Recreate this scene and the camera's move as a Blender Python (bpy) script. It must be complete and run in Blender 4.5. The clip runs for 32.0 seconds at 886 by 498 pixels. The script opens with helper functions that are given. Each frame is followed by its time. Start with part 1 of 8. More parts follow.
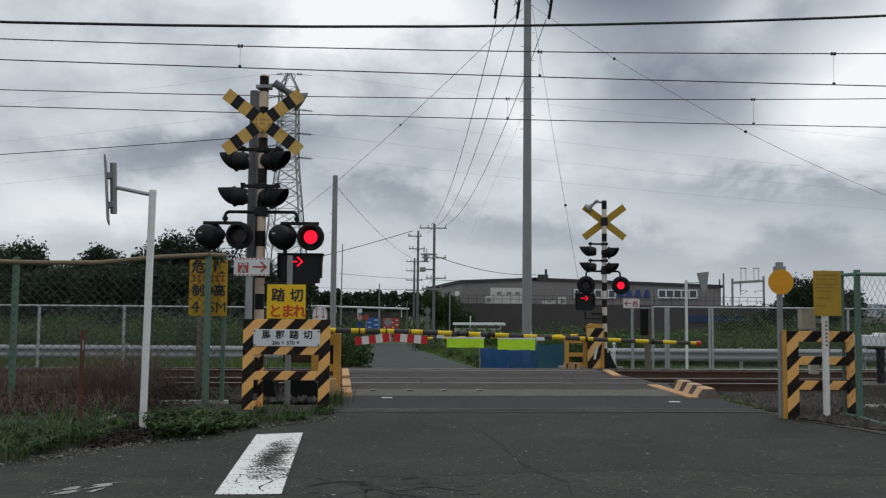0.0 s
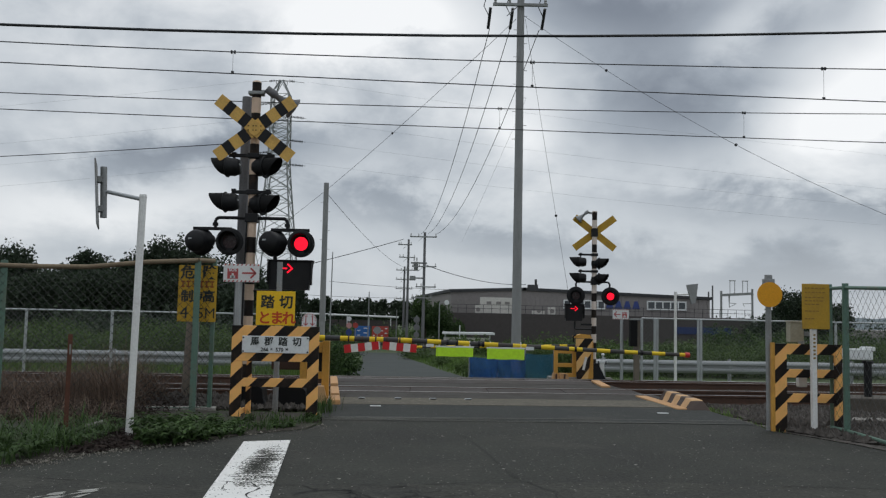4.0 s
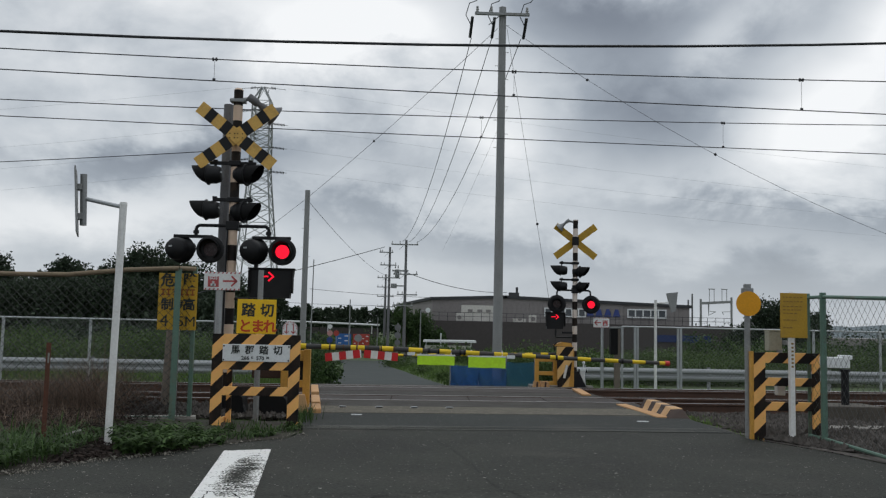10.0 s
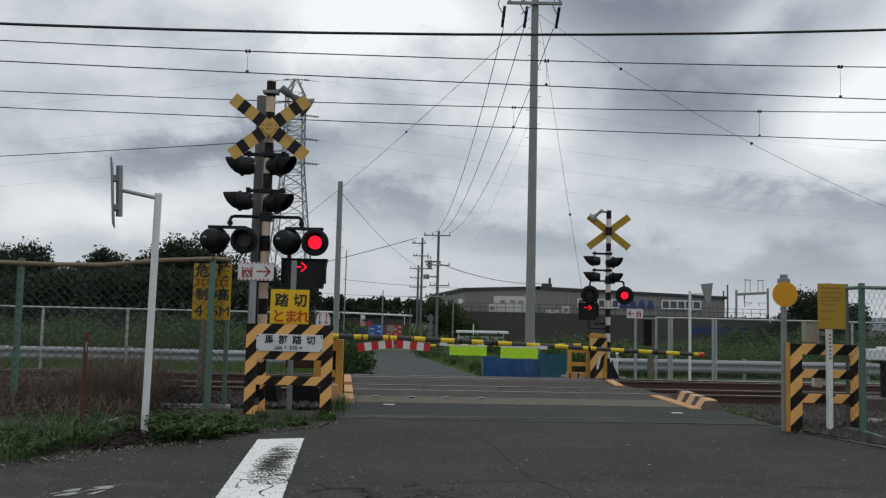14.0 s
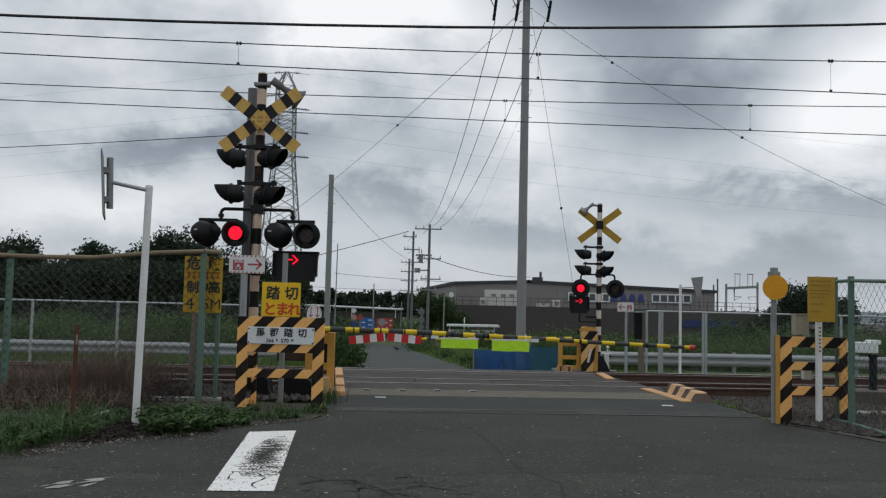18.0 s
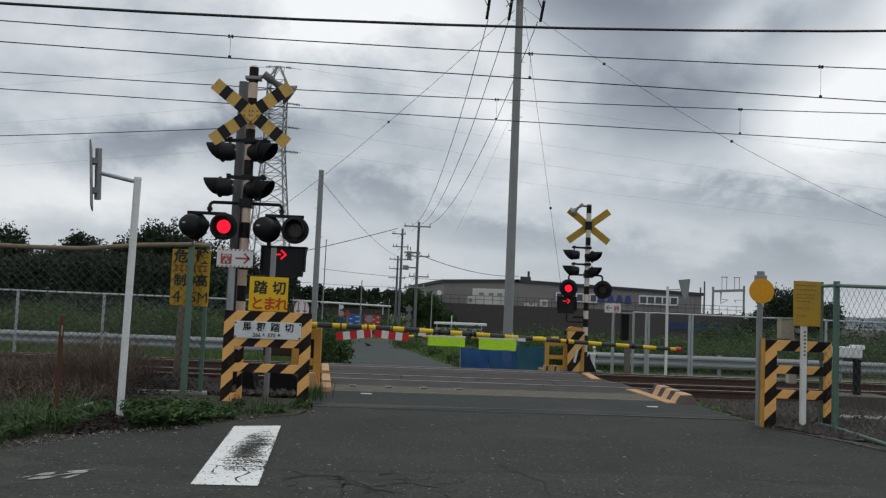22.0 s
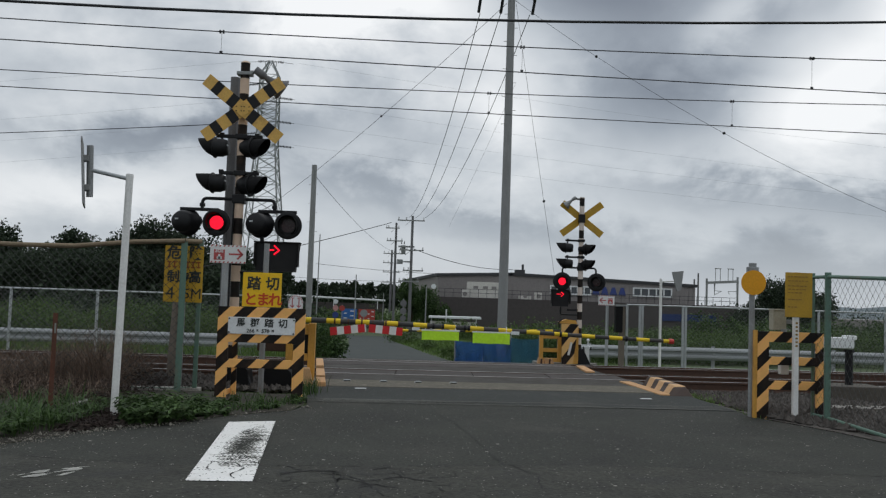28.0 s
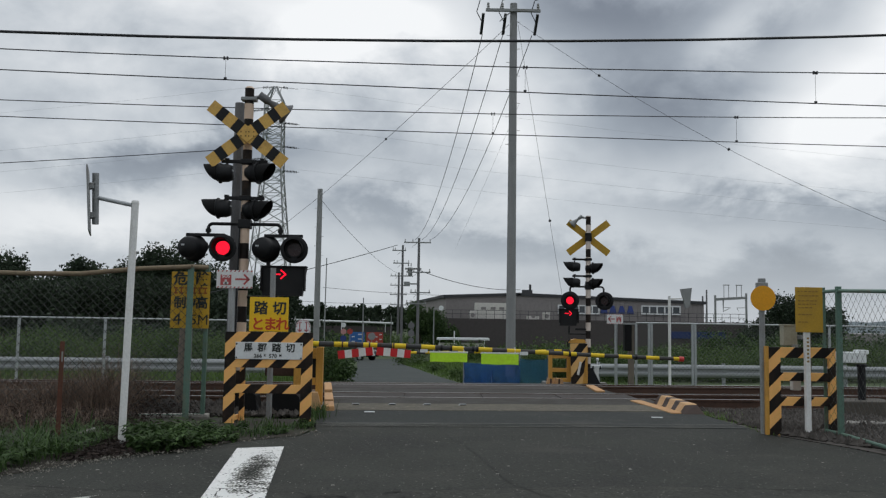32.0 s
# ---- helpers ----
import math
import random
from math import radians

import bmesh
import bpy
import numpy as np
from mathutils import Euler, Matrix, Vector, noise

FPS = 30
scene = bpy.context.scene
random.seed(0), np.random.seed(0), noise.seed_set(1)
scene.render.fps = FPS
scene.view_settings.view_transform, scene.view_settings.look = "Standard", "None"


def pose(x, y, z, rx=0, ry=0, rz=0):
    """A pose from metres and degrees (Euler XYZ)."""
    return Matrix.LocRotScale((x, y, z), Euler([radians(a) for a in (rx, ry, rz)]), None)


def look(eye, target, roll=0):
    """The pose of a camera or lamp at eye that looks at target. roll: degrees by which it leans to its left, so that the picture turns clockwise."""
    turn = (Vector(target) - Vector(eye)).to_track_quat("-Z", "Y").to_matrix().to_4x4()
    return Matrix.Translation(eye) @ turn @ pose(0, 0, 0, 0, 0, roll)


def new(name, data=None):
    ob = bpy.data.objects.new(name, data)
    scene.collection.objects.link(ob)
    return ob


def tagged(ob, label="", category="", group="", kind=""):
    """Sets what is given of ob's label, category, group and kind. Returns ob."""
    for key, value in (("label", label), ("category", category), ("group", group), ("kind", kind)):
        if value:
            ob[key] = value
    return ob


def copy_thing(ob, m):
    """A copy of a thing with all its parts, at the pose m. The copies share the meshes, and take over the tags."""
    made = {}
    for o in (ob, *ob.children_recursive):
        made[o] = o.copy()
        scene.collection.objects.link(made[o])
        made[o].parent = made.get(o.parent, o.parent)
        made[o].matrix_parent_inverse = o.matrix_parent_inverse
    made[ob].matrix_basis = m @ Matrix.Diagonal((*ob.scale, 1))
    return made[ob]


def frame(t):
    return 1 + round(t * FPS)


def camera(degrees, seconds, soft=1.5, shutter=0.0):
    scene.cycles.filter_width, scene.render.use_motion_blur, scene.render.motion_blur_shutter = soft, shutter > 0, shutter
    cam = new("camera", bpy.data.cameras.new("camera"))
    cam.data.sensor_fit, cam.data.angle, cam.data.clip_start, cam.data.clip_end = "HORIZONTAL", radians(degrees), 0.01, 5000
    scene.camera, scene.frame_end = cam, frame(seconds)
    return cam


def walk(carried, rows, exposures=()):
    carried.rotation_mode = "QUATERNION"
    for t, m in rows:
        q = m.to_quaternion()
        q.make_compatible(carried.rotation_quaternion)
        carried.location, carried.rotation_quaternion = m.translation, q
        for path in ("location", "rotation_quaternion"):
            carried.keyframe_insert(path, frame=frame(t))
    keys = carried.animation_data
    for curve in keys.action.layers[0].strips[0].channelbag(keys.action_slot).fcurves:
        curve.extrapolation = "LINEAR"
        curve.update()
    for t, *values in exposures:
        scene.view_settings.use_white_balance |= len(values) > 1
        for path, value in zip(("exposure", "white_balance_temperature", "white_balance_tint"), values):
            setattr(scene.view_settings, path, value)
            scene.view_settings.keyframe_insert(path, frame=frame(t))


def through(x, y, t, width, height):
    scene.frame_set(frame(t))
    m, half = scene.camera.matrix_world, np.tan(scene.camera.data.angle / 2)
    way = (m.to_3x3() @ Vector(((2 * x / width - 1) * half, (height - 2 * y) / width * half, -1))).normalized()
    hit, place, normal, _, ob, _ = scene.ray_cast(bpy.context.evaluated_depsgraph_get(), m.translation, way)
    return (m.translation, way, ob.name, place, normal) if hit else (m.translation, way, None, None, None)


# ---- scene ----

# The camera is held in a car that waits before the crossing: it turns a little and sways by a few centimetres.
EYE = (0.0, 0.0, 1.25)
cam = camera(53.4, 32.0, 1.25)
TURNS = [
    (0.0, 93.885, -0.507, 0.232, 0.004, 0.005, 0.004), (0.5, 94.122, -0.870, 0.111, 0.004, 0.010, 0.006), (1.0, 94.269, -1.364, -0.036, 0.003, 0.010, 0.003),
    (1.5, 94.170, -1.494, -0.182, 0.002, 0.011, 0.002), (2.0, 94.019, -1.430, -0.173, 0.003, 0.011, 0.002), (2.5, 94.045, -1.065, -0.081, 0.003, 0.012, 0.003),
    (3.0, 94.494, -0.891, -0.100, 0.003, 0.013, 0.003), (3.5, 94.514, -0.992, -0.238, 0.001, 0.008, -0.001), (5.5, 94.279, -1.561, -0.939, 0.000, 0.007, 0.002),
    (6.0, 94.459, -1.287, -0.958, 0.001, 0.006, 0.003), (6.5, 94.664, -1.492, -1.168, 0.002, 0.009, 0.004), (7.0, 94.977, -1.856, -1.282, 0.007, 0.010, 0.007),
    (7.5, 94.876, -1.662, -1.245, 0.011, 0.008, 0.008), (8.0, 94.950, -1.446, -1.385, 0.011, 0.007, 0.009), (8.5, 95.091, -1.193, -1.566, 0.009, 0.002, 0.011),
    (9.0, 95.056, -1.018, -1.657, 0.006, -0.005, 0.012), (9.5, 95.081, -1.005, -1.773, -0.001, -0.008, 0.011), (10.0, 95.003, -1.246, -1.679, -0.005, -0.010, 0.009),
    (10.5, 95.063, -1.307, -1.556, -0.007, -0.013, 0.009), (11.0, 95.162, -1.345, -1.639, -0.006, -0.012, 0.009), (11.5, 94.907, -1.372, -1.643, -0.001, -0.007, 0.006),
    (12.0, 94.633, -1.480, -1.451, 0.004, 0.000, 0.002), (12.5, 94.447, -1.483, -0.932, 0.006, 0.004, 0.001), (13.0, 94.619, -1.347, -0.286, 0.004, 0.005, 0.002),
    (13.5, 94.592, -1.335, 0.215, 0.002, 0.006, 0.004), (14.0, 94.365, -1.351, 0.435, 0.003, 0.003, 0.003), (14.5, 94.256, -1.356, 0.420, 0.005, -0.002, -0.002),
    (16.5, 93.886, -1.989, 0.031, -0.004, -0.002, -0.000), (17.0, 93.338, -2.111, 0.057, -0.007, -0.002, -0.006), (17.5, 93.462, -1.779, 0.256, -0.006, 0.000, -0.009),
    (18.0, 93.973, -1.377, -0.158, -0.006, 0.002, -0.008), (18.5, 94.285, -1.160, -0.839, -0.008, 0.001, -0.007), (19.0, 94.227, -1.356, -1.042, -0.012, 0.001, -0.007),
    (19.5, 94.091, -1.772, -1.291, -0.014, 0.002, -0.008), (20.0, 93.904, -2.244, -1.375, -0.015, 0.004, -0.010), (20.5, 93.896, -2.498, -1.107, -0.013, 0.004, -0.012),
    (21.0, 93.761, -2.435, -0.995, -0.009, 0.005, -0.012), (21.5, 93.564, -2.385, -1.008, -0.006, 0.010, -0.012), (22.0, 93.862, -2.398, -0.963, -0.006, 0.003, -0.011),
    (22.5, 94.756, -2.165, -0.941, -0.005, -0.010, -0.007), (23.0, 95.017, -1.933, -0.718, -0.006, -0.013, -0.003), (23.5, 94.992, -1.728, -0.691, -0.006, -0.014, -0.001),
    (24.0, 94.738, -1.608, -0.981, -0.005, -0.018, 0.001), (24.5, 94.793, -1.579, -1.217, -0.006, -0.024, 0.005), (25.0, 94.943, -1.686, -1.497, -0.007, -0.027, 0.007),
    (25.5, 94.700, -1.999, -1.507, -0.005, -0.027, 0.005), (26.0, 94.364, -1.959, -1.420, -0.003, -0.025, 0.002), (26.5, 93.918, -1.857, -1.556, -0.000, -0.022, -0.000),
    (28.5, 93.457, -1.928, -1.218, 0.008, -0.008, -0.005), (29.0, 93.646, -1.895, -1.159, 0.007, -0.001, -0.006), (29.5, 93.847, -1.689, -1.263, 0.009, -0.002, -0.003),
    (30.0, 94.219, -1.546, -1.390, 0.011, 0.002, -0.002), (30.5, 94.551, -1.520, -1.266, 0.010, 0.013, -0.004), (31.0, 94.616, -1.232, -1.123, 0.010, 0.020, -0.006),
    (31.5, 94.784, -0.904, -0.979, 0.010, 0.022, -0.006), (32.0, 94.856, -0.895, -0.800, 0.011, 0.019, -0.007),
]
walk(cam, [(t, pose(EYE[0] + ox, EYE[1] + oy, EYE[2] + oz, rx, ry, rz)) for t, rx, ry, rz, ox, oy, oz in TURNS], [(0.0, 0.0), (32.0, 0.0)])

# ------------------------------------------------------------------ sky and sun
SUN_ELEV, SUN_ROT = radians(58), radians(35)
world = bpy.data.worlds.new("overcast")
scene.world = world
world.use_nodes = True


class Nodes:
    """Short hand for building node trees."""

    def __init__(self, tree):
        self.tree = tree
        tree.nodes.clear()

    def add(self, kind, **sets):
        n = self.tree.nodes.new(kind)
        for k, v in sets.items():
            setattr(n, k, v)
        return n

    def link(self, a, b):
        self.tree.links.new(a, b)

    def put(self, sock, v):
        if hasattr(v, "is_linked"):
            self.link(v, sock)
        else:
            sock.default_value = v

    def math(self, op, a, b=0.0, c=None, clamp=False):
        n = self.add("ShaderNodeMath", operation=op, use_clamp=clamp)
        self.put(n.inputs[0], a)
        self.put(n.inputs[1], b)
        if c is not None:
            self.put(n.inputs[2], c)
        return n.outputs[0]

    def mix(self, fac, a, b, how="MIX"):
        n = self.add("ShaderNodeMix", data_type="RGBA", blend_type=how)
        self.put(n.inputs[0], fac)
        self.put(n.inputs[6], a)
        self.put(n.inputs[7], b)
        return n.outputs[2]

    def noise(self, vec, scale, detail=4.0, rough=0.55, warp=0.0):
        n = self.add("ShaderNodeTexNoise")
        if vec is not None:
            self.link(vec, n.inputs["Vector"])
        n.inputs["Scale"].default_value, n.inputs["Detail"].default_value = scale, detail
        n.inputs["Roughness"].default_value, n.inputs["Distortion"].default_value = rough, warp
        return n.outputs["Fac"]

    def ramp(self, fac, stops):
        n = self.add("ShaderNodeValToRGB")
        els = n.color_ramp.elements
        while len(els) < len(stops):
            els.new(0.5)
        for e, (p, c) in zip(els, stops):
            e.position, e.color = p, (*c, 1) if len(c) == 3 else c
        self.link(fac, n.inputs[0])
        return n.outputs[0]

    def span(self, v, lo, hi, out_lo=0.0, out_hi=1.0):
        n = self.add("ShaderNodeMapRange", interpolation_type="SMOOTHSTEP")
        self.put(n.inputs[0], v)
        for k, x in enumerate((lo, hi, out_lo, out_hi)):
            n.inputs[k + 1].default_value = x
        return n.outputs[0]

    def mapping(self, vec, scale=(1, 1, 1), rot=(0, 0, 0), loc=(0, 0, 0)):
        n = self.add("ShaderNodeMapping")
        self.link(vec, n.inputs[0])
        n.inputs["Scale"].default_value, n.inputs["Rotation"].default_value, n.inputs["Location"].default_value = scale, rot, loc
        return n.outputs[0]


w = Nodes(world.node_tree)
coords = w.add("ShaderNodeTexCoord").outputs["Generated"]
sep = w.add("ShaderNodeSeparateXYZ")
w.link(coords, sep.inputs[0])
dx, dy, dz = sep.outputs
up = w.math("MAXIMUM", dz, 0.0)
# a flat cloud layer, seen in perspective towards the horizon
flat = w.add("ShaderNodeVectorMath", operation="DIVIDE")
comb = w.add("ShaderNodeCombineXYZ")
reach = w.math("ADD", up, 0.16)
for k in range(3):
    w.link(reach, comb.inputs[k])
w.link(coords, flat.inputs[0])
w.link(comb.outputs[0], flat.inputs[1])
layer = w.mapping(coords, (1.0, 0.9, 1.55), (radians(8), radians(-20), 0), (0.3, 1.7, 0.4))
high = w.mapping(flat.outputs[0], (0.55, 0.8, 0.8), (0, 0, radians(14)), (0.3, 1.7, 0.0))
big = w.noise(layer, 3.4, 4.0, 0.55, 0.6)
fine = w.math("ADD", w.math("MULTIPLY", w.noise(layer, 8.0, 8.0, 0.58, 0.2), 0.85), w.math("MULTIPLY", w.noise(high, 2.2, 5.0, 0.6, 0.4), 0.15))
# the broad masses of this day's clouds: azimuth and height (as slopes), their widths, and how much lighter or darker
slope_a = w.math("DIVIDE", dx, w.math("MAXIMUM", dy, 0.05))
slope_e = w.math("DIVIDE", dz, w.math("MAXIMUM", dy, 0.05))
wob = w.math("MULTIPLY", w.math("SUBTRACT", w.noise(layer, 4.0, 4.0, 0.5), 0.5), 0.11)
slope_a = w.math("ADD", slope_a, wob)
slope_e = w.math("ADD", slope_e, w.math("MULTIPLY", w.math("SUBTRACT", fine, 0.5), 0.17))
total = None
for a0, e0, sa, se, lean, gain in (
        (0.490, 0.259, 0.100, 0.055, 45, 0.34), (0.320, 0.342, 0.173, 0.053, 26, -0.21), (0.182, 0.370, 0.073, 0.032, 1, -0.30), (0.327, 0.347, 0.058, 0.022, 48, 0.21), (0.269, 0.231, 0.073, 0.034, -5, -0.18),
        (-0.080, 0.341, 0.074, 0.032, -1, 0.35), (-0.106, 0.288, 0.036, 0.016, 0, 0.11), (0.095, 0.225, 0.038, 0.044, 1, 0.23), (-0.305, 0.177, 0.125, 0.019, 5, -0.26), (-0.372, 0.115, 0.138, 0.025, -5, 0.23),
        (0.035, 0.103, 0.145, 0.014, -8, -0.18), (0.322, 0.141, 0.071, 0.014, -2, -0.16), (0.492, 0.127, 0.085, 0.014, -1, -0.20), (0.460, 0.065, 0.170, 0.030, 0, -0.24), (0.555, 0.382, 0.040, 0.038, 0, 0.25),
        (-0.200, 0.374, 0.249, 0.060, -10, 0.16)):
    ca, sn = math.cos(radians(lean)), math.sin(radians(lean))
    da, de = w.math("SUBTRACT", slope_a, a0), w.math("SUBTRACT", slope_e, e0)
    u = w.math("ADD", w.math("MULTIPLY", da, ca / sa), w.math("MULTIPLY", de, sn / sa))
    v = w.math("SUBTRACT", w.math("MULTIPLY", de, ca / se), w.math("MULTIPLY", da, sn / se))
    r2 = w.math("ADD", w.math("MULTIPLY", u, u), w.math("MULTIPLY", v, v))
    g = w.math("MULTIPLY", w.math("EXPONENT", w.math("MULTIPLY", r2, -0.5)), gain)
    total = g if total is None else w.math("ADD", total, g)
front = w.span(dy, 0.1, 0.5)
cloud = w.math("ADD", w.math("ADD", w.math("MULTIPLY", big, 0.30), w.math("ADD", w.math("MULTIPLY", fine, 0.58), 0.168)), w.math("MULTIPLY", total, front))
cloud_col = w.ramp(cloud, [(0.12, (0.155, 0.180, 0.220)), (0.28, (0.215, 0.243, 0.287)), (0.45, (0.350, 0.390, 0.440)), (0.60, (0.575, 0.615, 0.655)), (0.90, (0.96, 0.975, 0.985))])
# the glow low over the land, and the brighter zenith of an overcast day
low = w.span(dz, 0.0, 0.16, 1.0, 0.0)
cloud_col = w.mix(w.math("MULTIPLY", low, 0.60), cloud_col, (0.50, 0.545, 0.60, 1))
zen = w.span(dz, 0.38, 0.95, 1.0, 1.7)
bright = w.add("ShaderNodeVectorMath", operation="SCALE")
w.link(cloud_col, bright.inputs[0])
w.link(zen, bright.inputs["Scale"])
sky = w.add("ShaderNodeTexSky", sky_type="NISHITA", sun_disc=False, sun_elevation=SUN_ELEV, sun_rotation=SUN_ROT)
thin = w.add("ShaderNodeVectorMath", operation="SCALE")
w.link(sky.outputs[0], thin.inputs[0])
thin.inputs["Scale"].default_value = 0.08
both = w.mix(0.93, thin.outputs[0], bright.outputs[0])
bg = w.add("ShaderNodeBackground")
w.link(both, bg.inputs["Color"])
bg.inputs["Strength"].default_value = 1.0
w.link(bg.outputs[0], w.add("ShaderNodeOutputWorld").inputs["Surface"])

sun = new("sun", bpy.data.lights.new("sun", "SUN"))
sun.data.energy, sun.data.angle, sun.data.color = 0.42, radians(25), (1.0, 0.97, 0.92)
sun.matrix_world = look((0, 0, 50), (-50 * math.sin(SUN_ROT) / math.tan(SUN_ELEV), -50 * math.cos(SUN_ROT) / math.tan(SUN_ELEV), 0))

# ------------------------------------------------------------------ materials


def surface(name, col, rough=0.7, metal=0.0, var=0.25, scale=6.0, grain=60.0, bump=0.15, dirt=None, dirt_amount=0.4, spec=0.4, spots=None):
    """A worn surface: base colour varied at two scales, with dirt or rust in blotches and a fine relief."""
    mat = bpy.data.materials.new(name)
    mat.use_nodes = True
    n = Nodes(mat.node_tree)
    pos = n.add("ShaderNodeTexCoord").outputs["Object"]
    info = n.add("ShaderNodeObjectInfo")
    shift = n.add("ShaderNodeVectorMath", operation="ADD")
    n.link(pos, shift.inputs[0])
    far = n.math("MULTIPLY", info.outputs["Random"], 37.0)
    n.link(far, shift.inputs[1])
    p = shift.outputs[0]
    a = n.noise(p, scale, 5.0, 0.6)
    b = n.noise(p, grain, 3.0, 0.6)
    dark = tuple(c * (1 - var) for c in col)
    lite = tuple(min(1, c * (1 + var)) for c in col)
    base = n.ramp(a, [(0.3, dark), (0.7, lite)])
    base = n.mix(0.45, base, n.ramp(b, [(0.32, tuple(c * 0.8 for c in dark)), (0.68, lite)]))
    if spots:
        for size, share in ((spots[1], spots[2]), (spots[1] * 0.4, spots[2] + 0.06)):
            vor = n.add("ShaderNodeTexVoronoi")
            n.link(p, vor.inputs["Vector"])
            vor.inputs["Scale"].default_value = size
            hue = n.add("ShaderNodeSeparateColor")
            n.link(vor.outputs["Color"], hue.inputs[0])
            s = n.math("MULTIPLY", n.math("LESS_THAN", vor.outputs["Distance"], 0.26), n.math("GREATER_THAN", hue.outputs[0], share))
            base = n.mix(n.math("MULTIPLY", s, 0.8), base, (*spots[0], 1))
    if dirt:
        d = n.span(n.noise(p, scale * 0.7, 6.0, 0.68, 0.4), 0.50, 0.72, 0.0, dirt_amount)
        base = n.mix(d, base, (*dirt, 1))
    sh = n.add("ShaderNodeBsdfPrincipled")
    n.link(base, sh.inputs["Base Color"])
    sh.inputs["Metallic"].default_value, sh.inputs["Specular IOR Level"].default_value = metal, spec
    n.link(n.span(a, 0.2, 0.8, max(0.05, rough - 0.1), min(1, rough + 0.1)), sh.inputs["Roughness"])
    if bump:
        bp = n.add("ShaderNodeBump")
        bp.inputs["Strength"].default_value, bp.inputs["Distance"].default_value = bump, 0.01
        n.link(b, bp.inputs["Height"])
        n.link(bp.outputs[0], sh.inputs["Normal"])
    n.link(sh.outputs[0], n.add("ShaderNodeOutputMaterial").inputs[0])
    return mat


def striped(name, col_a, col_b, way, period, phase=0.0, share=0.5, rough=0.6, wear=(0.12, 0.10, 0.08), wear_amount=0.5):
    """Painted bands across the direction way (in the thing's own space), chipped and dirty."""
    mat = bpy.data.materials.new(name)
    mat.use_nodes = True
    n = Nodes(mat.node_tree)
    pos = n.add("ShaderNodeTexCoord").outputs["Object"]
    dot = n.add("ShaderNodeVectorMath", operation="DOT_PRODUCT")
    n.link(pos, dot.inputs[0])
    dot.inputs[1].default_value = way
    s = n.math("FRACT", n.math("ADD", n.math("DIVIDE", dot.outputs["Value"], period), phase))
    pick = n.math("GREATER_THAN", s, share)
    blot = n.noise(pos, 5.0, 6.0, 0.65)
    grain = n.noise(pos, 70.0, 3.0, 0.6)
    base = n.mix(pick, (*col_a, 1), (*col_b, 1))
    base = n.mix(n.span(blot, 0.40, 0.72, 0.0, 0.16), base, (0.16, 0.10, 0.06, 1))
    base = n.mix(n.math("MULTIPLY", n.span(grain, 0.62, 0.72), n.span(blot, 0.45, 0.65, 0.0, wear_amount)), base, (*wear, 1))
    sh = n.add("ShaderNodeBsdfPrincipled")
    n.link(base, sh.inputs["Base Color"])
    sh.inputs["Specular IOR Level"].default_value = 0.18
    n.link(n.span(blot, 0.2, 0.8, rough - 0.12, rough + 0.15), sh.inputs["Roughness"])
    bp = n.add("ShaderNodeBump")
    bp.inputs["Strength"].default_value, bp.inputs["Distance"].default_value = 0.12, 0.006
    n.link(grain, bp.inputs["Height"])
    n.link(bp.outputs[0], sh.inputs["Normal"])
    n.link(sh.outputs[0], n.add("ShaderNodeOutputMaterial").inputs[0])
    return mat


def leafy(name, dark, lite, rough=0.55, through=0.25, size=1.2):
    """Leaves: each its own tint, some light passing through them."""
    mat = bpy.data.materials.new(name)
    mat.use_nodes = True
    n = Nodes(mat.node_tree)
    geo = n.add("ShaderNodeNewGeometry")
    pos = n.add("ShaderNodeTexCoord").outputs["Object"]
    f = n.math("ADD", n.math("MULTIPLY", geo.outputs["Random Per Island"], 0.6), n.math("MULTIPLY", n.noise(pos, size, 3.0), 0.5))
    col = n.ramp(f, [(0.2, dark), (0.85, lite)])
    sh = n.add("ShaderNodeBsdfPrincipled")
    n.link(col, sh.inputs["Base Color"])
    sh.inputs["Roughness"].default_value, sh.inputs["Specular IOR Level"].default_value = rough, 0.25
    tr = n.add("ShaderNodeBsdfTranslucent")
    n.link(col, tr.inputs["Color"])
    mx = n.add("ShaderNodeMixShader")
    mx.inputs[0].default_value = through
    n.link(sh.outputs[0], mx.inputs[1])
    n.link(tr.outputs[0], mx.inputs[2])
    n.link(mx.outputs[0], n.add("ShaderNodeOutputMaterial").inputs[0])
    return mat


def glowing(name, col, strength):
    mat = bpy.data.materials.new(name)
    mat.use_nodes = True
    n = Nodes(mat.node_tree)
    pos = n.add("ShaderNodeTexCoord").outputs["Object"]
    dots = n.add("ShaderNodeTexVoronoi")
    n.link(pos, dots.inputs["Vector"])
    dots.inputs["Scale"].default_value = 60.0
    em = n.add("ShaderNodeEmission")
    em.inputs["Color"].default_value = (*col, 1)
    n.link(n.span(dots.outputs["Distance"], 0.2, 0.6, strength * 1.15, strength * 0.8), em.inputs["Strength"])
    n.link(em.outputs[0], n.add("ShaderNodeOutputMaterial").inputs[0])
    return mat


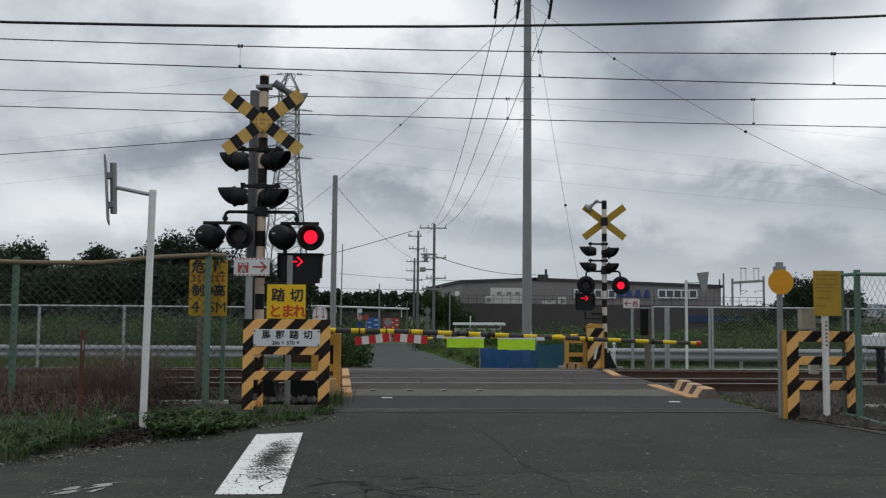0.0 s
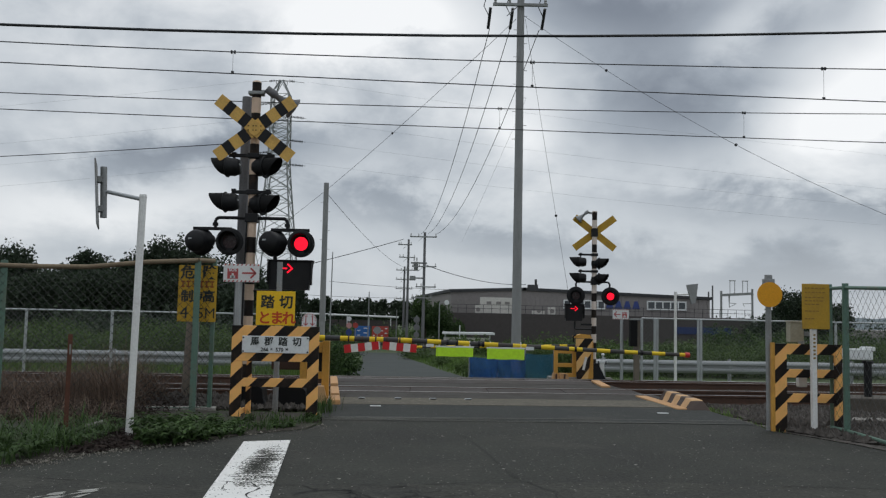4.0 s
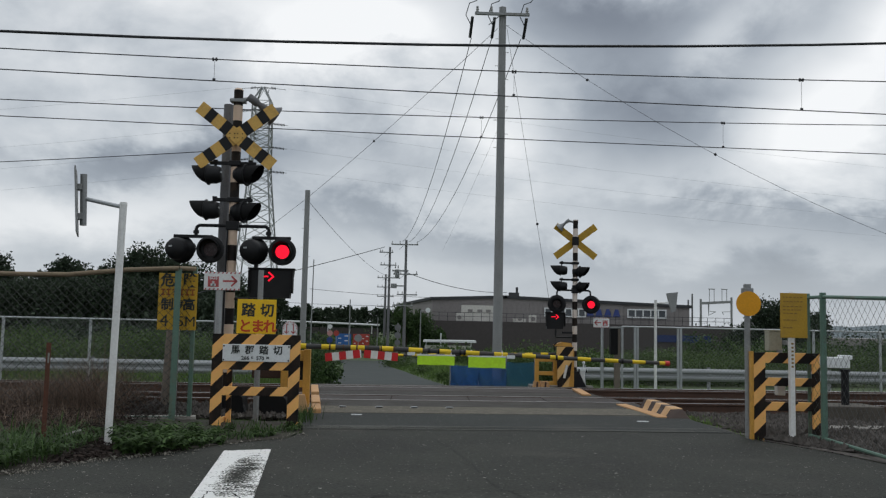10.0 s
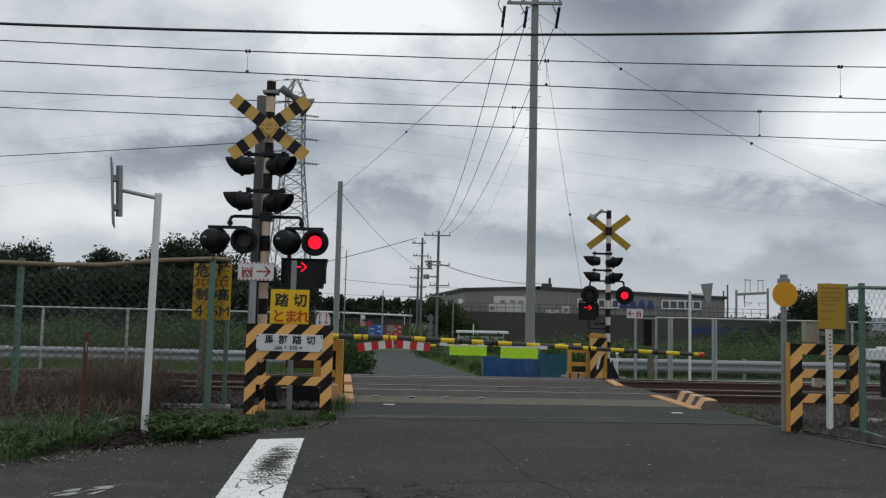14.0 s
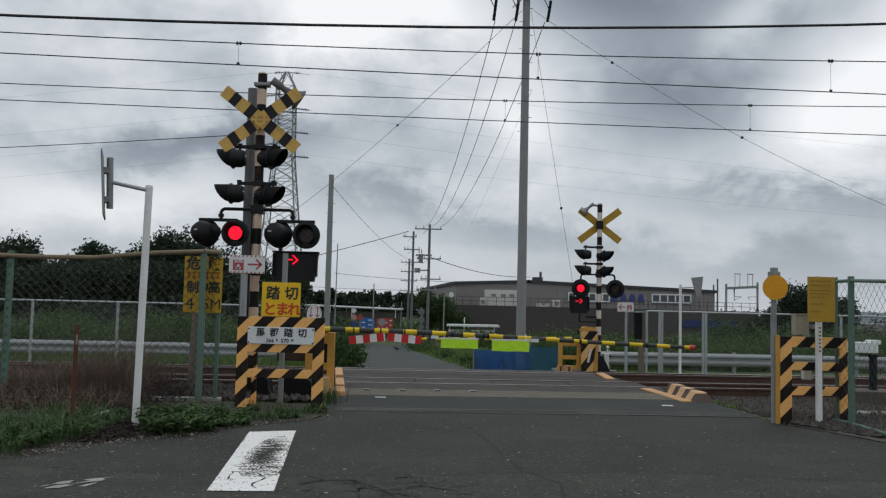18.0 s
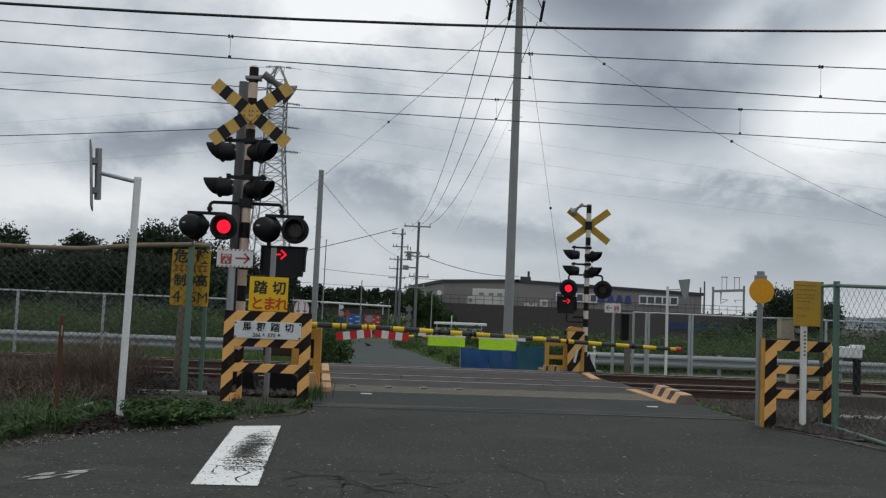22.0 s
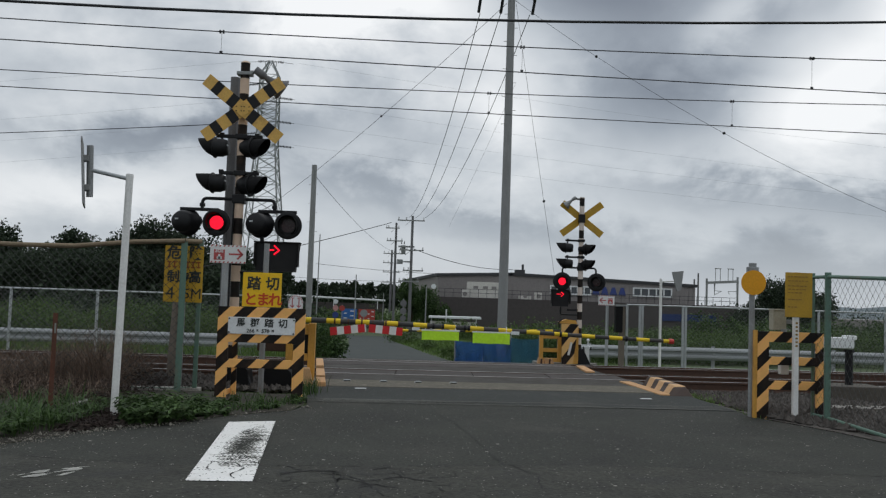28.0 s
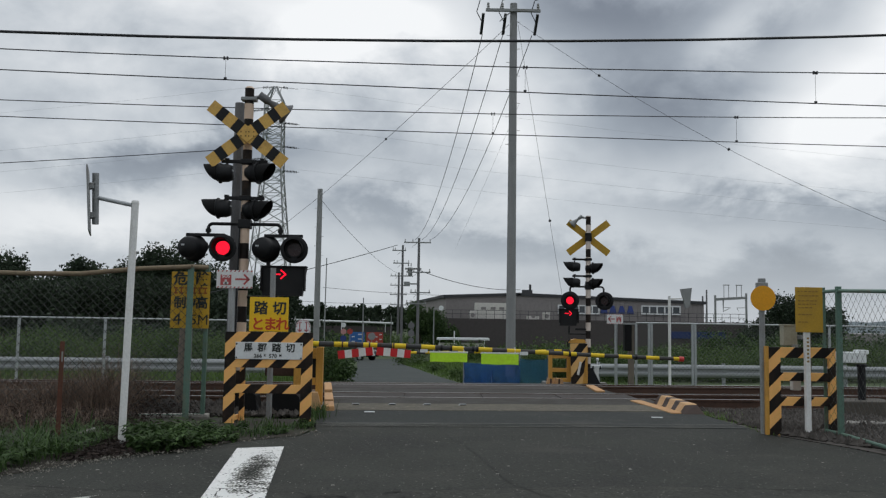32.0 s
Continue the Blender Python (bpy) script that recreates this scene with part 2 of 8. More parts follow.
def streaked(name, dark, lite, stain, rough=0.85):
    """Asphalt and concrete that wheels and trains have dirtied in long bands along the rails."""
    mat = bpy.data.materials.new(name)
    mat.use_nodes = True
    n = Nodes(mat.node_tree)
    pos = n.add("ShaderNodeTexCoord").outputs["Object"]
    long = n.mapping(pos, (0.45, 7.0, 1.0), (0, 0, radians(-5)))
    band = n.noise(long, 1.6, 6.0, 0.62, 0.3)
    blot = n.noise(pos, 2.4, 6.0, 0.65)
    grain = n.noise(pos, 42.0, 3.0, 0.6)
    base = n.ramp(band, [(0.30, dark), (0.50, tuple((a + b) / 2 for a, b in zip(dark, lite))), (0.70, lite)])
    base = n.mix(n.span(blot, 0.46, 0.70, 0.0, 0.75), base, (*stain, 1))
    base = n.mix(0.35, base, n.ramp(grain, [(0.3, tuple(c * 0.5 for c in dark)), (0.7, tuple(c * 1.25 for c in lite))]))
    sh = n.add("ShaderNodeBsdfPrincipled")
    n.link(base, sh.inputs["Base Color"])
    sh.inputs["Specular IOR Level"].default_value = 0.22
    n.link(n.span(blot, 0.2, 0.8, rough - 0.12, rough + 0.1), sh.inputs["Roughness"])
    bp = n.add("ShaderNodeBump")
    bp.inputs["Strength"].default_value, bp.inputs["Distance"].default_value = 0.5, 0.01
    n.link(grain, bp.inputs["Height"])
    n.link(bp.outputs[0], sh.inputs["Normal"])
    n.link(sh.outputs[0], n.add("ShaderNodeOutputMaterial").inputs[0])
    return mat


YELLOW, BLACK = (0.89, 0.475, 0.155), (0.010, 0.008, 0.0075)
M_asphalt = surface("asphalt", (0.0345, 0.0360, 0.0310), 0.9, 0, 0.66, 0.9, 36, 1.0, (0.064, 0.061, 0.053), 0.6, 0.2, ((0.30, 0.29, 0.26), 40.0, 0.93))
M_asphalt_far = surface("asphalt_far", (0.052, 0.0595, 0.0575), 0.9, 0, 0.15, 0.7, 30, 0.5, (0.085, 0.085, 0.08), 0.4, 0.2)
M_asphalt_old = surface("asphalt_old", (0.0400, 0.0405, 0.0345), 0.9, 0, 0.68, 2.5, 34, 0.9, (0.032, 0.033, 0.032), 0.7, 0.2, ((0.32, 0.31, 0.28), 42.0, 0.93))
M_asphalt_new = surface("asphalt_new", (0.0365, 0.0395, 0.0370), 0.9, 0, 0.50, 1.6, 45, 0.7, (0.072, 0.069, 0.06), 0.6, 0.2, ((0.28, 0.27, 0.24), 44.0, 0.955))
M_deck = streaked("deck", (0.017, 0.0155, 0.0135), (0.067, 0.062, 0.054), (0.034, 0.026, 0.021))
M_panel = streaked("deck_panel", (0.019, 0.0165, 0.0155), (0.080, 0.070, 0.064), (0.046, 0.032, 0.027))
M_concrete = surface("concrete", (0.20, 0.19, 0.17), 0.85, 0, 0.3, 3.0, 60, 0.35, (0.12, 0.105, 0.085), 0.6)
M_gravelcrete = surface("pebbled_concrete", (0.118, 0.108, 0.086), 0.9, 0, 0.50, 9.0, 35, 1.0, (0.062, 0.054, 0.042), 0.75, 0.2, ((0.24, 0.22, 0.18), 30.0, 0.80))
M_pole = surface("pole_concrete", (0.26, 0.265, 0.265), 0.8, 0, 0.12, 2.0, 40, 0.15, (0.17, 0.17, 0.165), 0.4)
M_pole_dark = surface("pole_weathered", (0.15, 0.15, 0.155), 0.8, 0, 0.15, 2.0, 40, 0.15, (0.1, 0.1, 0.1), 0.4)
M_galv = surface("galvanised", (0.40, 0.42, 0.43), 0.5, 0.55, 0.15, 5.0, 60, 0.08, (0.22, 0.2, 0.18), 0.35)
M_galv_dull = surface("galvanised_dull", (0.27, 0.28, 0.28), 0.6, 0.3, 0.18, 5.0, 60, 0.08, (0.16, 0.14, 0.12), 0.4)
M_white = surface("white_paint", (0.74, 0.74, 0.72), 0.5, 0, 0.07, 5.0, 50, 0.06, (0.40, 0.36, 0.30), 0.3)
M_rail = surface("rusty_rail", (0.085, 0.048, 0.034), 0.7, 0.3, 0.3, 6.0, 60, 0.25, (0.045, 0.03, 0.025), 0.6)
M_railtop = surface("rail_head", (0.30, 0.28, 0.27), 0.35, 0.9, 0.15, 6.0, 60, 0.05)
M_rust = surface("rust", (0.11, 0.045, 0.028), 0.85, 0.1, 0.4, 7.0, 50, 0.4, (0.07, 0.035, 0.025), 0.6)
M_stone = surface("ballast", (0.068, 0.060, 0.053), 0.9, 0, 0.65, 9.0, 30, 0.5, (0.05, 0.04, 0.035), 0.5)
M_soil = surface("soil", (0.028, 0.024, 0.017), 0.95, 0, 0.3, 1.2, 20, 0.5, (0.035, 0.05, 0.02), 0.7)
M_field = surface("field", (0.060, 0.088, 0.032), 0.95, 0, 0.3, 0.5, 10, 0.3, (0.09, 0.08, 0.04), 0.5)
M_green = surface("green_paint", (0.10, 0.175, 0.135), 0.6, 0, 0.15, 5.0, 50, 0.1, (0.16, 0.12, 0.08), 0.45)
M_wire = surface("dark_wire", (0.040, 0.044, 0.041), 0.6, 0.3, 0.2, 5.0, 40, 0.0)
M_wire_grey = surface("grey_wire", (0.15, 0.155, 0.155), 0.6, 0.3, 0.1, 5.0, 40, 0.0)
M_wire_mid = surface("mid_wire", (0.05, 0.054, 0.053), 0.6, 0.3, 0.15, 5.0, 40, 0.0)
M_cable = surface("cable", (0.022, 0.024, 0.027), 0.6, 0, 0.2, 3.0, 30, 0.0)
M_cable_pale = surface("cable_pale", (0.40, 0.42, 0.44), 0.6, 0, 0.1, 3.0, 30, 0.0)
M_pipe = surface("weathered_pipe", (0.20, 0.155, 0.10), 0.75, 0.1, 0.3, 4.0, 50, 0.2, (0.12, 0.07, 0.045), 0.5)
M_black = surface("black_paint", (0.0085, 0.0090, 0.0105), 0.5, 0, 0.3, 5.0, 60, 0.05, (0.022, 0.021, 0.02), 0.35, 0.25)
M_blackmatt = surface("black_matt", (0.0075, 0.0075, 0.008), 0.8, 0, 0.2, 5.0, 60, 0.05, None, 0, 0.2)
M_yellow = surface("yellow_paint", (0.56, 0.29, 0.05), 0.55, 0, 0.14, 4.0, 50, 0.1, (0.22, 0.12, 0.05), 0.4)
M_signyellow = surface("sign_yellow", (0.80, 0.50, 0.010), 0.45, 0, 0.06, 3.0, 50, 0.02, (0.55, 0.36, 0.06), 0.3)
M_ochre = surface("faded_yellow", (0.45, 0.27, 0.025), 0.6, 0, 0.14, 5.0, 50, 0.05, (0.30, 0.18, 0.04), 0.5)
M_orange = surface("orange_disc", (0.72, 0.32, 0.008), 0.5, 0, 0.06, 4.0, 50, 0.02, (0.5, 0.25, 0.02), 0.3)
M_red = surface("red_paint", (0.50, 0.035, 0.03), 0.5, 0, 0.15, 4.0, 50, 0.03, (0.3, 0.1, 0.08), 0.3)
M_signwhite = surface("sign_white", (0.70, 0.72, 0.72), 0.5, 0, 0.05, 4.0, 40, 0.02, (0.45, 0.42, 0.38), 0.25)
M_pinkred = surface("faded_red", (0.42, 0.08, 0.08), 0.6, 0, 0.12, 5.0, 50, 0.02, (0.5, 0.25, 0.22), 0.3)
M_ink = surface("ink", (0.02, 0.025, 0.022), 0.5, 0, 0.1, 4.0, 40, 0.0)
M_redink = surface("red_ink", (0.50, 0.06, 0.012), 0.5, 0, 0.1, 4.0, 40, 0.0)
M_brownink = surface("brown_ink", (0.26, 0.155, 0.028), 0.6, 0, 0.2, 4.0, 40, 0.0)
M_lime = surface("lime_cloth", (0.52, 0.85, 0.035), 0.8, 0, 0.08, 6.0, 30, 0.2, (0.45, 0.7, 0.06), 0.4)
M_net = surface("teal_net", (0.035, 0.155, 0.235), 0.8, 0, 0.3, 3.0, 30, 0.2, (0.02, 0.04, 0.025), 0.6)
M_blue = surface("blue_sheet", (0.016, 0.105, 0.33), 0.6, 0, 0.25, 2.5, 30, 0.15, (0.02, 0.05, 0.09), 0.6)
for sheet in (M_net, M_blue):
    for node in sheet.node_tree.nodes:
        if node.type == "BSDF_PRINCIPLED":
            node.inputs["Alpha"].default_value = 0.62
M_bluepaint = surface("blue_paint", (0.035, 0.14, 0.42), 0.6, 0, 0.12, 3.0, 30, 0.05)
M_lens = surface("dark_lens", (0.035, 0.006, 0.008), 0.25, 0, 0.2, 20.0, 80, 0.1)
M_lit = glowing("lit_red", (1.0, 0.012, 0.035), 1.5)
M_wallgrey = surface("grey_cladding", (0.25, 0.232, 0.225), 0.7, 0, 0.06, 0.15, 4, 0.02, (0.12, 0.115, 0.11), 0.3)
M_walldark = surface("dark_cladding", (0.062, 0.053, 0.052), 0.7, 0, 0.1, 0.2, 4, 0.02)
M_roofedge = surface("roof_edge", (0.045, 0.047, 0.05), 0.7, 0, 0.1, 0.3, 5, 0.02)
M_cream = surface("cream_panel", (0.60, 0.58, 0.54), 0.7, 0, 0.07, 0.6, 8, 0.02)
M_pane = surface("window_pane", (0.05, 0.06, 0.07), 0.12, 0, 0.2, 0.5, 5, 0.0, None, 0, 0.6)
M_bark = surface("bark", (0.07, 0.055, 0.04), 0.9, 0, 0.3, 4.0, 20, 0.5)
M_leaf = leafy("leaves", (0.018, 0.038, 0.013), (0.065, 0.112, 0.032), 0.6, 0.2, 0.5)
M_leaf_far = leafy("leaves_far", (0.016, 0.026, 0.016), (0.038, 0.058, 0.030), 0.7, 0.15, 0.15)
M_hedge = leafy("hedge_leaves", (0.034, 0.064, 0.021), (0.098, 0.150, 0.046), 0.6, 0.25, 0.6)
M_weed = leafy("weed_leaves", (0.018, 0.037, 0.011), (0.072, 0.128, 0.036), 0.65, 0.25, 1.5)
M_grass = leafy("grass_blades", (0.042, 0.078, 0.018), (0.135, 0.215, 0.054), 0.55, 0.3, 1.0)
M_dry = leafy("dry_stems", (0.052, 0.038, 0.030), (0.21, 0.150, 0.112), 0.85, 0.15, 2.0)
M_board = striped("board_stripes", YELLOW, BLACK, (0.707, 0, -0.707), 0.23, 0.6)
M_bands_pole = striped("pole_bands", (0.62, 0.47, 0.36), BLACK, (0, 0, 1), 0.45, 0.789)
M_bands_far = striped("far_pole_bands", (0.66, 0.58, 0.52), BLACK, (0, 0, 1), 0.43, 0.78)
M_bands_boom = striped("boom_bands", (0.74, 0.52, 0.03), (0.055, 0.056, 0.056), (1, 0, 0), 0.417, 0.283, 0.48)
M_cross = striped("cross_bands", (0.62, 0.40, 0.06), BLACK, (1, 0, 0), 0.31, 0.75, 0.5)
M_redwhite = striped("red_white", (0.58, 0.03, 0.035), (0.74, 0.73, 0.70), (1, 0, 0), 0.2, 0.0)
M_moundstripe = striped("mound_stripes", (0.55, 0.34, 0.17), (0.05, 0.035, 0.03), (0, 1, 0), 0.50, 0.62, 0.56)
M_edgeblock = surface("edge_paint", (0.48, 0.27, 0.12), 0.8, 0, 0.2, 5.0, 40, 0.2, (0.3, 0.2, 0.13), 0.5)

# ------------------------------------------------------------------ mesh helpers


def box(bm, size, at=(0, 0, 0), turn=None, bevel=0.0):
    m = Matrix.Translation(at) @ (turn.to_4x4() if turn else Matrix.Identity(4)) @ Matrix.Diagonal((*size, 1))
    made = bmesh.ops.create_cube(bm, size=1.0, matrix=m)
    if bevel:
        edges = list({e for v in made["verts"] for e in v.link_edges})
        bmesh.ops.bevel(bm, geom=edges, offset=bevel, segments=2, affect="EDGES", profile=0.6)
    return bm


def rod(bm, a, b, r, r2=None, sides=10, caps=True):
    a, b = Vector(a), Vector(b)
    d = b - a
    m = Matrix.Translation((a + b) / 2) @ d.to_track_quat("Z", "Y").to_matrix().to_4x4()
    bmesh.ops.create_cone(bm, cap_ends=caps, segments=sides, radius1=r, radius2=r if r2 is None else r2, depth=d.length, matrix=m)
    return bm


def path_rod(bm, pts, r, sides=6):
    for a, b in zip(pts, pts[1:]):
        rod(bm, a, b, r, r, sides)
    return bm


def prism(bm, outline, depth, m=None):
    """An outline in x and z, given depth along y."""
    m = m or Matrix.Identity(4)
    f = [bm.verts.new(m @ Vector((x, -depth / 2, z))) for x, z in outline]
    b = [bm.verts.new(m @ Vector((x, depth / 2, z))) for x, z in outline]
    bm.faces.new(f)
    bm.faces.new(list(reversed(b)))
    k = len(f)
    for i in range(k):
        bm.faces.new((f[(i + 1) % k], f[i], b[i], b[(i + 1) % k]))
    bmesh.ops.recalc_face_normals(bm, faces=bm.faces)
    return bm


def part(name, bm, material, parent=None, label="", m=None, smooth=False):
    """Links a bmesh as one mesh object under a thing or under a part."""
    me = bpy.data.meshes.new(name)
    bm.to_mesh(me)
    bm.free()
    for mat in material if isinstance(material, (list, tuple)) else (material,):
        me.materials.append(mat)
    if smooth:
        for p in me.polygons:
            p.use_smooth = True
    ob = new(name, me)
    ob.parent = parent
    if m is not None:
        ob.matrix_basis = m
    return tagged(ob, label) if label else ob


def mesh_of(name, verts, faces, material, parent=None, label="", kind=""):
    me = bpy.data.meshes.new(name)
    me.from_pydata([tuple(v) for v in verts], [], faces)
    me.materials.append(material)
    ob = new(name, me)
    ob.parent = parent
    return tagged(ob, label, "", "", kind)


def thing(name, m, label, category, group="", kind=""):
    ob = new(name)
    ob.empty_display_size = 0.2
    ob.matrix_basis = m
    return tagged(ob, label, category, group, kind)


def bm_new():
    return bmesh.new()


def words(text, height, material, parent, m, name="lettering", label=""):
    """Writing in the built-in font, as a thin raised mesh, its middle at m; faces -y of its own space."""
    cu = bpy.data.curves.new(name, "FONT")
    cu.body, cu.size, cu.align_x, cu.align_y, cu.extrude, cu.resolution_u = text, height, "CENTER", "CENTER", 0.0015, 2
    cu.offset = height * (0.028 if ord(text[0]) > 500 else 0.028 if height < 0.07 else 0.0)
    tmp = bpy.data.objects.new(name, cu)
    me = bpy.data.meshes.new_from_object(tmp)
    bpy.data.objects.remove(tmp)
    bpy.data.curves.remove(cu)
    me.name = name
    me.transform(pose(0, 0, 0, 90, 0, 0))
    me.materials.clear()
    me.materials.append(material)
    ob = new(name, me)
    ob.parent, ob.matrix_basis = parent, m
    return tagged(ob, label) if label else ob


def sag(a, b, drop, steps=14):
    a, b = Vector(a), Vector(b)
    return [a.lerp(b, i / steps) - Vector((0, 0, drop * 4 * (i / steps) * (1 - i / steps))) for i in range(steps + 1)]


rng = np.random.default_rng(5)


def leaves(name, material, pts, size, parent=None, label="", kind="", flat=0.0, long=1.6, jitter=0.5):
    """Many small bent leaves, one at each point."""
    pts = np.asarray(pts, float)
    k = len(pts)
    t = rng.normal(size=(k, 3))
    t[:, 2] *= 1 - flat
    t /= np.linalg.norm(t, axis=1)[:, None]
    s = np.cross(t, rng.normal(size=(k, 3)))
    s /= np.linalg.norm(s, axis=1)[:, None]
    nrm = np.cross(t, s)
    z = size * (1 + jitter * rng.uniform(-1, 1, size=(k, 1)))
    v = np.stack([pts - t * z * long / 2, pts + s * z * 0.45 + nrm * z * 0.15, pts + t * z * long / 2, pts - s * z * 0.45 + nrm * z * 0.15], 1).reshape(-1, 3)
    i = np.arange(k)[:, None] * 4
    f = np.concatenate([i + [0, 1, 2], i + [0, 2, 3]], 0)
    return mesh_of(name, v.tolist(), f.tolist(), material, parent, label, kind)


def blades(name, material, base, height, width, parent=None, label="", kind="", lean=0.5):
    """Grass: bent tapering blades, one at each base point."""
    base = np.asarray(base, float)
    k = len(base)
    h = height * rng.uniform(0.45, 1.25, size=(k, 1)) if np.isscalar(height) else np.asarray(height)[:, None] * rng.uniform(0.6, 1.2, size=(k, 1))
    a = rng.uniform(0, 2 * math.pi, size=k)
    d = np.stack([np.cos(a), np.sin(a), np.zeros(k)], 1)
    side = np.stack([-np.sin(a), np.cos(a), np.zeros(k)], 1) * width
    out = rng.uniform(0.1, 1, size=(k, 1)) * lean
    upv = np.array([0, 0, 1.0])
    mid = base + upv * h * 0.6 + d * h * out * 0.35
    tip = base + upv * h * (1 - 0.25 * out) + d * h * out
    v = np.stack([base - side, base + side, mid + side * 0.8, mid - side * 0.8, tip], 1).reshape(-1, 3)
    i = np.arange(k)[:, None] * 5
    f = (i + [0, 1, 2, 3]).tolist() + (i + [3, 2, 4]).tolist()
    return mesh_of(name, v.tolist(), f, material, parent, label, kind)


def blob_points(k, centre, radii, shell=0.35, rough=0.35, seed=1.0):
    """Points near the skin of a lumpy ellipsoid."""
    d = rng.normal(size=(k, 3))
    d /= np.linalg.norm(d, axis=1)[:, None]
    lump = np.array([1 + rough * noise.noise(Vector(x) * 2.2 + Vector((seed * 7.3, seed, 0))) for x in d])
    r = lump * (1 - shell * rng.uniform(0, 1, size=k) ** 1.5)
    return np.asarray(centre) + d * r[:, None] * np.asarray(radii)


# ------------------------------------------------------------------ the lie of the land
TILT = math.tan(radians(5.0))  # the tracks run at five degrees to the picture
NEAR_V, STEP_V = 15.60, 3.70
HEIGHTS = ((-5000, 0.0), (0.0, 0.0), (3.7, -0.05), (7.5, -0.28), (10.0, -0.50), (30.0, -1.02), (55.0, -1.70), (5000, -1.70))


def across(x, y):
    """Metres beyond the near track's middle."""
    return y - NEAR_V - TILT * x


def lie(x, y):
    v = across(x, y)
    for (a, za), (b, zb) in zip(HEIGHTS, HEIGHTS[1:]):
        if v <= b:
            return za + (zb - za) * (v - a) / (b - a)
    return HEIGHTS[-1][1]


def track_y(x, v):
    return NEAR_V + v + TILT * x


def ground():
    bm = bm_new()
    xs = [-3000, -600, -200, -90, -50, -30, -20, -14, -10, -7, -5, -4, -3, -2, -1, 0, 1, 2, 3, 4, 5, 7, 10, 14, 20, 30, 50, 90, 200, 600, 3000]
    vs = [-600, -60, -30, -16, -12, -10, -8, -6, -4.5, -3.2, -2.5, 0, 3.0, 6.2, 6.9, 7.5, 9, 10, 12, 15, 19, 25, 30, 38, 45, 55, 62, 70, 120, 300, 900, 3500]
    rows = []
    for v in vs:
        row = []
        for x in xs:
            y = track_y(max(-60, min(60, x)), v)
            z = lie(max(-60, min(60, x)), y) - 0.05
            if -2.6 < v < 6.5:
                z -= 0.28
            row.append(bm.verts.new((x, y, z)))
        rows.append(row)
    for a, b in zip(rows, rows[1:]):
        for i in range(len(xs) - 1):
            bm.faces.new((a[i], a[i + 1], b[i + 1], b[i]))
    tagged(part("ground", bm, M_field), "rough green and brown land round the railway", "ground", "", "structure")


ground()


def slab(name, outline, material, label, lift=0.0, thick=0.3, category="road", cut=()):
    """A paved surface that follows the land, with solid edges; outline runs anticlockwise."""
    bm = bm_new()
    top = bm.faces.new([bm.verts.new((x, y, 0)) for x, y in outline])
    for v in cut:
        p = Vector((0, NEAR_V + v, 0))
        bmesh.ops.bisect_plane(bm, geom=bm.faces[:] + bm.edges[:] + bm.verts[:], plane_co=p, plane_no=Vector((-TILT, 1, 0)).normalized())
    made = bmesh.ops.extrude_face_region(bm, geom=bm.faces[:])
    low_v = {e for e in made["geom"] if isinstance(e, bmesh.types.BMVert)}
    for vert in bm.verts:
        z = lie(vert.co.x, vert.co.y) + lift
        vert.co.z = z if vert in low_v else z - thick
    bmesh.ops.recalc_face_normals(bm, faces=bm.faces)
    return tagged(part(name, bm, material), label, category, "", "structure")


slab("road", [(-30, -14), (30, -14), (30, 4.0), (9, 6.5), (4.66, 8.6), (4.47, 9.4), (4.06, 10.4), (3.95, 12.2), (3.90, 13.62), (-1.62, 13.14), (-1.42, 11.4), (-1.30, 10.35),
              (-1.40, 9.82), (-1.97, 9.24), (-2.43, 8.42), (-2.73, 8.20), (-2.98, 7.90), (-3.26, 7.23), (-6.5, 4.2), (-30, 2.5)], M_asphalt, "dark grey worn asphalt road with fine pale specks")
slab("road_patch", [(-1.40, 11.0), (4.0, 11.05), (3.95, 12.2), (3.90, 13.60), (-1.60, 13.12), (-1.42, 11.4)], M_asphalt_new, "newer strip of grey asphalt before the rails", 0.004, 0.05)
slab("road_old", [(-30, -13.9), (29.9, -13.9), (29.9, 3.9), (9, 6.4), (4.8, 6.85), (1.56, 7.03), (-0.4, 6.67), (-1.95, 6.5), (-3.55, 6.9), (-6.5, 4.15), (-29.9, 2.4)], M_asphalt_old, "older cracked brownish asphalt", 0.004, 0.05)
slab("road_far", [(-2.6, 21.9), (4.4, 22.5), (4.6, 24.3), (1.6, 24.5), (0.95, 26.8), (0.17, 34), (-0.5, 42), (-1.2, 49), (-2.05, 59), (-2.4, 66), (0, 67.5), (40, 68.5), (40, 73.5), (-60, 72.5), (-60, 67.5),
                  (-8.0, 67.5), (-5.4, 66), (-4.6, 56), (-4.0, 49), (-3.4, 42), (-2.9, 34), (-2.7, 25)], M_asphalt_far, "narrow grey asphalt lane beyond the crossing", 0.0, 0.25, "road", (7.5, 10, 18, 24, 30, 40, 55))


# ------------------------------------------------------------------ crossing deck and tracks
def strip_panel(name, parent, v0, v1, x0, x1, lift, material, thick=0.25, label=""):
    bm = bm_new()
    vs = []
    for dz in (0, -thick):
        for x, v in ((x0, v0), (x1, v0), (x1, v1), (x0, v1)):
            y = track_y(x, v)
            vs.append(bm.verts.new((x, y, lie(x, y) + lift + dz)))
    bm.faces.new(vs[:4])
    bm.faces.new(vs[7:3:-1])
    for i in range(4):
        j = (i + 1) % 4
        bm.faces.new((vs[j], vs[i], vs[i + 4], vs[j + 4]))
    bmesh.ops.recalc_face_normals(bm, faces=bm.faces)
    return part(name, bm, material, parent, label)


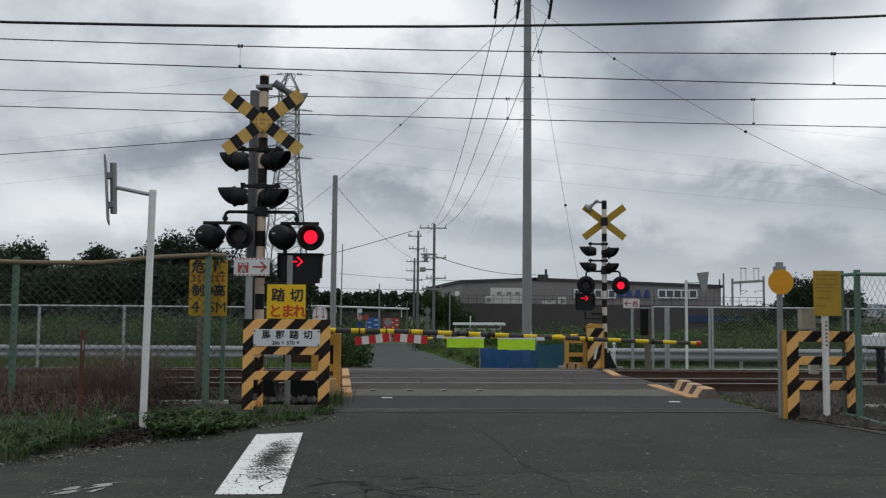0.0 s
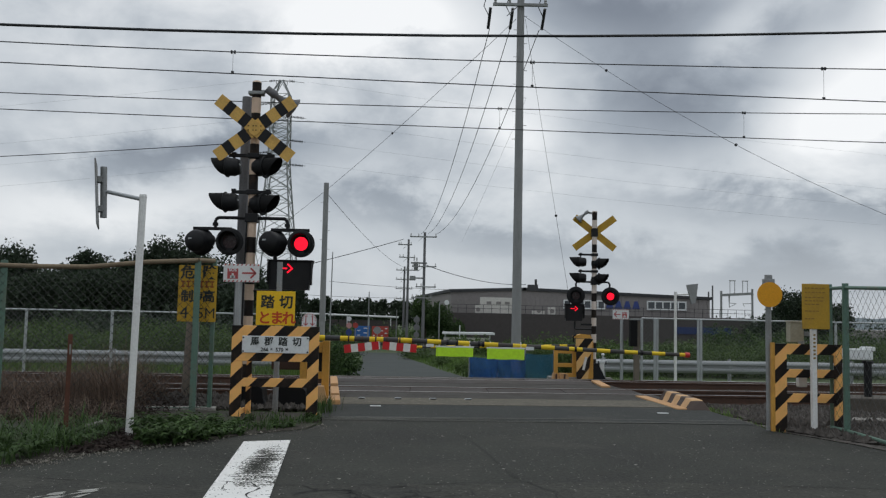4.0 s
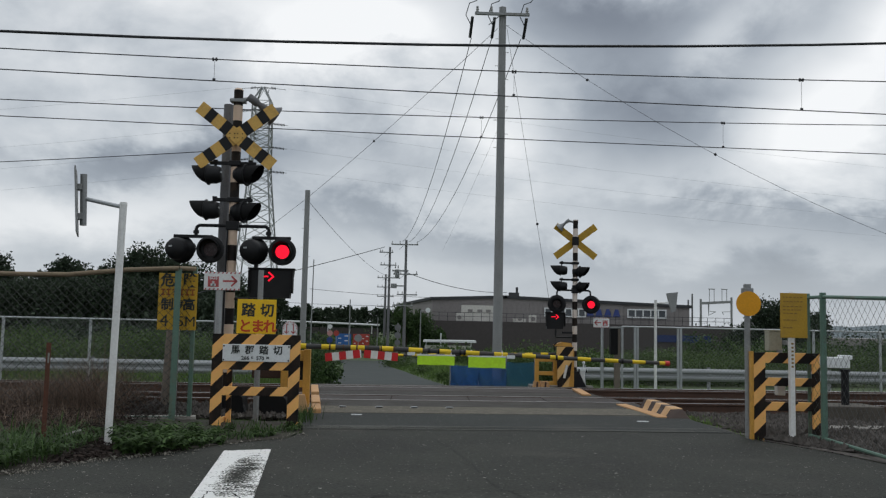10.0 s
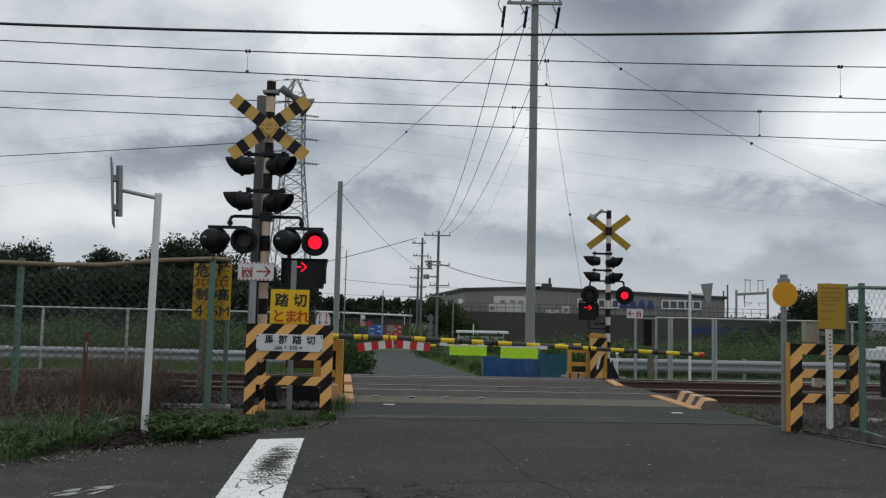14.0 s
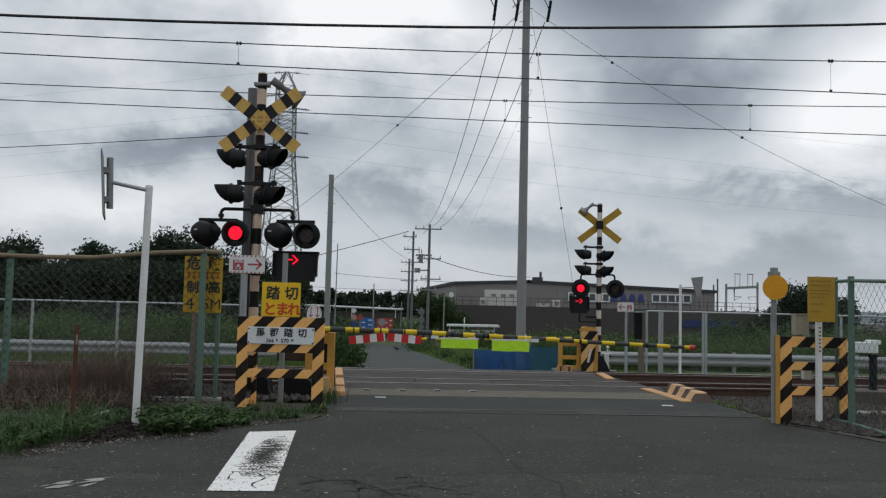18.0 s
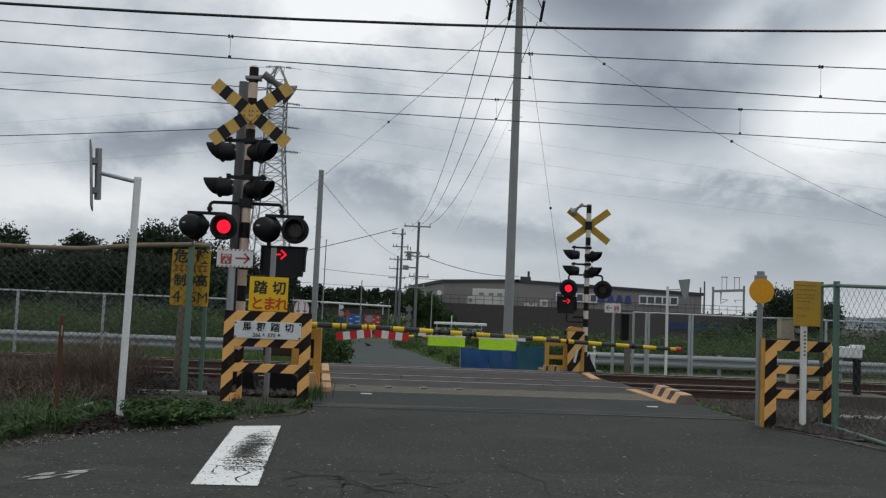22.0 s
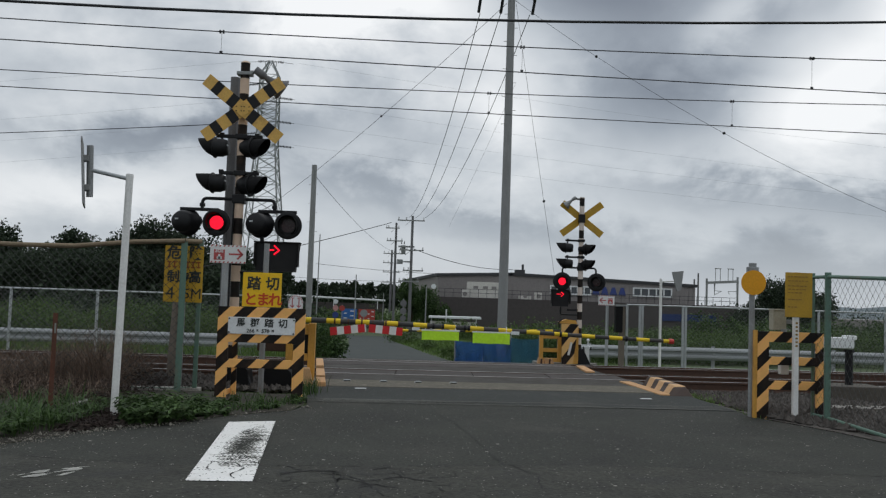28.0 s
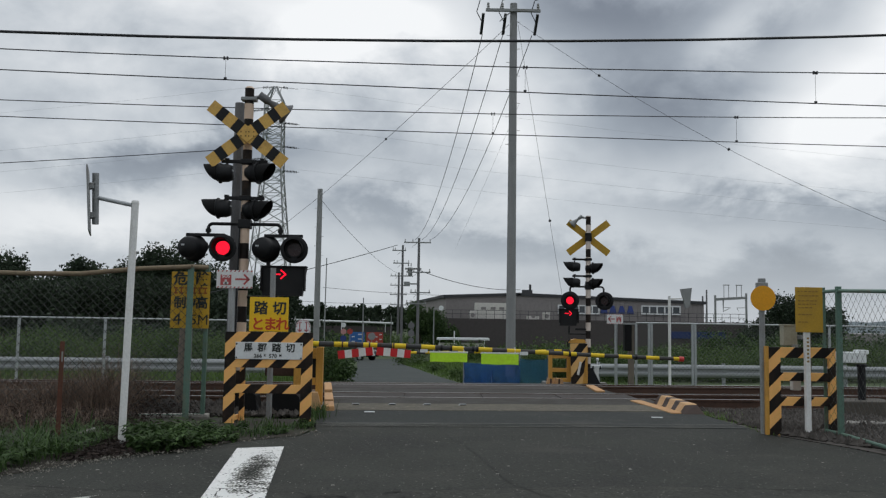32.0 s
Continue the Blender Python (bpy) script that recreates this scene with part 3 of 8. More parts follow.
def deck():
    d = thing("crossing_deck", pose(0, 0, 0), "worn grey crossing deck of asphalt strips and panels between rails", "crossing deck", "", "structure")
    strip_panel("kerb_strip", d, -2.83, -1.80, -1.50, 3.92, 0.009, M_gravelcrete, 0.3, "pebbled concrete edge strip")
    strip_panel("asphalt_strip", d, -1.795, -0.61, -1.68, 3.80, 0.0, M_deck)
    for base, R in ((0.0, 3.64), (STEP_V, 3.36)):
        L = -1.78 - base * 0.11
        xs = [L + (R - L) * k / 4 for k in range(5)]
        for k, (a, b) in enumerate(zip(xs, xs[1:])):
            strip_panel("panel", d, base - 0.46, base + 0.46, a + 0.008, b - 0.008, -0.004 + 0.004 * (k % 2), M_panel)
        for v in (-0.535, 0.535):
            strip_panel("flangeway", d, base + v * 0.94 - 0.035, base + v * 0.94 + 0.035, L, R, -0.06, M_blackmatt, 0.1)
    strip_panel("asphalt_strip", d, 0.61, STEP_V / 2, -1.98, 3.52, 0.0, M_deck)
    strip_panel("asphalt_strip", d, STEP_V / 2 + 0.012, STEP_V - 0.61, -2.05, 3.42, 0.003, M_panel)
    strip_panel("asphalt_strip", d, STEP_V + 0.61, 6.45, -2.3, 3.40, 0.0, M_deck)
    strip_panel("kerb_strip", d, 6.455, 6.9, -2.5, 4.2, 0.004, M_gravelcrete, 0.3, "pebbled concrete edge strip")


deck()


def track(v, label):
    t = thing("railway_track", pose(0, 0, 0), label, "railway track", "railway tracks", "structure")
    prof = [(-0.064, -0.165), (0.064, -0.165), (0.064, -0.15), (0.012, -0.135), (0.012, -0.045), (0.034, -0.034), (0.034, 0.0), (-0.034, 0.0), (-0.034, -0.034),
            (-0.012, -0.045), (-0.012, -0.135), (-0.064, -0.15)]
    for side in (-0.5335 - 0.033, 0.5335 + 0.033):
        bm = bm_new()
        ends = []
        for x in (-140, 140):
            ends.append([bm.verts.new((x, track_y(x, v + side) + p, lie(0, NEAR_V + v + side) + 0.005 + q)) for p, q in prof])
        k = len(prof)
        for i in range(k):
            f = bm.faces.new((ends[0][i], ends[0][(i + 1) % k], ends[1][(i + 1) % k], ends[1][i]))
            f.material_index = 1 if i == 6 else 0
        bmesh.ops.recalc_face_normals(bm, faces=bm.faces)
        part("rail", bm, (M_rail, M_railtop), t)
    bm = bm_new()
    box(bm, (0.22, 2.1, 0.16), (0, 0, 0), None, 0.012)
    first = None
    for k in range(-26, 28):
        x = k * 0.62 + 0.2
        if -1.9 < x < (3.7 if v < 1 else 3.45):
            continue
        y = track_y(x, v)
        m = pose(x, y, lie(0, NEAR_V + v) - 0.25, 0, 0, 5)
        if first is None:
            first = part("sleeper", bm, M_concrete, t, "", m)
        else:
            s = new("sleeper", first.data)
            s.parent, s.matrix_basis = t, m
    return t


track(0.0, "near railway track with rust-brown steel rails")
track(STEP_V, "far railway track with rust-brown steel rails")


def ballast():
    """The stone bed under the tracks, with loose stones on it."""
    bm = bm_new()
    prof = [(-2.45, -0.34), (-1.75, -0.16), (5.3, -0.22), (6.3, -0.42)]
    for x0, x1 in ((-140, -1.74), (3.30, 140)):
        a = [bm.verts.new((x0, track_y(x0, v), z)) for v, z in prof]
        b = [bm.verts.new((x1, track_y(x1, v), z)) for v, z in prof]
        for i in range(3):
            bm.faces.new((a[i], b[i], b[i + 1], a[i + 1]))
    tagged(part("ballast_bed", bm, M_stone), "brown-grey crushed stone track bed", "ballast", "", "structure")
    vs, fs = [], []
    cube = np.array([(1, 0, 0), (-1, 0, 0), (0, 1, 0), (0, -1, 0), (0, 0, 1), (0, 0, -1)], float)
    tri = [(0, 2, 4), (2, 1, 4), (1, 3, 4), (3, 0, 4), (2, 0, 5), (1, 2, 5), (3, 1, 5), (0, 3, 5)]
    for k in range(9000):
        left = rng.random() < 0.38
        v = rng.uniform(-2.5, -0.6) if rng.random() < 0.75 else rng.uniform(-0.5, 3.2)
        x = rng.uniform(-7.5, -1.75) if left else rng.uniform(np.interp(v, [-2.5, -0.6, 3.2], [3.98, 3.84, 3.45]), 12)
        z = np.interp(v, [-2.45, -1.75, 5.3], [-0.34, -0.16, -0.22])
        s = rng.uniform(0.02, 0.045)
        q = cube * rng.uniform(0.6, 1.3, size=(6, 1)) * s + rng.normal(size=(6, 3)) * s * 0.2
        q += (x, track_y(x, v), z + rng.uniform(0.0, 0.02))
        n0 = len(vs)
        vs += q.tolist()
        fs += [(a + n0, b + n0, c + n0) for a, b, c in tri]
    mesh_of("ballast_stones", vs, fs, M_stone, None, "loose brown-grey ballast stones beside the rails", "stuff")


ballast()


def fence_kerb():
    """The low pale kerb under the fence, and the dark stones that lie between it and the tracks."""
    bm = bm_new()
    for k in range(10):
        x1 = -2.84 - k * 0.92
        box(bm, (0.90, 0.17, 0.26), (x1 - 0.45, 11.52 + (x1 + 3.3) * 0.1, -0.095), Matrix.Rotation(radians(5.7), 3, "Z"), 0.012)
    tagged(part("kerb", bm, M_kerb), "pale pebbled concrete kerb under the old fence", "kerb", "", "structure")
    vs, fs = [], []
    cube = np.array([(1, 0, 0), (-1, 0, 0), (0, 1, 0), (0, -1, 0), (0, 0, 1), (0, 0, -1)], float)
    tri = [(0, 2, 4), (2, 1, 4), (1, 3, 4), (3, 0, 4), (2, 0, 5), (1, 2, 5), (3, 1, 5), (0, 3, 5)]
    for k in range(3600):
        x, y = rng.uniform(-7, -1.75), rng.uniform(11.72, 13.4)
        s = rng.uniform(0.022, 0.055)
        q = cube * rng.uniform(0.6, 1.3, size=(6, 1)) * s + rng.normal(size=(6, 3)) * s * 0.2 + (x, y, rng.uniform(0.0, 0.035))
        n0 = len(vs)
        vs += q.tolist()
        fs += [(a + n0, b + n0, c + n0) for a, b, c in tri]
    mesh_of("ballast_stones", vs, fs, M_stone, None, "dark crushed stones behind the fence", "stuff")


M_kerb = surface("pale_kerb", (0.36, 0.34, 0.31), 0.9, 0, 0.4, 14.0, 50, 0.5, (0.14, 0.12, 0.10), 0.6)
fence_kerb()


# ------------------------------------------------------------------ painted marks on the road
M_white_mark = surface("worn_white", (0.34, 0.34, 0.31), 0.8, 0, 0.25, 9.0, 40, 0.1)
M_white_old = surface("faded_white", (0.24, 0.24, 0.22), 0.8, 0, 0.2, 8.0, 40, 0.1)


def painted_mark(name, outline, material, label, seed, gone=0.0, second=None, centre=1.0, blotch=None):
    """Worn paint: a thin sheet cut into small tiles, those that traffic rubbed away left out."""
    (ax, ay), (bx, by), (cx, cy), (ex, ey) = outline
    nu, nv = 84, 300
    vs, fs, thin = [], [], []
    for j in range(nv + 1):
        for i in range(nu + 1):
            s, t = i / nu, j / nv
            x = (ax * (1 - s) + bx * s) * (1 - t) + (ex * (1 - s) + cx * s) * t
            y = (ay * (1 - s) + by * s) * (1 - t) + (ey * (1 - s) + cy * s) * t
            vs.append((x, y, 0.0095))
    for j in range(nv):
        for i in range(nu):
            s, t = (i + 0.5) / nu, (j + 0.5) / nv
            rub = noise.noise(Vector((s * 3, t * 70, seed))) * 0.40 + noise.noise(Vector((s * 26, t * 120, seed + 5))) * 0.60
            if blotch:
                rub = noise.noise(Vector((s * blotch, t * blotch, seed))) * 0.75 + rub * 0.35
            worn = gone + centre * math.exp(-((s - 0.60 - 0.30 * (t - 0.5)) / 0.28) ** 2 - ((t - 0.52) / 0.27) ** 2) * 0.68 + 0.2 * math.exp(-((s - 0.9) / 0.2) ** 2 - ((t - 0.25) / 0.1) ** 2)
            edge = 0.25 * max(0, 1 - min(s, 1 - s, t * 3, (1 - t) * 3) / 0.04)
            if rub + 0.42 > worn + edge:
                a = j * (nu + 1) + i
                fs.append((a, a + 1, a + nu + 2, a + nu + 1))
                thin.append(rub + 0.42 - worn - edge < 0.24 and worn > 0.12)
    ob = mesh_of(name, vs, fs, material)
    ob.data.materials.append(second or M_white_old)
    ob.data.polygons.foreach_set("material_index", [int(q) for q in thin])
    return tagged(ob, label, "road marking", "", "structure")


painted_mark("road_stripe", [(-1.53, 5.95), (-1.09, 5.99), (-1.42, 8.90), (-1.85, 8.74)], M_white, "worn white stripe painted on the asphalt", 1.0)
painted_mark("road_stripe", [(-1.20, 3.2), (-0.78, 3.2), (-1.03, 5.34), (-1.28, 5.26)], M_white, "worn white stripe painted on the asphalt", 4.0)
painted_mark("faded_mark", [(-2.68, 5.86), (-2.35, 6.0), (-2.28, 6.36), (-2.58, 6.14)], M_white_old, "faint remains of a painted mark", 9.0, 0.42, M_white_mark, 0.0, 3.6)


M_dusty = surface("dusty_joint", (0.125, 0.125, 0.110), 0.95, 0, 0.3, 3.0, 45, 0.6)
M_dusty_thin = surface("dusty_joint_thin", (0.082, 0.083, 0.074), 0.95, 0, 0.3, 3.0, 45, 0.6)
painted_mark("worn_joint", [(-1.36, 10.68), (4.02, 11.10), (4.0, 11.50), (-1.38, 11.06)], M_dusty, "pale worn joint across the asphalt", 6.0, 0.36, M_dusty_thin)


def small_plates():
    """White road studs set in the asphalt, and pale slots at the deck's edge."""
    for x, y, a in ((-0.82, 12.45, 3), (3.15, 12.25, 3)):
        bm = bm_new()
        box(bm, (0.15, 0.06, 0.012), (0, 0, 0.004), None, 0.003)
        tagged(part("road_plate", bm, M_signwhite, None, "", pose(x, y, 0.0, 0, 0, a)), "small white plate set flush in the asphalt", "road plate", "road plates")
    first = None
    for x in (-1.10, -0.55, -0.02, 0.52):
        m = pose(x, track_y(x, -2.02), 0.006, 0, 0, 5)
        if first is None:
            first = thing("deck_clip", m, "small grey metal clip on the concrete edge strip", "metal clip", "clips on the deck edge")
            bm = bm_new()
            prism(bm, [(-0.06, 0), (0.06, 0), (0.045, 0.022), (-0.045, 0.022)], 0.06)
            part("bracket", bm, M_galv, first)
            bm = bm_new()
            box(bm, (0.09, 0.03, 0.02), (0, -0.02, 0.004))
            part("slot", bm, M_blackmatt, first)
        else:
            copy_thing(first, m)


small_plates()


# ------------------------------------------------------------------ crossing signals
BLINK = []
SWING = 88


def lamp(parent, at, facing, lit=None, visor=0.20, disc=0.195, drum=0.16, depth=0.25):
    """A round black signal lamp with hood; facing: degrees, 0 looks to the waiting car. lit: 0 or 1, its turn in the flashing."""
    m = pose(*at, 0, 0, facing)
    bm = bm_new()
    seg = 28
    # backing disc with a round opening, and the drum behind it
    rings = [(disc, -0.01), (disc, 0.006), (drum, 0.012), (drum, depth - 0.08), (drum * 0.8, depth - 0.01), (0.0, depth)]
    front = [(disc, -0.01), (disc - 0.01, -0.018), (0.125, -0.012), (0.098, 0.0)]
    for prof in (rings, front):
        loops = []
        for r, y in prof:
            if r == 0:
                loops.append([bm.verts.new((0, y, 0))])
            else:
                loops.append([bm.verts.new((r * math.cos(2 * math.pi * i / seg), y, r * math.sin(2 * math.pi * i / seg))) for i in range(seg)])
        for a, b in zip(loops, loops[1:]):
            for i in range(seg):
                j = (i + 1) % seg
                bm.faces.new((a[i], a[j], b[j], b[i]) if len(b) > 1 else (a[i], a[j], b[0]))
    bmesh.ops.recalc_face_normals(bm, faces=bm.faces)
    unit = part("lamp", bm, M_black, parent, "black round flashing lamp", m, True)
    bm = bm_new()
    # hood: a half tube that narrows at its lower ends
    for r0, flip in ((0.135, 1), (0.128, -1)):
        rows = []
        for i in range(25):
            a = math.radians(-70 + 320 * i / 24)
            length = 0.01 + visor * max(0.0, (math.sin(a) + 0.94) / 1.94) ** 0.55
            rows.append((bm.verts.new((r0 * math.cos(a), -0.012, r0 * math.sin(a))), bm.verts.new((r0 * 0.97 * math.cos(a), -0.012 - length, r0 * 0.97 * math.sin(a)))))
        for p, q in zip(rows, rows[1:]):
            bm.faces.new((p[0], q[0], q[1], p[1]) if flip > 0 else (p[0], p[1], q[1], q[0]))
    part("hood", bm, M_blackmatt, unit, "", None, True)
    bm = bm_new()
    box(bm, (0.05, 0.01, 0.022), (0.04, depth - 0.002, 0.03))
    part("label_plate", bm, M_galv, unit, "small pale maker's plate")
    # the lens carrier: a dark face, and on lamps that flash a lit one at SWING degrees from it
    bm = bm_new()
    rod(bm, (0, -0.12, 0), (0, -0.116, 0), 0.097, None, 28)
    if lit is not None:
        for f in bm.faces:
            f.material_index = 1
        side = Matrix.Rotation(radians(SWING), 3, "Z")
        rod(bm, side @ Vector((0, -0.12, 0)), side @ Vector((0, -0.116, 0)), 0.108, None, 28)
        rod(bm, (0, 0, -0.09), (0, 0, 0.09), 0.01, None, 6)
    lens = part("lens", bm, (M_lens, M_lit), unit, "round red lens" if lit is not None else "dark red lens", pose(0, 0.125, 0))
    if lit is not None:
        BLINK.append((lens, lit))
    return unit


def horn(parent, at, yaw, material, size=1.0):
    """A grey trumpet loudspeaker on a bracket."""
    bm = bm_new()
    prof = [(0.065, -0.15), (0.07, 0.02), (0.045, 0.06), (0.075, 0.20), (0.135, 0.33), (0.195, 0.40), (0.19, 0.41), (0.12, 0.34), (0.0, 0.25)]
    seg, loops = 20, []
    for r, y in prof:
        loops.append([bm.verts.new((r * math.cos(2 * math.pi * i / seg), y, r * math.sin(2 * math.pi * i / seg))) for i in range(seg)] if r else [bm.verts.new((0, y, 0))])
    for a, b in zip(loops, loops[1:]):
        for i in range(seg):
            j = (i + 1) % seg
            bm.faces.new((a[i], a[j], b[j], b[i]) if len(b) > 1 else (a[i], a[j], b[0]))
    bm.faces.new(loops[0])
    bmesh.ops.recalc_face_normals(bm, faces=bm.faces)
    bmesh.ops.scale(bm, vec=(size, size, size), verts=bm.verts)
    h = part("loudspeaker", bm, material, parent, "grey trumpet loudspeaker", pose(*at, *yaw), True)
    return h


def crossbuck(parent, at, back):
    """Two crossed boards; the back of them is plain."""
    for a in (37.5, -37.5):
        m = pose(at[0], at[1] + (0.0 if a > 0 else 0.012), at[2], 0, a, 0)
        bm = bm_new()
        box(bm, (1.36, 0.010, 0.185), (0, 0, 0), None, 0.003)
        board = part("crossed_board", bm, M_ochre if back else M_yellow_board, parent, "plain yellow back" if back else "", m)
        if not back:
            for s in (-0.465, -0.185, 0.185, 0.465):
                bm = bm_new()
                box(bm, (0.125, 0.003, 0.185), (s, -0.0068 if a > 0 else -0.0068, 0))
                part("black_band", bm, M_black, board)
    if not back:
        bm = bm_new()
        prism(bm, [(-0.152, 0), (0, -0.117), (0.152, 0), (0, 0.117)], 0.006, Matrix.Translation((at[0], at[1] - 0.012, at[2])))
        part("centre_plate", bm, M_yellow_board, parent)
        for sx in (-0.09, -0.02, 0.02, 0.09):
            for sz in (-0.03, 0.03):
                bm = bm_new()
                rod(bm, (at[0] + sx, at[1] - 0.022, at[2] + sz), (at[0] + sx, at[1] - 0.012, at[2] + sz), 0.009, None, 8)
                part("bolt", bm, M_blackmatt, parent)


M_yellow_board = surface("crossbuck_yellow", (0.65, 0.395, 0.10), 0.6, 0, 0.12, 5.0, 50, 0.05, (0.26, 0.16, 0.05), 0.5)


def crossbar(parent, z, x0, x1, dy, hooks):
    bm = bm_new()
    box(bm, (x1 - x0, 0.045, 0.05), ((x0 + x1) / 2, dy, z), None, 0.008)
    for hx in hooks:
        rod(bm, (hx, dy, z), (hx, dy, z - 0.09), 0.018, None, 8)
        box(bm, (0.06, 0.06, 0.03), (hx, dy, z + 0.03))
    box(bm, (0.17, 0.17, 0.07), (0, 0, z), None, 0.012)
    return part("crossbar", bm, M_black, parent)


def direction_arrow(parent, at, w, h, arrow_at, size):
    """The black box that shows by a lit arrow from which side a train comes."""
    bm = bm_new()
    prism(bm, [(-w / 2 + 0.02, -h / 2), (w / 2 - 0.05, -h / 2), (w / 2, h / 2), (-w / 2, h / 2)], 0.16, Matrix.Translation(at))
    b = part("direction_indicator", bm, M_black, parent, "black box with a lit red arrow")
    bm = bm_new()
    box(bm, (w + 0.03, 0.16, 0.02), (at[0], at[1] - 0.04, at[2] + h / 2 + 0.01), None, 0.004)
    for s in (-1, 1):
        box(bm, (0.02, 0.14, h * 0.8), (at[0] + s * (w / 2 - 0.01), at[1] - 0.09, at[2] + 0.03))
    part("visor", bm, M_blackmatt, b)
    bm = bm_new()
    ax, az = arrow_at
    y = at[1] - 0.087
    box(bm, (size * 0.62, 0.006, size * 0.10), (ax - size * 0.16, y, az))
    for s in (1, -1):
        box(bm, (size * 0.5, 0.006, size * 0.11), (ax + size * 0.34, y, az + s * size * 0.15), Matrix.Rotation(radians(s * 42), 3, "Y"))
    part("arrow", bm, M_lit, b, "lit red arrow")


def signal_near():
    s = thing("crossing_signal", pose(-2.67, 12.6, 0.0), "tall banded crossing signal with crossed boards, lamps and loudspeaker", "crossing signal")
    bm = bm_new()
    rod(bm, (0, 0, 0), (0, 0, 4.60), 0.066, None, 20)
    rod(bm, (0, 0, 4.60), (0, 0, 4.625), 0.07, 0.045, 20)
    part("pole", bm, M_bands_pole, s, "pole with peeling black and cream bands", None, False)
    bm = bm_new()
    for a in range(4):
        box(bm, (0.05, 0.4, 0.4), (0.0, 0.0, 0.1), Matrix.Rotation(radians(90 * a + 45), 3, "Z"))
    rod(bm, (0, 0, 0), (0, 0, 0.35), 0.10, 0.08, 16)
    part("foot", bm, M_black, s)
    crossbuck(s, (0.02, -0.14, 3.90), False)
    for size, at in (((0.10, 0.10, 0.16), (0.01, -0.085, 3.90)), ((0.22, 0.15, 0.05), (0.0, 0.0, 4.44))):
        bm = bm_new()
        box(bm, size, at, None, 0.01)
        part("clamp", bm, M_galv_dull, s)
    bm = bm_new()
    path_rod(bm, [(0.05, 0.02, 4.47), (0.15, 0.05, 4.49), (0.22, 0.05, 4.48)], 0.028, 8)
    part("bracket", bm, M_galv_dull, s)
    horn(s, (0.24, 0.06, 4.45), (-30, 0, -62), M_pole_dark, 0.86)
    crossbar(s, 3.52, -0.36, 0.30, -0.03, (-0.28, 0.22))
    crossbar(s, 2.99, -0.30, 0.27, -0.03, (-0.27, 0.22))
    lamp(s, (-0.37, -0.03, 3.35), -94, None, 0.22, 0.150, 0.130, 0.19)
    lamp(s, (0.17, -0.03, 3.36), 72, None, 0.22, 0.160, 0.132, 0.18)
    lamp(s, (-0.38, -0.03, 2.84), -94, None, 0.22, 0.150, 0.130, 0.19)
    lamp(s, (0.15, -0.03, 2.82), 74, None, 0.22, 0.160, 0.132, 0.18)
    # the low bar with goose necks
    bm = bm_new()
    path_rod(bm, [(-0.52, 0, 2.48), (-0.52, 0, 2.585), (-0.48, 0, 2.62), (0.47, 0, 2.62), (0.51, 0, 2.585), (0.51, 0, 2.48)], 0.024, 10)
    box(bm, (0.18, 0.17, 0.13), (0, 0, 2.62), None, 0.015)
    for x in (-0.52, 0.51):
        box(bm, (0.55, 0.05, 0.045), (x + (-0.03 if x < 0 else 0.05), -0.03, 2.455), None, 0.006)
        rod(bm, (x, 0, 2.50), (x, 0, 2.545), 0.04, None, 10)
    part("lamp_bar", bm, M_black, s)
    lamp(s, (-0.71, 0.0, 2.265), 165)
    lamp(s, (-0.275, -0.14, 2.265), 3, 1)
    lamp(s, (0.33, 0.0, 2.265), 165)
    lamp(s, (0.735, -0.14, 2.255), 3, 0)
    direction_arrow(s, (0.60, -0.10, 1.80), 0.62, 0.40, (0.53, 1.90), 0.2)
    bm = bm_new()
    rod(bm, (0.35, 0, 2.0), (0.35, 0, 2.1), 0.03, None, 8)
    path_rod(bm, [(0, 0, 1.58), (0.5, -0.02, 1.58)], 0.02, 8)
    path_rod(bm, [(-0.06, -0.06, 2.6), (-0.07, -0.07, 1.6), (-0.07, -0.06, 0.6)], 0.012, 6)
    part("conduit", bm, M_black, s)
    return s


signal_near()


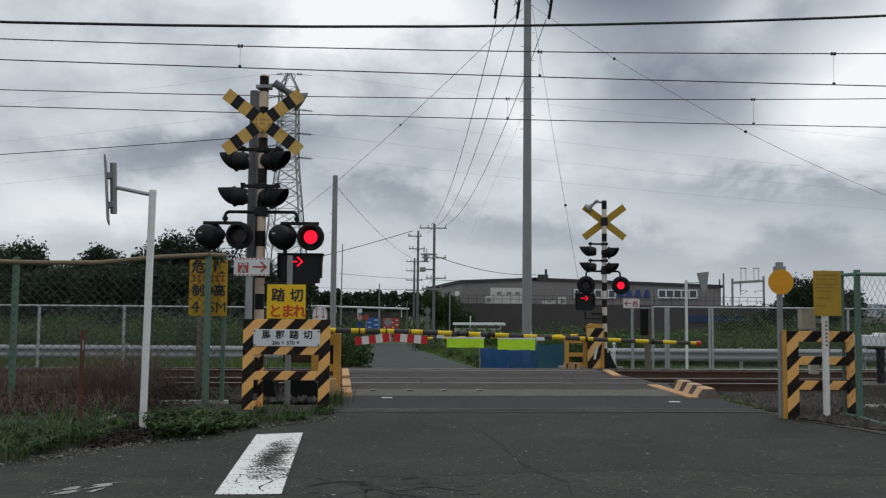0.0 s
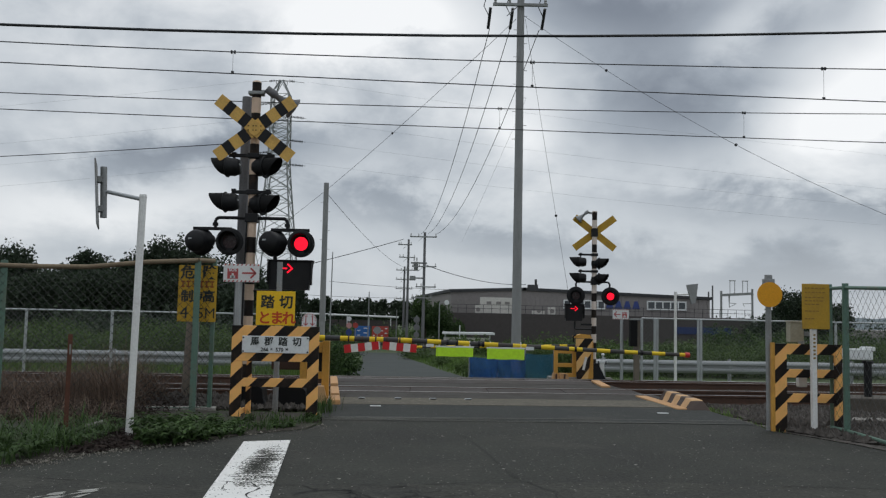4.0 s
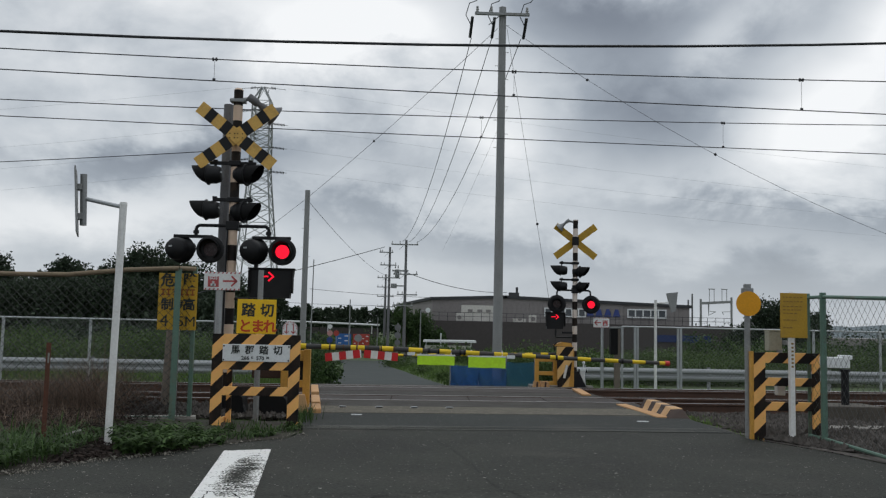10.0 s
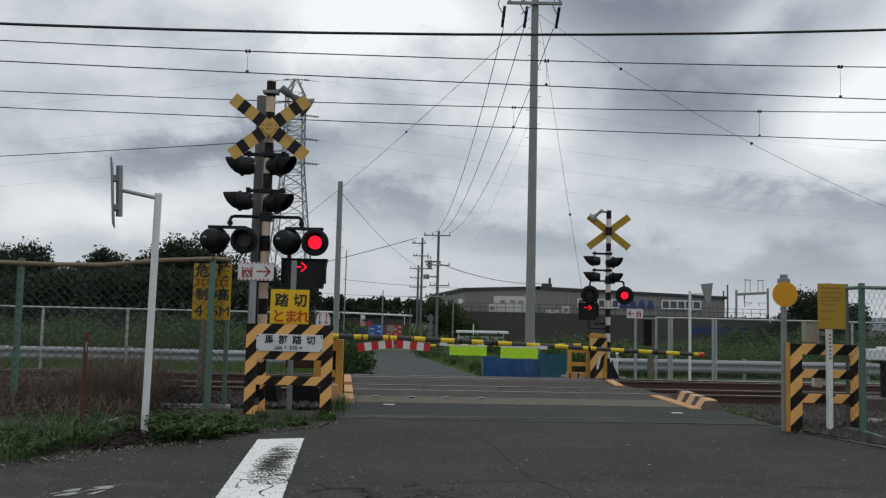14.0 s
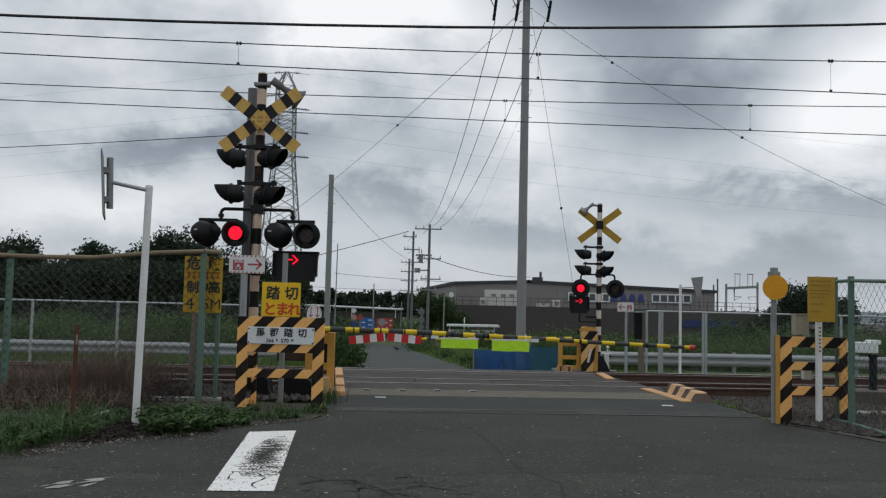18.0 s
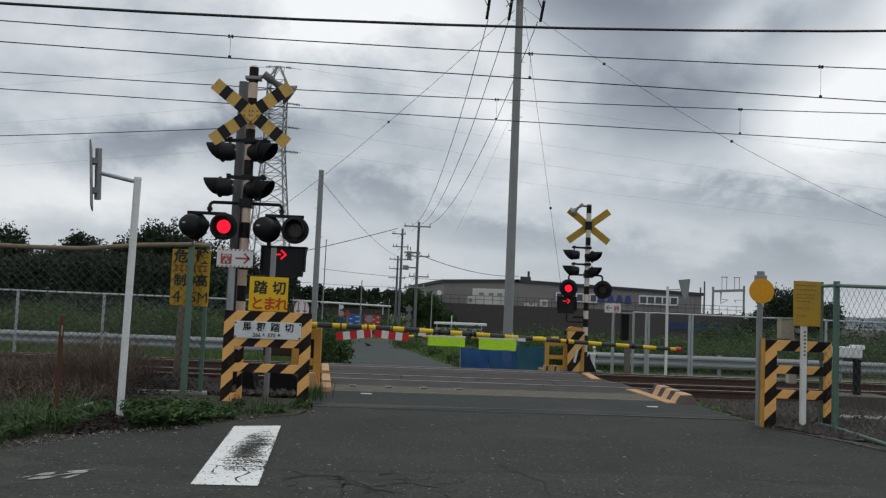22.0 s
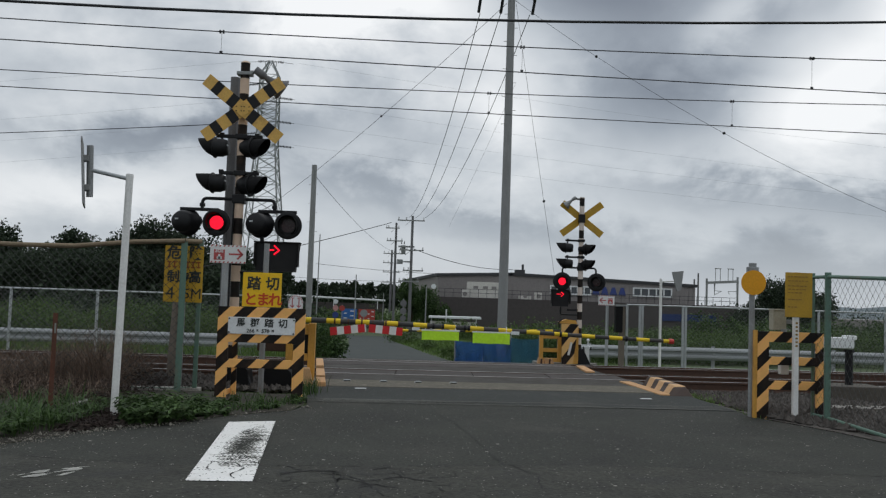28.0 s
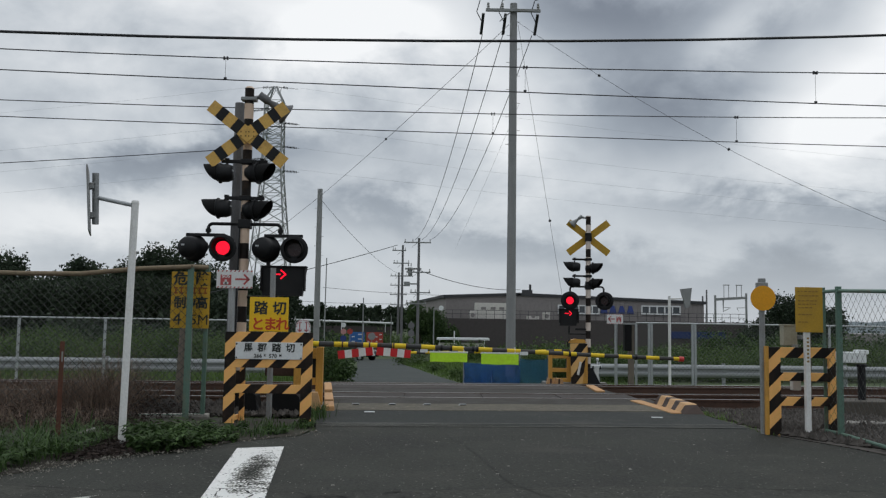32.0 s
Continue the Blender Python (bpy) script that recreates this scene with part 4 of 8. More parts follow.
def signal_far():
    s = thing("crossing_signal", pose(4.15, 23.2, lie(4.15, 23.2)), "crossing signal beyond the tracks, seen from behind its crossed boards", "crossing signal")
    bm = bm_new()
    rod(bm, (0, 0, 0), (0, 0, 4.42), 0.066, None, 18)
    part("pole", bm, M_bands_far, s, "pole with black and white bands")
    bm = bm_new()
    prism(bm, [(-0.30, 0), (0.30, 0), (0.09, 0.42), (-0.09, 0.42)], 0.34)
    part("foot", bm, M_black, s)
    crossbuck(s, (0.02, 0.10, 3.85), True)
    bm = bm_new()
    box(bm, (0.16, 0.16, 0.22), (0, 0, 3.85), None, 0.01)
    part("clamp", bm, M_black, s)
    bm = bm_new()
    path_rod(bm, [(0, 0, 4.35), (-0.15, 0, 4.38), (-0.24, 0, 4.36)], 0.028, 8)
    part("bracket", bm, M_galv_dull, s)
    horn(s, (-0.24, 0.0, 4.36), (-38, 0, 62), M_galv_dull, 0.62)
    crossbar(s, 3.26, -0.42, 0.1, 0.0, (-0.36,))
    crossbar(s, 2.82, -0.42, 0.1, 0.0, (-0.36,))
    for x, z, f in ((-0.40, 3.06, -97), (0.12, 3.03, 60), (-0.40, 2.64, -97), (0.12, 2.62, 60)):
        lamp(s, (x, -0.02, z), f, None, 0.24, 0.14 if x < 0 else 0.16, 0.12, 0.19)
    bm = bm_new()
    path_rod(bm, [(-0.48, 0, 2.40), (-0.48, 0, 2.50), (-0.44, 0, 2.54), (0.36, 0, 2.54), (0.41, 0, 2.50), (0.41, 0, 2.38)], 0.024, 10)
    box(bm, (0.17, 0.17, 0.14), (0, 0, 2.54), None, 0.012)
    part("lamp_bar", bm, M_black, s)
    lamp(s, (-0.49, -0.06, 2.17), -8, 1, 0.2, 0.24)
    lamp(s, (0.42, -0.06, 2.17), -18, 0, 0.2, 0.24)
    direction_arrow(s, (-0.53, -0.05, 1.72), 0.50, 0.42, (-0.55, 1.83), 0.19)
    bm = bm_new()
    path_rod(bm, [(-0.5, 0, 1.5), (-0.5, 0, 1.30), (-0.05, 0, 1.30)], 0.022, 8)
    box(bm, (0.3, 0.06, 0.05), (-0.2, 0, 1.42))
    part("conduit", bm, M_black, s)


signal_far()


def back_pole():
    p = thing("concrete_pole", pose(-2.89, 13.0, 0), "slender weathered grey concrete pole behind the signal", "pole")
    bm = bm_new()
    rod(bm, (0, 0, -0.2), (0, 0, 4.48), 0.085, 0.075, 8)
    part("shaft", bm, M_pole_dark, p)


back_pole()


# ------------------------------------------------------------------ signs by the near left
def name_board():
    b = thing("crossing_name_board", pose(-1.945, 10.8, 0.0, 0, 0, 0), "black and yellow striped board with the crossing's white name plate", "name board")
    t = 0.035
    for name, size, at in (("top_panel", (1.06, t, 0.43), (0, 0, 0.895)), ("lower_beam", (0.80, t, 0.105), (0, 0, 0.425)),
                           ("leg", (0.135, t, 1.13), (-0.463, 0.002, 0.545)), ("leg", (0.135, t, 1.13), (0.463, 0.002, 0.545))):
        if name == "leg":
            size, at = (size[0], size[1], 0.68 + 0.02), (at[0], at[1], 0.33)
        bm = bm_new()
        box(bm, size, at, None, 0.004)
        part(name, bm, M_board, b)
    for sx in (-1, 1):
        bm = bm_new()
        box(bm, (0.06, 0.30, 0.06), (sx * 0.44, 0.17, 0.06))
        box(bm, (0.06, 0.05, 1.0), (sx * 0.40 + 0.03, 0.30, 0.5))
        part("back_post", bm, M_board, b)
    bm = bm_new()
    box(bm, (0.81, 0.012, 0.205), (0.005, -0.026, 0.885), None, 0.004)
    plate = part("plate", bm, M_signwhite, b, "white name plate")
    for x, ch in ((-0.245, "馬"), (-0.075, "郡"), (0.095, "踏"), (0.265, "切")):
        words(ch, 0.112, M_ink, plate, pose(x, -0.0335, 0.915))
    words("266", 0.064, M_ink, plate, pose(-0.125, -0.0335, 0.822))
    words("K", 0.042, M_ink, plate, pose(-0.040, -0.0335, 0.828))
    words("570", 0.064, M_ink, plate, pose(0.055, -0.0335, 0.822))
    words("M", 0.042, M_ink, plate, pose(0.145, -0.0335, 0.828))
    for sx in (-0.385, 0.395):
        for z in (0.80, 0.965):
            bm = bm_new()
            rod(bm, (sx, -0.038, z), (sx, -0.03, z), 0.011, None, 8)
            part("bolt", bm, M_ink, plate)


name_board()


def stop_sign():
    s = thing("stop_sign", pose(-2.07, 11.42, 0), "yellow stop sign with black and red writing on a grey post", "road sign")
    bm = bm_new()
    rod(bm, (0.03, 0.035, -0.05), (0.03, 0.035, 1.93), 0.036, None, 12)
    part("post", bm, M_galv_dull, s)
    bm = bm_new()
    box(bm, (0.50, 0.008, 0.44), (0, -0.01, 1.33), None, 0.003)
    plate = part("plate", bm, M_signyellow, s, "yellow plate")
    words("踏", 0.18, M_ink, plate, pose(-0.105, -0.016, 1.40))
    words("切", 0.18, M_ink, plate, pose(0.135, -0.016, 1.40))
    for x, ch in ((-0.14, "と"), (0.02, "ま"), (0.175, "れ")):
        words(ch, 0.18, M_redink, plate, pose(x, -0.016, 1.195))


stop_sign()


def sos_sign(m, flip, height, plate_z, mat_post, w, h):
    s = thing("emergency_button_sign", m, "white and red emergency button sign on a grey post", "sign", "emergency signs")
    bm = bm_new()
    rod(bm, (-0.04 * flip, 0.03, -0.05), (-0.04 * flip, 0.03, height), 0.045, None, 12)
    part("post", bm, mat_post, s)
    bm = bm_new()
    box(bm, (w, 0.008, h), (0, -0.02, plate_z), None, 0.002)
    plate = part("plate", bm, M_signwhite, s, "white plate")
    bm = bm_new()
    for k in range(9):
        x = -w / 2 + 0.02 + k * (w - 0.04) / 8
        for z in (plate_z - h / 2 + 0.012, plate_z + h / 2 - 0.012):
            prism(bm, [(x - 0.012, z - 0.011), (x + 0.008, z - 0.011), (x + 0.02, z + 0.011), (x, z + 0.011)], 0.003, Matrix.Translation((0, -0.0255, 0)))
    part("border_dashes", bm, M_pinkred, plate)
    bm = bm_new()
    box(bm, (w * 0.30, 0.003, h * 0.58), (-flip * w * 0.24, -0.0255, plate_z - 0.01))
    mark = part("button_mark", bm, M_pinkred, plate, "faded red button mark")
    words("SOS", h * 0.26, M_signwhite, mark, pose(-flip * w * 0.24, -0.0285, plate_z + h * 0.16))
    bm = bm_new()
    box(bm, (0.03, 0.003, 0.07), (-flip * w * 0.24, -0.0285, plate_z - h * 0.16))
    box(bm, (0.07, 0.003, 0.035), (-flip * w * 0.24, -0.0285, plate_z - h * 0.22))
    part("hand_shape", bm, M_signwhite, mark)
    bm = bm_new()
    box(bm, (w * 0.36, 0.003, h * 0.10), (flip * w * 0.20, -0.0255, plate_z))
    for k in (1, -1):
        box(bm, (h * 0.42, 0.003, h * 0.10), (flip * w * 0.33, -0.0255, plate_z + k * h * 0.13), Matrix.Rotation(radians(k * flip * 45), 3, "Y"))
    part("arrow", bm, M_pinkred, plate)


sos_sign(pose(-2.72, 12.3, 0), 1, 1.85, 1.815, M_galv, 0.50, 0.25)
sos_sign(pose(5.27, 25.2, lie(5.27, 25.2)), -1, 1.9, 1.88, M_galv, 0.46, 0.28)


def clearance_sign():
    s = thing("clearance_sign", pose(-3.11, 11.5, 0), "faded yellow height limit sign behind the wire mesh", "warning sign")
    bm = bm_new()
    box(bm, (0.05, 0.05, 1.9), (0.0, 0.05, 0.93))
    part("post", bm, M_galv_dull, s)
    bm = bm_new()
    box(bm, (0.50, 0.008, 0.73), (0, 0, 1.50), None, 0.003)
    plate = part("plate", bm, M_ochre_sign, s, "faded yellow plate")
    for z, row, size in ((1.765, "危険", 0.185), (1.455, "制高", 0.165)):
        for x, ch in zip((-0.13, 0.15), row):
            words(ch, size, M_ink, plate, pose(x, -0.006, z))
    words("限", 0.12, M_ink, plate, pose(0.02, -0.006, 1.455))
    words("4", 0.22, M_ink, plate, pose(-0.16, -0.006, 1.245))
    words("5M", 0.19, M_ink, plate, pose(0.125, -0.006, 1.24))
    words(".", 0.2, M_ink, plate, pose(-0.03, -0.006, 1.20))
    for x in (-0.19, -0.12, -0.04, 0.05, 0.12, 0.19):
        bm = bm_new()
        box(bm, (0.055, 0.003, 0.018), (x, -0.006, 1.655))
        box(bm, (0.018, 0.003, 0.085), (x, -0.0062, 1.62))
        box(bm, (0.050, 0.003, 0.018), (x, -0.006, 1.590))
        part("small_print", bm, M_redink_faded, plate)


M_ochre_sign = surface("clearance_yellow", (0.50, 0.30, 0.02), 0.6, 0, 0.10, 5.0, 50, 0.03, (0.36, 0.20, 0.03), 0.5)
M_redink_faded = surface("faded_red_ink", (0.24, 0.07, 0.012), 0.6, 0, 0.2, 9.0, 60, 0.0)
clearance_sign()


def mirror_post():
    """A white post with a traffic mirror, seen edge on."""
    s = thing("mirror_post", pose(-3.03, 8.91, 0), "leaning white steel post with a traffic mirror seen edge on", "traffic mirror")
    top = Vector((0.03, 0, 2.405))
    bm = bm_new()
    rod(bm, (0, 0, -0.1), top, 0.036, None, 16)
    rod(bm, top, top + Vector((0, 0, 0.03)), 0.04, 0.035, 16)
    part("post", bm, M_white, s, "white post, paint flaking at its foot")
    bm = bm_new()
    path_rod(bm, [top - Vector((0, 0, 0.02)), (-0.36, 0.0, 2.462)], 0.021, 10)
    part("arm", bm, M_galv, s, "grey arm")
    bm = bm_new()
    rod(bm, (-0.361, 0, 2.19), (-0.383, 0, 2.71), 0.033, None, 14)
    part("tube", bm, M_galv_dull, s, "grey tube behind the mirror")
    m = pose(-0.428, -0.028, 2.424) @ pose(0, 0, 0, 0, -4.5, 0) @ pose(0, 0, 0, 0, 0, -71)
    bm = bm_new()
    box(bm, (0.474, 0.014, 0.663), (0, 0, 0), None, 0.005)
    mirror = part("mirror", bm, M_galv_dull, s, "grey back of a square mirror", m)
    bm = bm_new()
    box(bm, (0.10, 0.05, 0.06), (0, 0.03, 0.15), None, 0.005)
    part("bracket", bm, M_galv_dull, mirror)
    bm = bm_new()
    box(bm, (0.10, 0.05, 0.06), (0, 0.03, -0.15), None, 0.005)
    part("bracket", bm, M_galv_dull, mirror)
    bm = bm_new()
    box(bm, (0.445, 0.003, 0.635), (0, -0.0095, 0), None, 0.001)
    part("glass", bm, M_mirror, mirror, "mirror glass")


M_mirror = surface("mirror_glass", (0.75, 0.77, 0.78), 0.08, 1.0, 0.02, 4.0, 20, 0.0)
mirror_post()


def stake():
    s = thing("rusty_stake", pose(-3.655, 8.9, 0), "rusty angle-iron stake among the weeds", "stake")
    bm = bm_new()
    box(bm, (0.045, 0.006, 1.08), (0, 0, 0.47))
    box(bm, (0.006, 0.04, 1.08), (-0.02, 0.02, 0.47))
    part("angle_iron", bm, M_rust, s)
    bm = bm_new()
    box(bm, (0.016, 0.004, 0.10), (0.006, -0.006, 0.86))
    part("paint_patch", bm, M_white_old, s)
    b = thing("grey_block", pose(-3.41, 9.0, 0.11, 8, -16, 20), "broken grey board lying on the weeds", "board")
    bm = bm_new()
    box(bm, (0.17, 0.07, 0.035), (0, 0, 0), None, 0.008)
    part("slab", bm, M_concrete, b)


stake()


# ------------------------------------------------------------------ wire mesh fences
def wire_mesh(name, parent, a, b, z0, z1, pitch, r, material):
    """Chain link between two ground points: two families of slanting wires."""
    a, b = Vector((a[0], a[1], 0)), Vector((b[0], b[1], 0))
    d = (b - a).normalized()
    width, h = (b - a).length, z1 - z0
    nrm = Vector((-d.y, d.x, 0))
    vs, fs = [], []
    count = int((width + h) / pitch) + 1
    for k in range(count):
        for s in (0, 1):
            u0 = k * pitch - h
            u1 = u0 + h
            lo, hi = max(0.0, u0), min(width, u1)
            if hi - lo < 0.01:
                continue
            za, zb = z0 + (lo - u0), z0 + (hi - u0)
            if s:
                za, zb = z1 - (lo - u0), z1 - (hi - u0)
            p, q = a + d * lo + Vector((0, 0, za)), a + d * hi + Vector((0, 0, zb))
            along = (q - p).normalized()
            n1 = nrm * r
            n2 = along.cross(nrm) * r
            i = len(vs)
            for base in (p, q):
                vs += [base + n1, base - n1 * 0.5 + n2 * 0.87, base - n1 * 0.5 - n2 * 0.87]
            fs += [(i, i + 1, i + 4, i + 3), (i + 1, i + 2, i + 5, i + 4), (i + 2, i, i + 3, i + 5)]
    return mesh_of(name, vs, fs, material, parent, "", "")


def fence_left_near():
    f = thing("wire_fence", pose(0, 0, 0), "old green-posted chain link fence with a bent top pipe", "fence")
    for x, y, h, w_ in ((-3.06, 11.3, 1.92, 0.075), (-5.41, 11.05, 1.86, 0.085), (-8.8, 10.7, 1.86, 0.075), (-11.8, 10.4, 1.86, 0.075)):
        bm = bm_new()
        box(bm, (w_, 0.012, h + 0.1), (x, y, h / 2 - 0.05))
        box(bm, (0.012, w_, h + 0.1), (x - w_ / 2, y + w_ / 2, h / 2 - 0.05))
        part("post", bm, M_green, f)
    bm = bm_new()
    box(bm, (0.05, 0.05, 1.98), (-2.91, 11.55, 0.96))
    part("end_post", bm, M_green, f)
    bm = bm_new()
    path_rod(bm, [(-2.91, 11.55, 1.93), (-3.06, 11.3, 1.92), (-3.7, 11.22, 1.88), (-4.4, 11.15, 1.80), (-5.1, 11.08, 1.79), (-5.8, 11.0, 1.80), (-8.8, 10.7, 1.8), (-11.8, 10.4, 1.8)], 0.030, 10)
    part("top_pipe", bm, M_pipe, f, "weathered brown top pipe")
    bm = bm_new()
    path_rod(bm, [(-2.91, 11.55, 0.05), (-3.06, 11.3, 0.05), (-5.8, 11.0, 0.05), (-11.8, 10.4, 0.05)], 0.005, 6)
    part("bottom_wire", bm, M_green, f)
    wire_mesh("mesh", f, (-2.91, 11.55), (-3.06, 11.3), 0.05, 1.9, 0.108, 0.0034, M_wire)
    wire_mesh("mesh", f, (-3.06, 11.3), (-5.8, 11.0), 0.05, 1.79, 0.108, 0.0034, M_wire)
    wire_mesh("mesh", f, (-5.8, 11.0), (-11.8, 10.4), 0.05, 1.79, 0.108, 0.0032, M_wire)


fence_left_near()


def fence_right_near():
    f = thing("wire_fence", pose(0, 0, 0), "green-framed chain link fence panel beside the road", "fence")
    for x, y, h, w_ in ((4.765, 10.25, 1.75, 0.062), (4.735, 10.57, 1.75, 0.035), (4.68, 8.2, 1.66, 0.062), (4.62, 6.0, 1.6, 0.062)):
        bm = bm_new()
        box(bm, (w_, w_ * 0.7, h + 0.1), (x, y, h / 2 - 0.05), None, 0.004)
        part("post", bm, M_green, f)
    for z in (0.05, 1.0):
        bm = bm_new()
        k = 0.70 if z > 0.5 else 0.0
        path_rod(bm, [(4.735, 10.57, z + k), (4.765, 10.25, z + k), (4.68, 8.2, z + k - (0.09 if k else 0)), (4.62, 6.0, z + k - (0.14 if k else 0))], 0.021, 8)
        part("rail", bm, M_green, f)
    wire_mesh("mesh", f, (4.735, 10.57), (4.765, 10.25), 0.08, 1.7, 0.132, 0.0019, M_wire_mid)
    wire_mesh("mesh", f, (4.765, 10.25), (4.68, 8.2), 0.08, 1.66, 0.132, 0.0019, M_wire_mid)
    wire_mesh("mesh", f, (4.68, 8.2), (4.62, 6.0), 0.08, 1.58, 0.132, 0.0019, M_wire_mid)


fence_right_near()


def fence_far(xs, v, top, label):
    f = thing("wire_fence", pose(0, 0, 0), label, "fence", "trackside fences")
    for x in xs:
        y = track_y(x, v)
        z = lie(x, y)
        bm = bm_new()
        box(bm, (0.065, 0.05, top - z + 0.06), (x, y, (top + z) / 2 - 0.03), None, 0.006)
        part("post", bm, M_galv, f)
    for z in (top, -0.42):
        bm = bm_new()
        a, b = xs[0], xs[-1]
        rod(bm, (a, track_y(a, v), z), (b, track_y(b, v), z), 0.024 if z == top else 0.012, None, 8)
        part("rail", bm, M_galv, f)
    wire_mesh("mesh", f, (xs[0], track_y(xs[0], v)), (xs[-1], track_y(xs[-1], v)), -0.42, top, 0.12, 0.0033, M_wire_grey)


fence_far([-4.27 - 2.2 * k for k in range(15, -1, -1)], 8.9, 1.25, "grey steel chain link fence along the far side of the tracks")
fence_far([5.93, 6.31, 6.385, 7.60, 7.685] + [9.66 + 2.1 * k for k in range(14)], 9.3, 1.36, "grey steel chain link fence along the far side of the tracks")


def guard_rail(x0, x1, v, z, label):
    g = thing("guard_rail", pose(0, 0, 0), label, "guard rail", "guard rails")
    prof = [(0, 0.195), (0.04, 0.165), (0.075, 0.12), (0.075, 0.075), (0.0, 0.03), (0.0, -0.03), (0.075, -0.075), (0.075, -0.12), (0.04, -0.165), (0, -0.195)]
    bm = bm_new()
    ends = [[bm.verts.new((x, track_y(x, v) - p, z + q)) for p, q in prof] for x in (x0, x1)]
    back = [[bm.verts.new((x, track_y(x, v) - p + 0.006, z + q)) for p, q in prof] for x in (x0, x1)]
    for lo, hi in (ends, back):
        for i in range(len(prof) - 1):
            bm.faces.new((lo[i], hi[i], hi[i + 1], lo[i + 1]))
    part("beam", bm, M_guard, g)
    x = x0 + 0.6
    while x < x1:
        y = track_y(x, v)
        gz = lie(x, y)
        bm = bm_new()
        rod(bm, (x, y + 0.08, gz - 0.05), (x, y + 0.08, z + 0.24), 0.057, None, 12)
        box(bm, (0.12, 0.12, 0.10), (x, y + 0.02, z), None, 0.01)
        part("post", bm, M_guard, g)
        x += 4.0


M_guard = surface("guard_white", (0.33, 0.345, 0.355), 0.8, 0.1, 0.08, 3.0, 40, 0.03, (0.33, 0.32, 0.30), 0.3)
guard_rail(-42, -3.2, 11.2, -0.09, "weathered white steel guard rail along the road beyond")
guard_rail(4.6, 42, 11.2, -0.10, "weathered white steel guard rail along the road beyond")


# ------------------------------------------------------------------ barriers
def machine(parent, x, y, z, w, h, box_at=(0.0, 0.22)):
    """The yellow stand and drive box of a barrier."""
    for sx in (-1, 1):
        bm = bm_new()
        box(bm, (0.10, 0.10, h), (x + sx * (w / 2 - 0.05), y, z + h / 2), None, 0.006)
        part("stand_leg", bm, M_yellow, parent, "yellow steel leg")
    for k in (0.98, 0.48, 0.16):
        bm = bm_new()
        box(bm, (w - 0.204, 0.08, 0.15 if k > 0.9 else 0.10), (x, y, z + h * k - (0.075 if k > 0.9 else 0.05)), None, 0.004)
        part("stand_beam", bm, M_yellow, parent)
    bm = bm_new()
    box(bm, (w * 0.7, 0.30, 0.42), (x + box_at[0], y + box_at[1], z + h * 0.72), None, 0.02)
    part("drive_box", bm, M_black, parent)
    bm = bm_new()
    box(bm, (w + 0.25, 0.6, 0.16), (x, y + 0.08, z - 0.05), None, 0.015)
    part("plinth", bm, M_concrete, parent)


